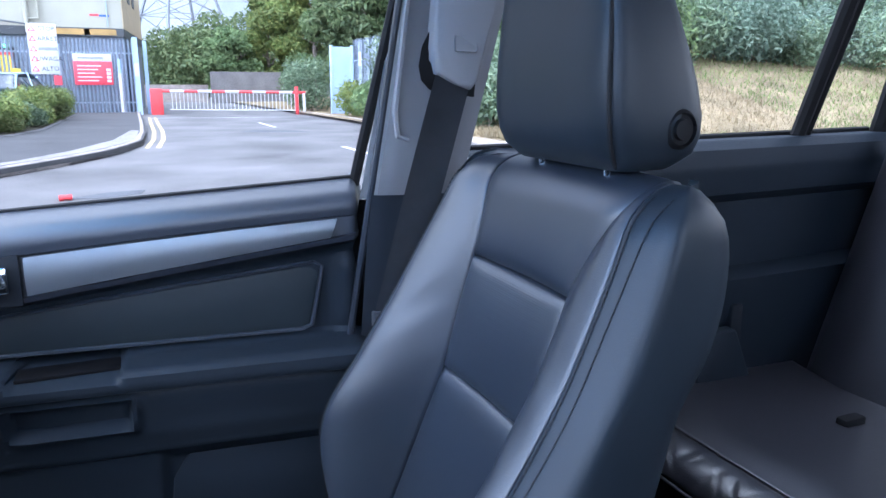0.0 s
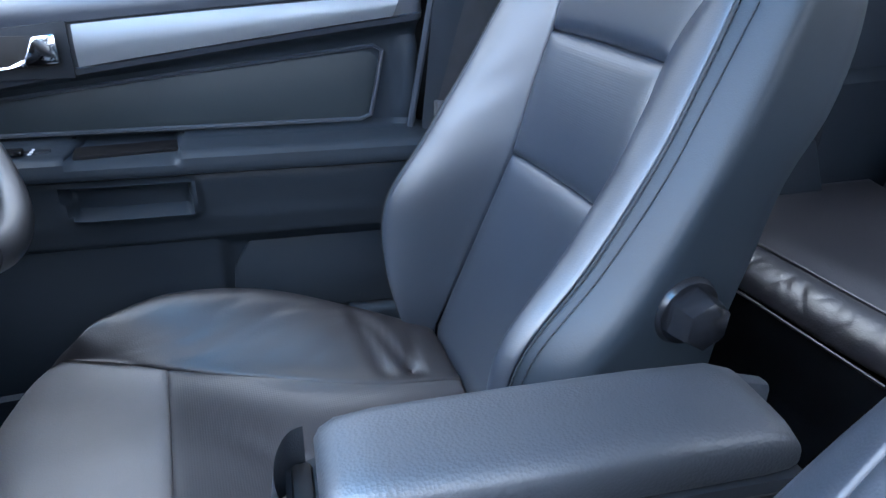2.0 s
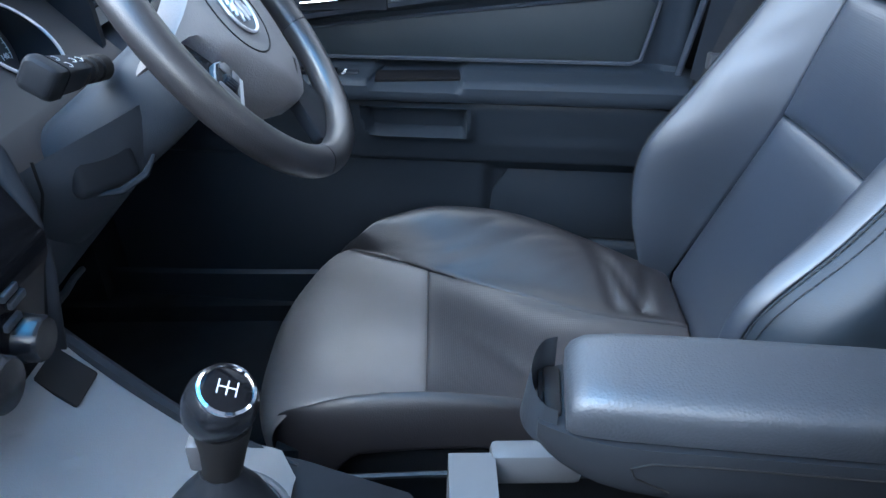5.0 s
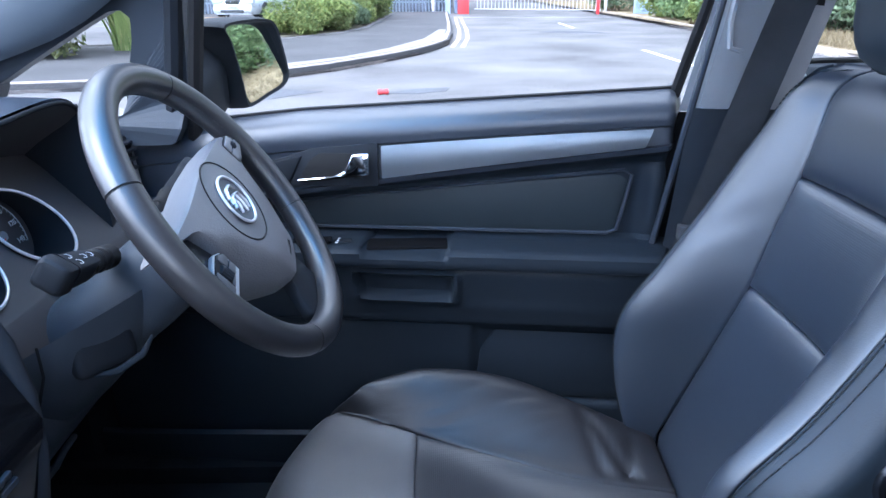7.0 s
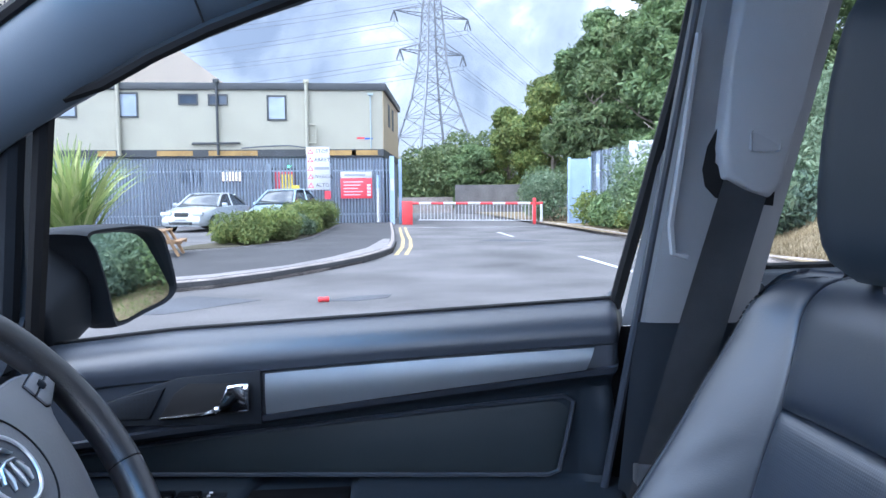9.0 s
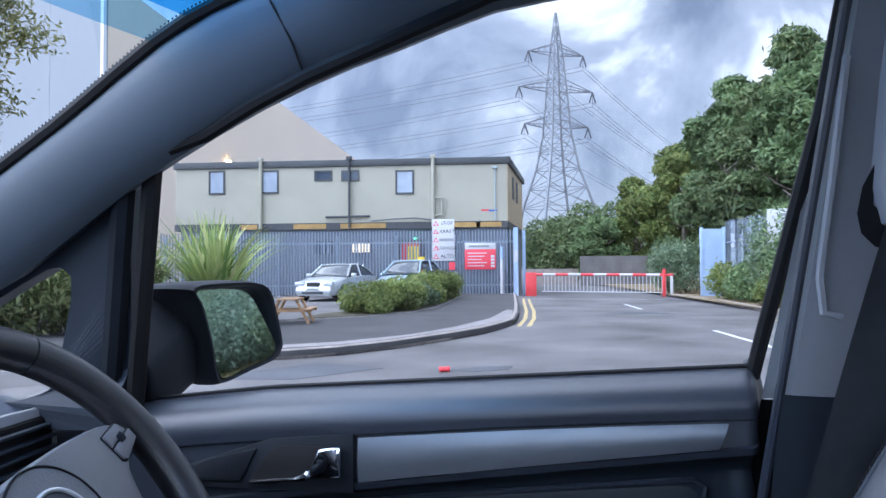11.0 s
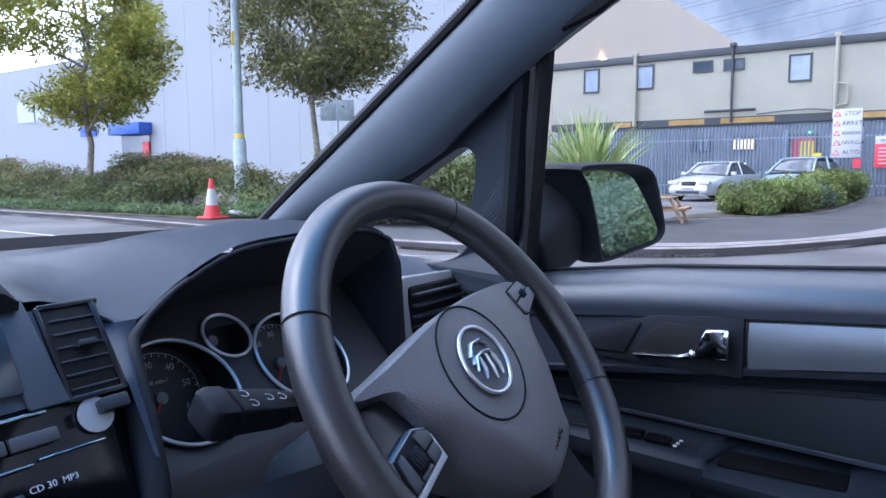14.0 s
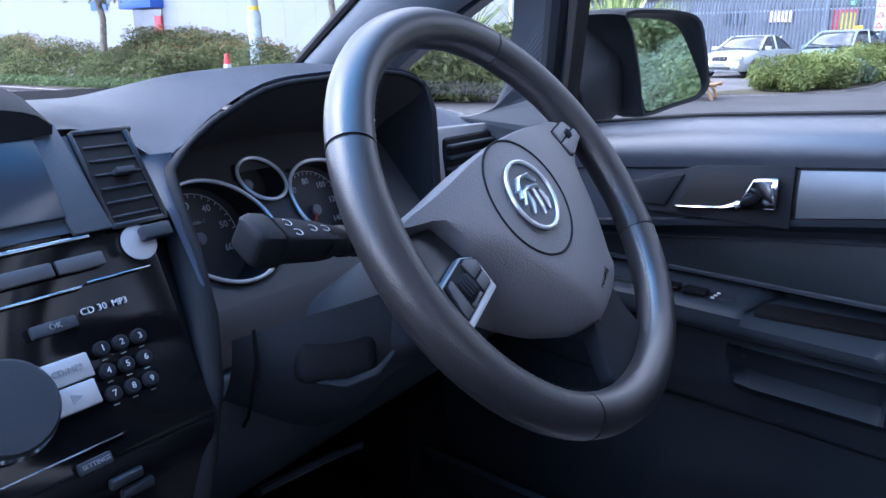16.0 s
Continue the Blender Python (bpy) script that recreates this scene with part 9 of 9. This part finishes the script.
            wheel_ = part("wheel", turned([(0.20, -0.10), (0.30, -0.10), (0.315, -0.06), (0.315, 0.06), (0.30, 0.10), (0.20, 0.10)], 24, wb), M["tyre"], car, "black tyre")
            part("rim", turned([(0.20, -0.105), (0.16, -0.10), (0.05, -0.09), (0.02, -0.11), (0.02, 0.11), (0.05, 0.09), (0.16, 0.10), (0.20, 0.105)], 10, wb), M["rim"], wheel_)
    part("grille", moved(box((-L / 2 - 0.03, -0.26, 0.56), (-L / 2 + 0.10, 0.26, 0.72), 0.03), m), M["dark_fascia"], car, "chrome-edged grille")
    for k in range(3):
        part("grille_bar", moved(box((-L / 2 - 0.04, -0.25, 0.585 + 0.04 * k), (-L / 2 - 0.02, 0.25, 0.60 + 0.04 * k)), m), M["chrome"], car)
    part("bumper", moved(box((-L / 2 - 0.06, -W * 0.86, 0.26), (-L / 2 + 0.2, W * 0.86, 0.50), 0.08, 3), m), M[paint], car)
    part("lower_intake", moved(box((-L / 2 - 0.068, -0.45, 0.29), (-L / 2 + 0.0, 0.45, 0.38), 0.02), m), M["dark_fascia"], car)
    part("plate", moved(box((-L / 2 - 0.078, -0.26, 0.40), (-L / 2 - 0.05, 0.26, 0.50), 0.004), m), M["sign_white"], car)
    part("plate_bar", moved(box((-L / 2 - 0.082, -0.20, 0.43), (-L / 2 - 0.077, 0.20, 0.47)), m), M["grey_mark"], car)
    return car


parked_car((-6.35, 28.2), 78, "car_silver", "silver saloon parked against the fence")
parked_car((-3.55, 28.9), 76, "car_blue", "pale blue hatchback parked against the fence", True)
parked_car((-21.5, 24.5), 12, "car_dark", "dark car parked behind the hedge", True)

# picnic bench
bn = thing("picnic_bench", "brown timber picnic bench on the pavement", "bench", (-3.92, 13.75, 0.11))
bmx = pose(-3.92, 13.75, 0.11, 0, 0, 98) @ Matrix.Scale(0.65, 4)
for k in range(4):
    part("table_plank", moved(box((-0.8, -0.30 + 0.155 * k, 0.72), (0.8, -0.16 + 0.155 * k, 0.76), 0.008), bmx), M["timber"], bn)
for y in (-0.70, 0.62):
    part("seat_plank", moved(box((-0.8, y, 0.42), (0.8, y + 0.20, 0.46), 0.008), bmx), M["timber"], bn)
for x in (-0.55, 0.55):
    part("cross_beam", moved(box((x - 0.03, -0.72, 0.36), (x + 0.03, 0.84, 0.43), 0.006), bmx), M["timber"], bn)
    for s in (-1, 1):
        part("leg", moved(tube([(x, s * 0.24, 0.73), (x, s * 0.62, 0.0)], 0.045, 6), bmx), M["timber"], bn)

# ---- grass bank and woods ----
def bank_z(x, y):
    e = y - (9.2 + 0.25 * max(0, 9 - x))
    edge = smooth01(x - 0.6 * max(0, y - 12.5), 7.3, 10.5)
    return 0.10 + edge * (ci(e, [0, 1.5, 4, 8, 14, 30, 60], [0.0, 0.18, 0.85, 2.1, 3.4, 5.0, 6.0]) + 0.06 * math.sin(x * 1.3) * math.sin(y * 0.9))


bank = sheet(lambda u, v: (lerp(6.85 + (2.0 if v < 0.02 else 0), 120, u ** 1.8), lerp(8.9, 70, v ** 1.5), bank_z(lerp(6.85, 120, u ** 1.8), lerp(8.9, 70, v ** 1.5))), steps(0, 1, 60), steps(0, 1, 60))
setting("grass_bank", bank, M["dry_grass"], "sloping bank of dry straw-coloured grass", "bank", smooth=True)
n = 42000
tx, ty = 7.2 + 26 * rng.random(n) ** 1.4, 9.1 + 11 * rng.random(n)
bl = np.zeros((n, 3, 3))
hgt = 0.06 + 0.12 * rng.random(n)
ang = rng.random(n) * 6.283
zz = np.array([bank_z(a, b) for a, b in zip(tx, ty)])
for i, (o, hh) in enumerate(((-1, 0), (1, 0), (0, 1))):
    bl[:, i, 0] = tx + o * 0.012 * np.cos(ang) + hh * 0.06 * rng.normal(size=n)
    bl[:, i, 1] = ty + o * 0.012 * np.sin(ang) + hh * 0.06 * rng.normal(size=n)
    bl[:, i, 2] = zz + hh * hgt


def blades(name, tri, material, label):
    me = bpy.data.meshes.new(name)
    k = len(tri)
    me.vertices.add(3 * k)
    me.vertices.foreach_set("co", tri.astype(np.float32).ravel())
    me.loops.add(3 * k)
    me.loops.foreach_set("vertex_index", np.arange(3 * k, dtype=np.int32))
    me.polygons.add(k)
    me.polygons.foreach_set("loop_start", np.arange(0, 3 * k, 3, dtype=np.int32))
    me.update(calc_edges=True)
    me.materials.append(material)
    return tagged(new(name, me), label, "grass", "", "stuff")


green = (ty < 10.2) | ((tx > 14) & (rng.random(n) < 0.6))
blades("dry_grass", bl[~green], M["straw"], "dry straw grass on the bank")
blades("green_grass", bl[green], M["grass"], "green grass along the bank's foot")
# shrubs along the top of the bank
k = 0
for x in steps(8.5, 42, 22):
    for row in range(3):
        xx, yy = x + rnd.uniform(-0.5, 0.5), 15.6 + 2.4 * row + rnd.uniform(-0.4, 0.4) + 0.02 * x
        mt = ("leaf_grey", "leaf_green", "leaf_grey", "leaf_teal")[k % 4] if x < 17 else ("leaf_teal", "leaf_grey")[k % 2]
        shrub((xx, yy), 2.6, 2.4, 1.5 + 0.55 * row + rnd.uniform(0, 0.4), M[mt], 4200, 0.055, "dense grey-green shrub on top of the bank", "bank shrubs", bank_z(xx, yy) - 0.1, 12)
        k += 1
# shrubs at the gate
for x, y, w, h, mt in ((7.9, 24.6, 1.3, 1.2, "leaf_olive"), (8.0, 22.9, 1.4, 1.1, "leaf_green"), (8.2, 21.4, 1.4, 1.3, "leaf_green"), (7.7, 19.6, 1.2, 0.8, "leaf_olive"), (9.5, 26.2, 1.6, 2.2, "leaf_green"), (9.8, 23.5, 1.8, 2.4, "leaf_grey"), (10.2, 21, 1.8, 2.0, "leaf_grey"), (7.6, 30.5, 1.6, 2.2, "leaf_grey"), (7.8, 33, 1.8, 2.4, "leaf_grey"), (8.6, 36, 2.2, 2.6, "leaf_green")):
    shrub((x, y), w, w * 1.2, h, M[mt], 4200, 0.05, "leafy shrub beside the gate fence", "gate shrubs", 0.1)
# trees beyond the gate
for x, y, h, sp_, mt in ((7.3, 54, 5.2, 2.3, "leaf_green"), (10.4, 56, 8.0, 3.0, "leaf_olive"), (13.6, 54, 10.6, 3.4, "leaf_olive"), (12.2, 38, 11.0, 3.2, "leaf_green"), (14.6, 36, 13.0, 3.6, "leaf_dark"), (13.0, 31, 10.2, 3.0, "leaf_green"), (16.6, 32, 13.4, 3.8, "leaf_green"), (11.2, 34, 7.8, 2.6, "leaf_dark"), (15.0, 27, 9.6, 3.2, "leaf_dark"), (18.0, 27, 12.0, 3.8, "leaf_green"), (12.4, 26.5, 6.6, 2.4, "leaf_green"), (21.5, 27, 11.5, 4.0, "leaf_dark"), (26, 30, 12, 4.5, "leaf_green"), (32, 30, 11, 4.5, "leaf_dark"), (39, 32, 12, 5, "leaf_green")):
    tree((x, y), h, h * 0.10, sp_, M[mt], 40000, 0.12, "tall leafy tree at the edge of the wood", 0.2, "wood edge trees", 60, 8, small=0.8, shell=0.3)
far = thing("far_wood", "distant dark green tree belt", "wood", (5, 75, 0))
fb = [(lerp(1.5, 15, rnd.random()), rnd.uniform(66, 84), 0, 0, 0, 0) for _ in range(44)]
fb = [(x, y, rnd.uniform(1.0, 3.2 + 0.38 * x), 1.7, 1.7, 1.5) for x, y, *_ in fb]
f = leaf_cloud("foliage", fb, 30000, 0.16, M["leaf_dark"], far)
f["kind"] = "stuff"
far2 = thing("far_hedge", "distant belt of trees along the horizon", "wood", (-40, 150, 0))
f = leaf_cloud("foliage", [(x + rnd.uniform(-3, 3), 140 + rnd.uniform(-6, 6), rnd.uniform(1, 6.5), 5, 4, 3.5) for x in steps(-30, 90, 50)], 26000, 0.35, M["leaf_dark"], far2)
f["kind"] = "stuff"
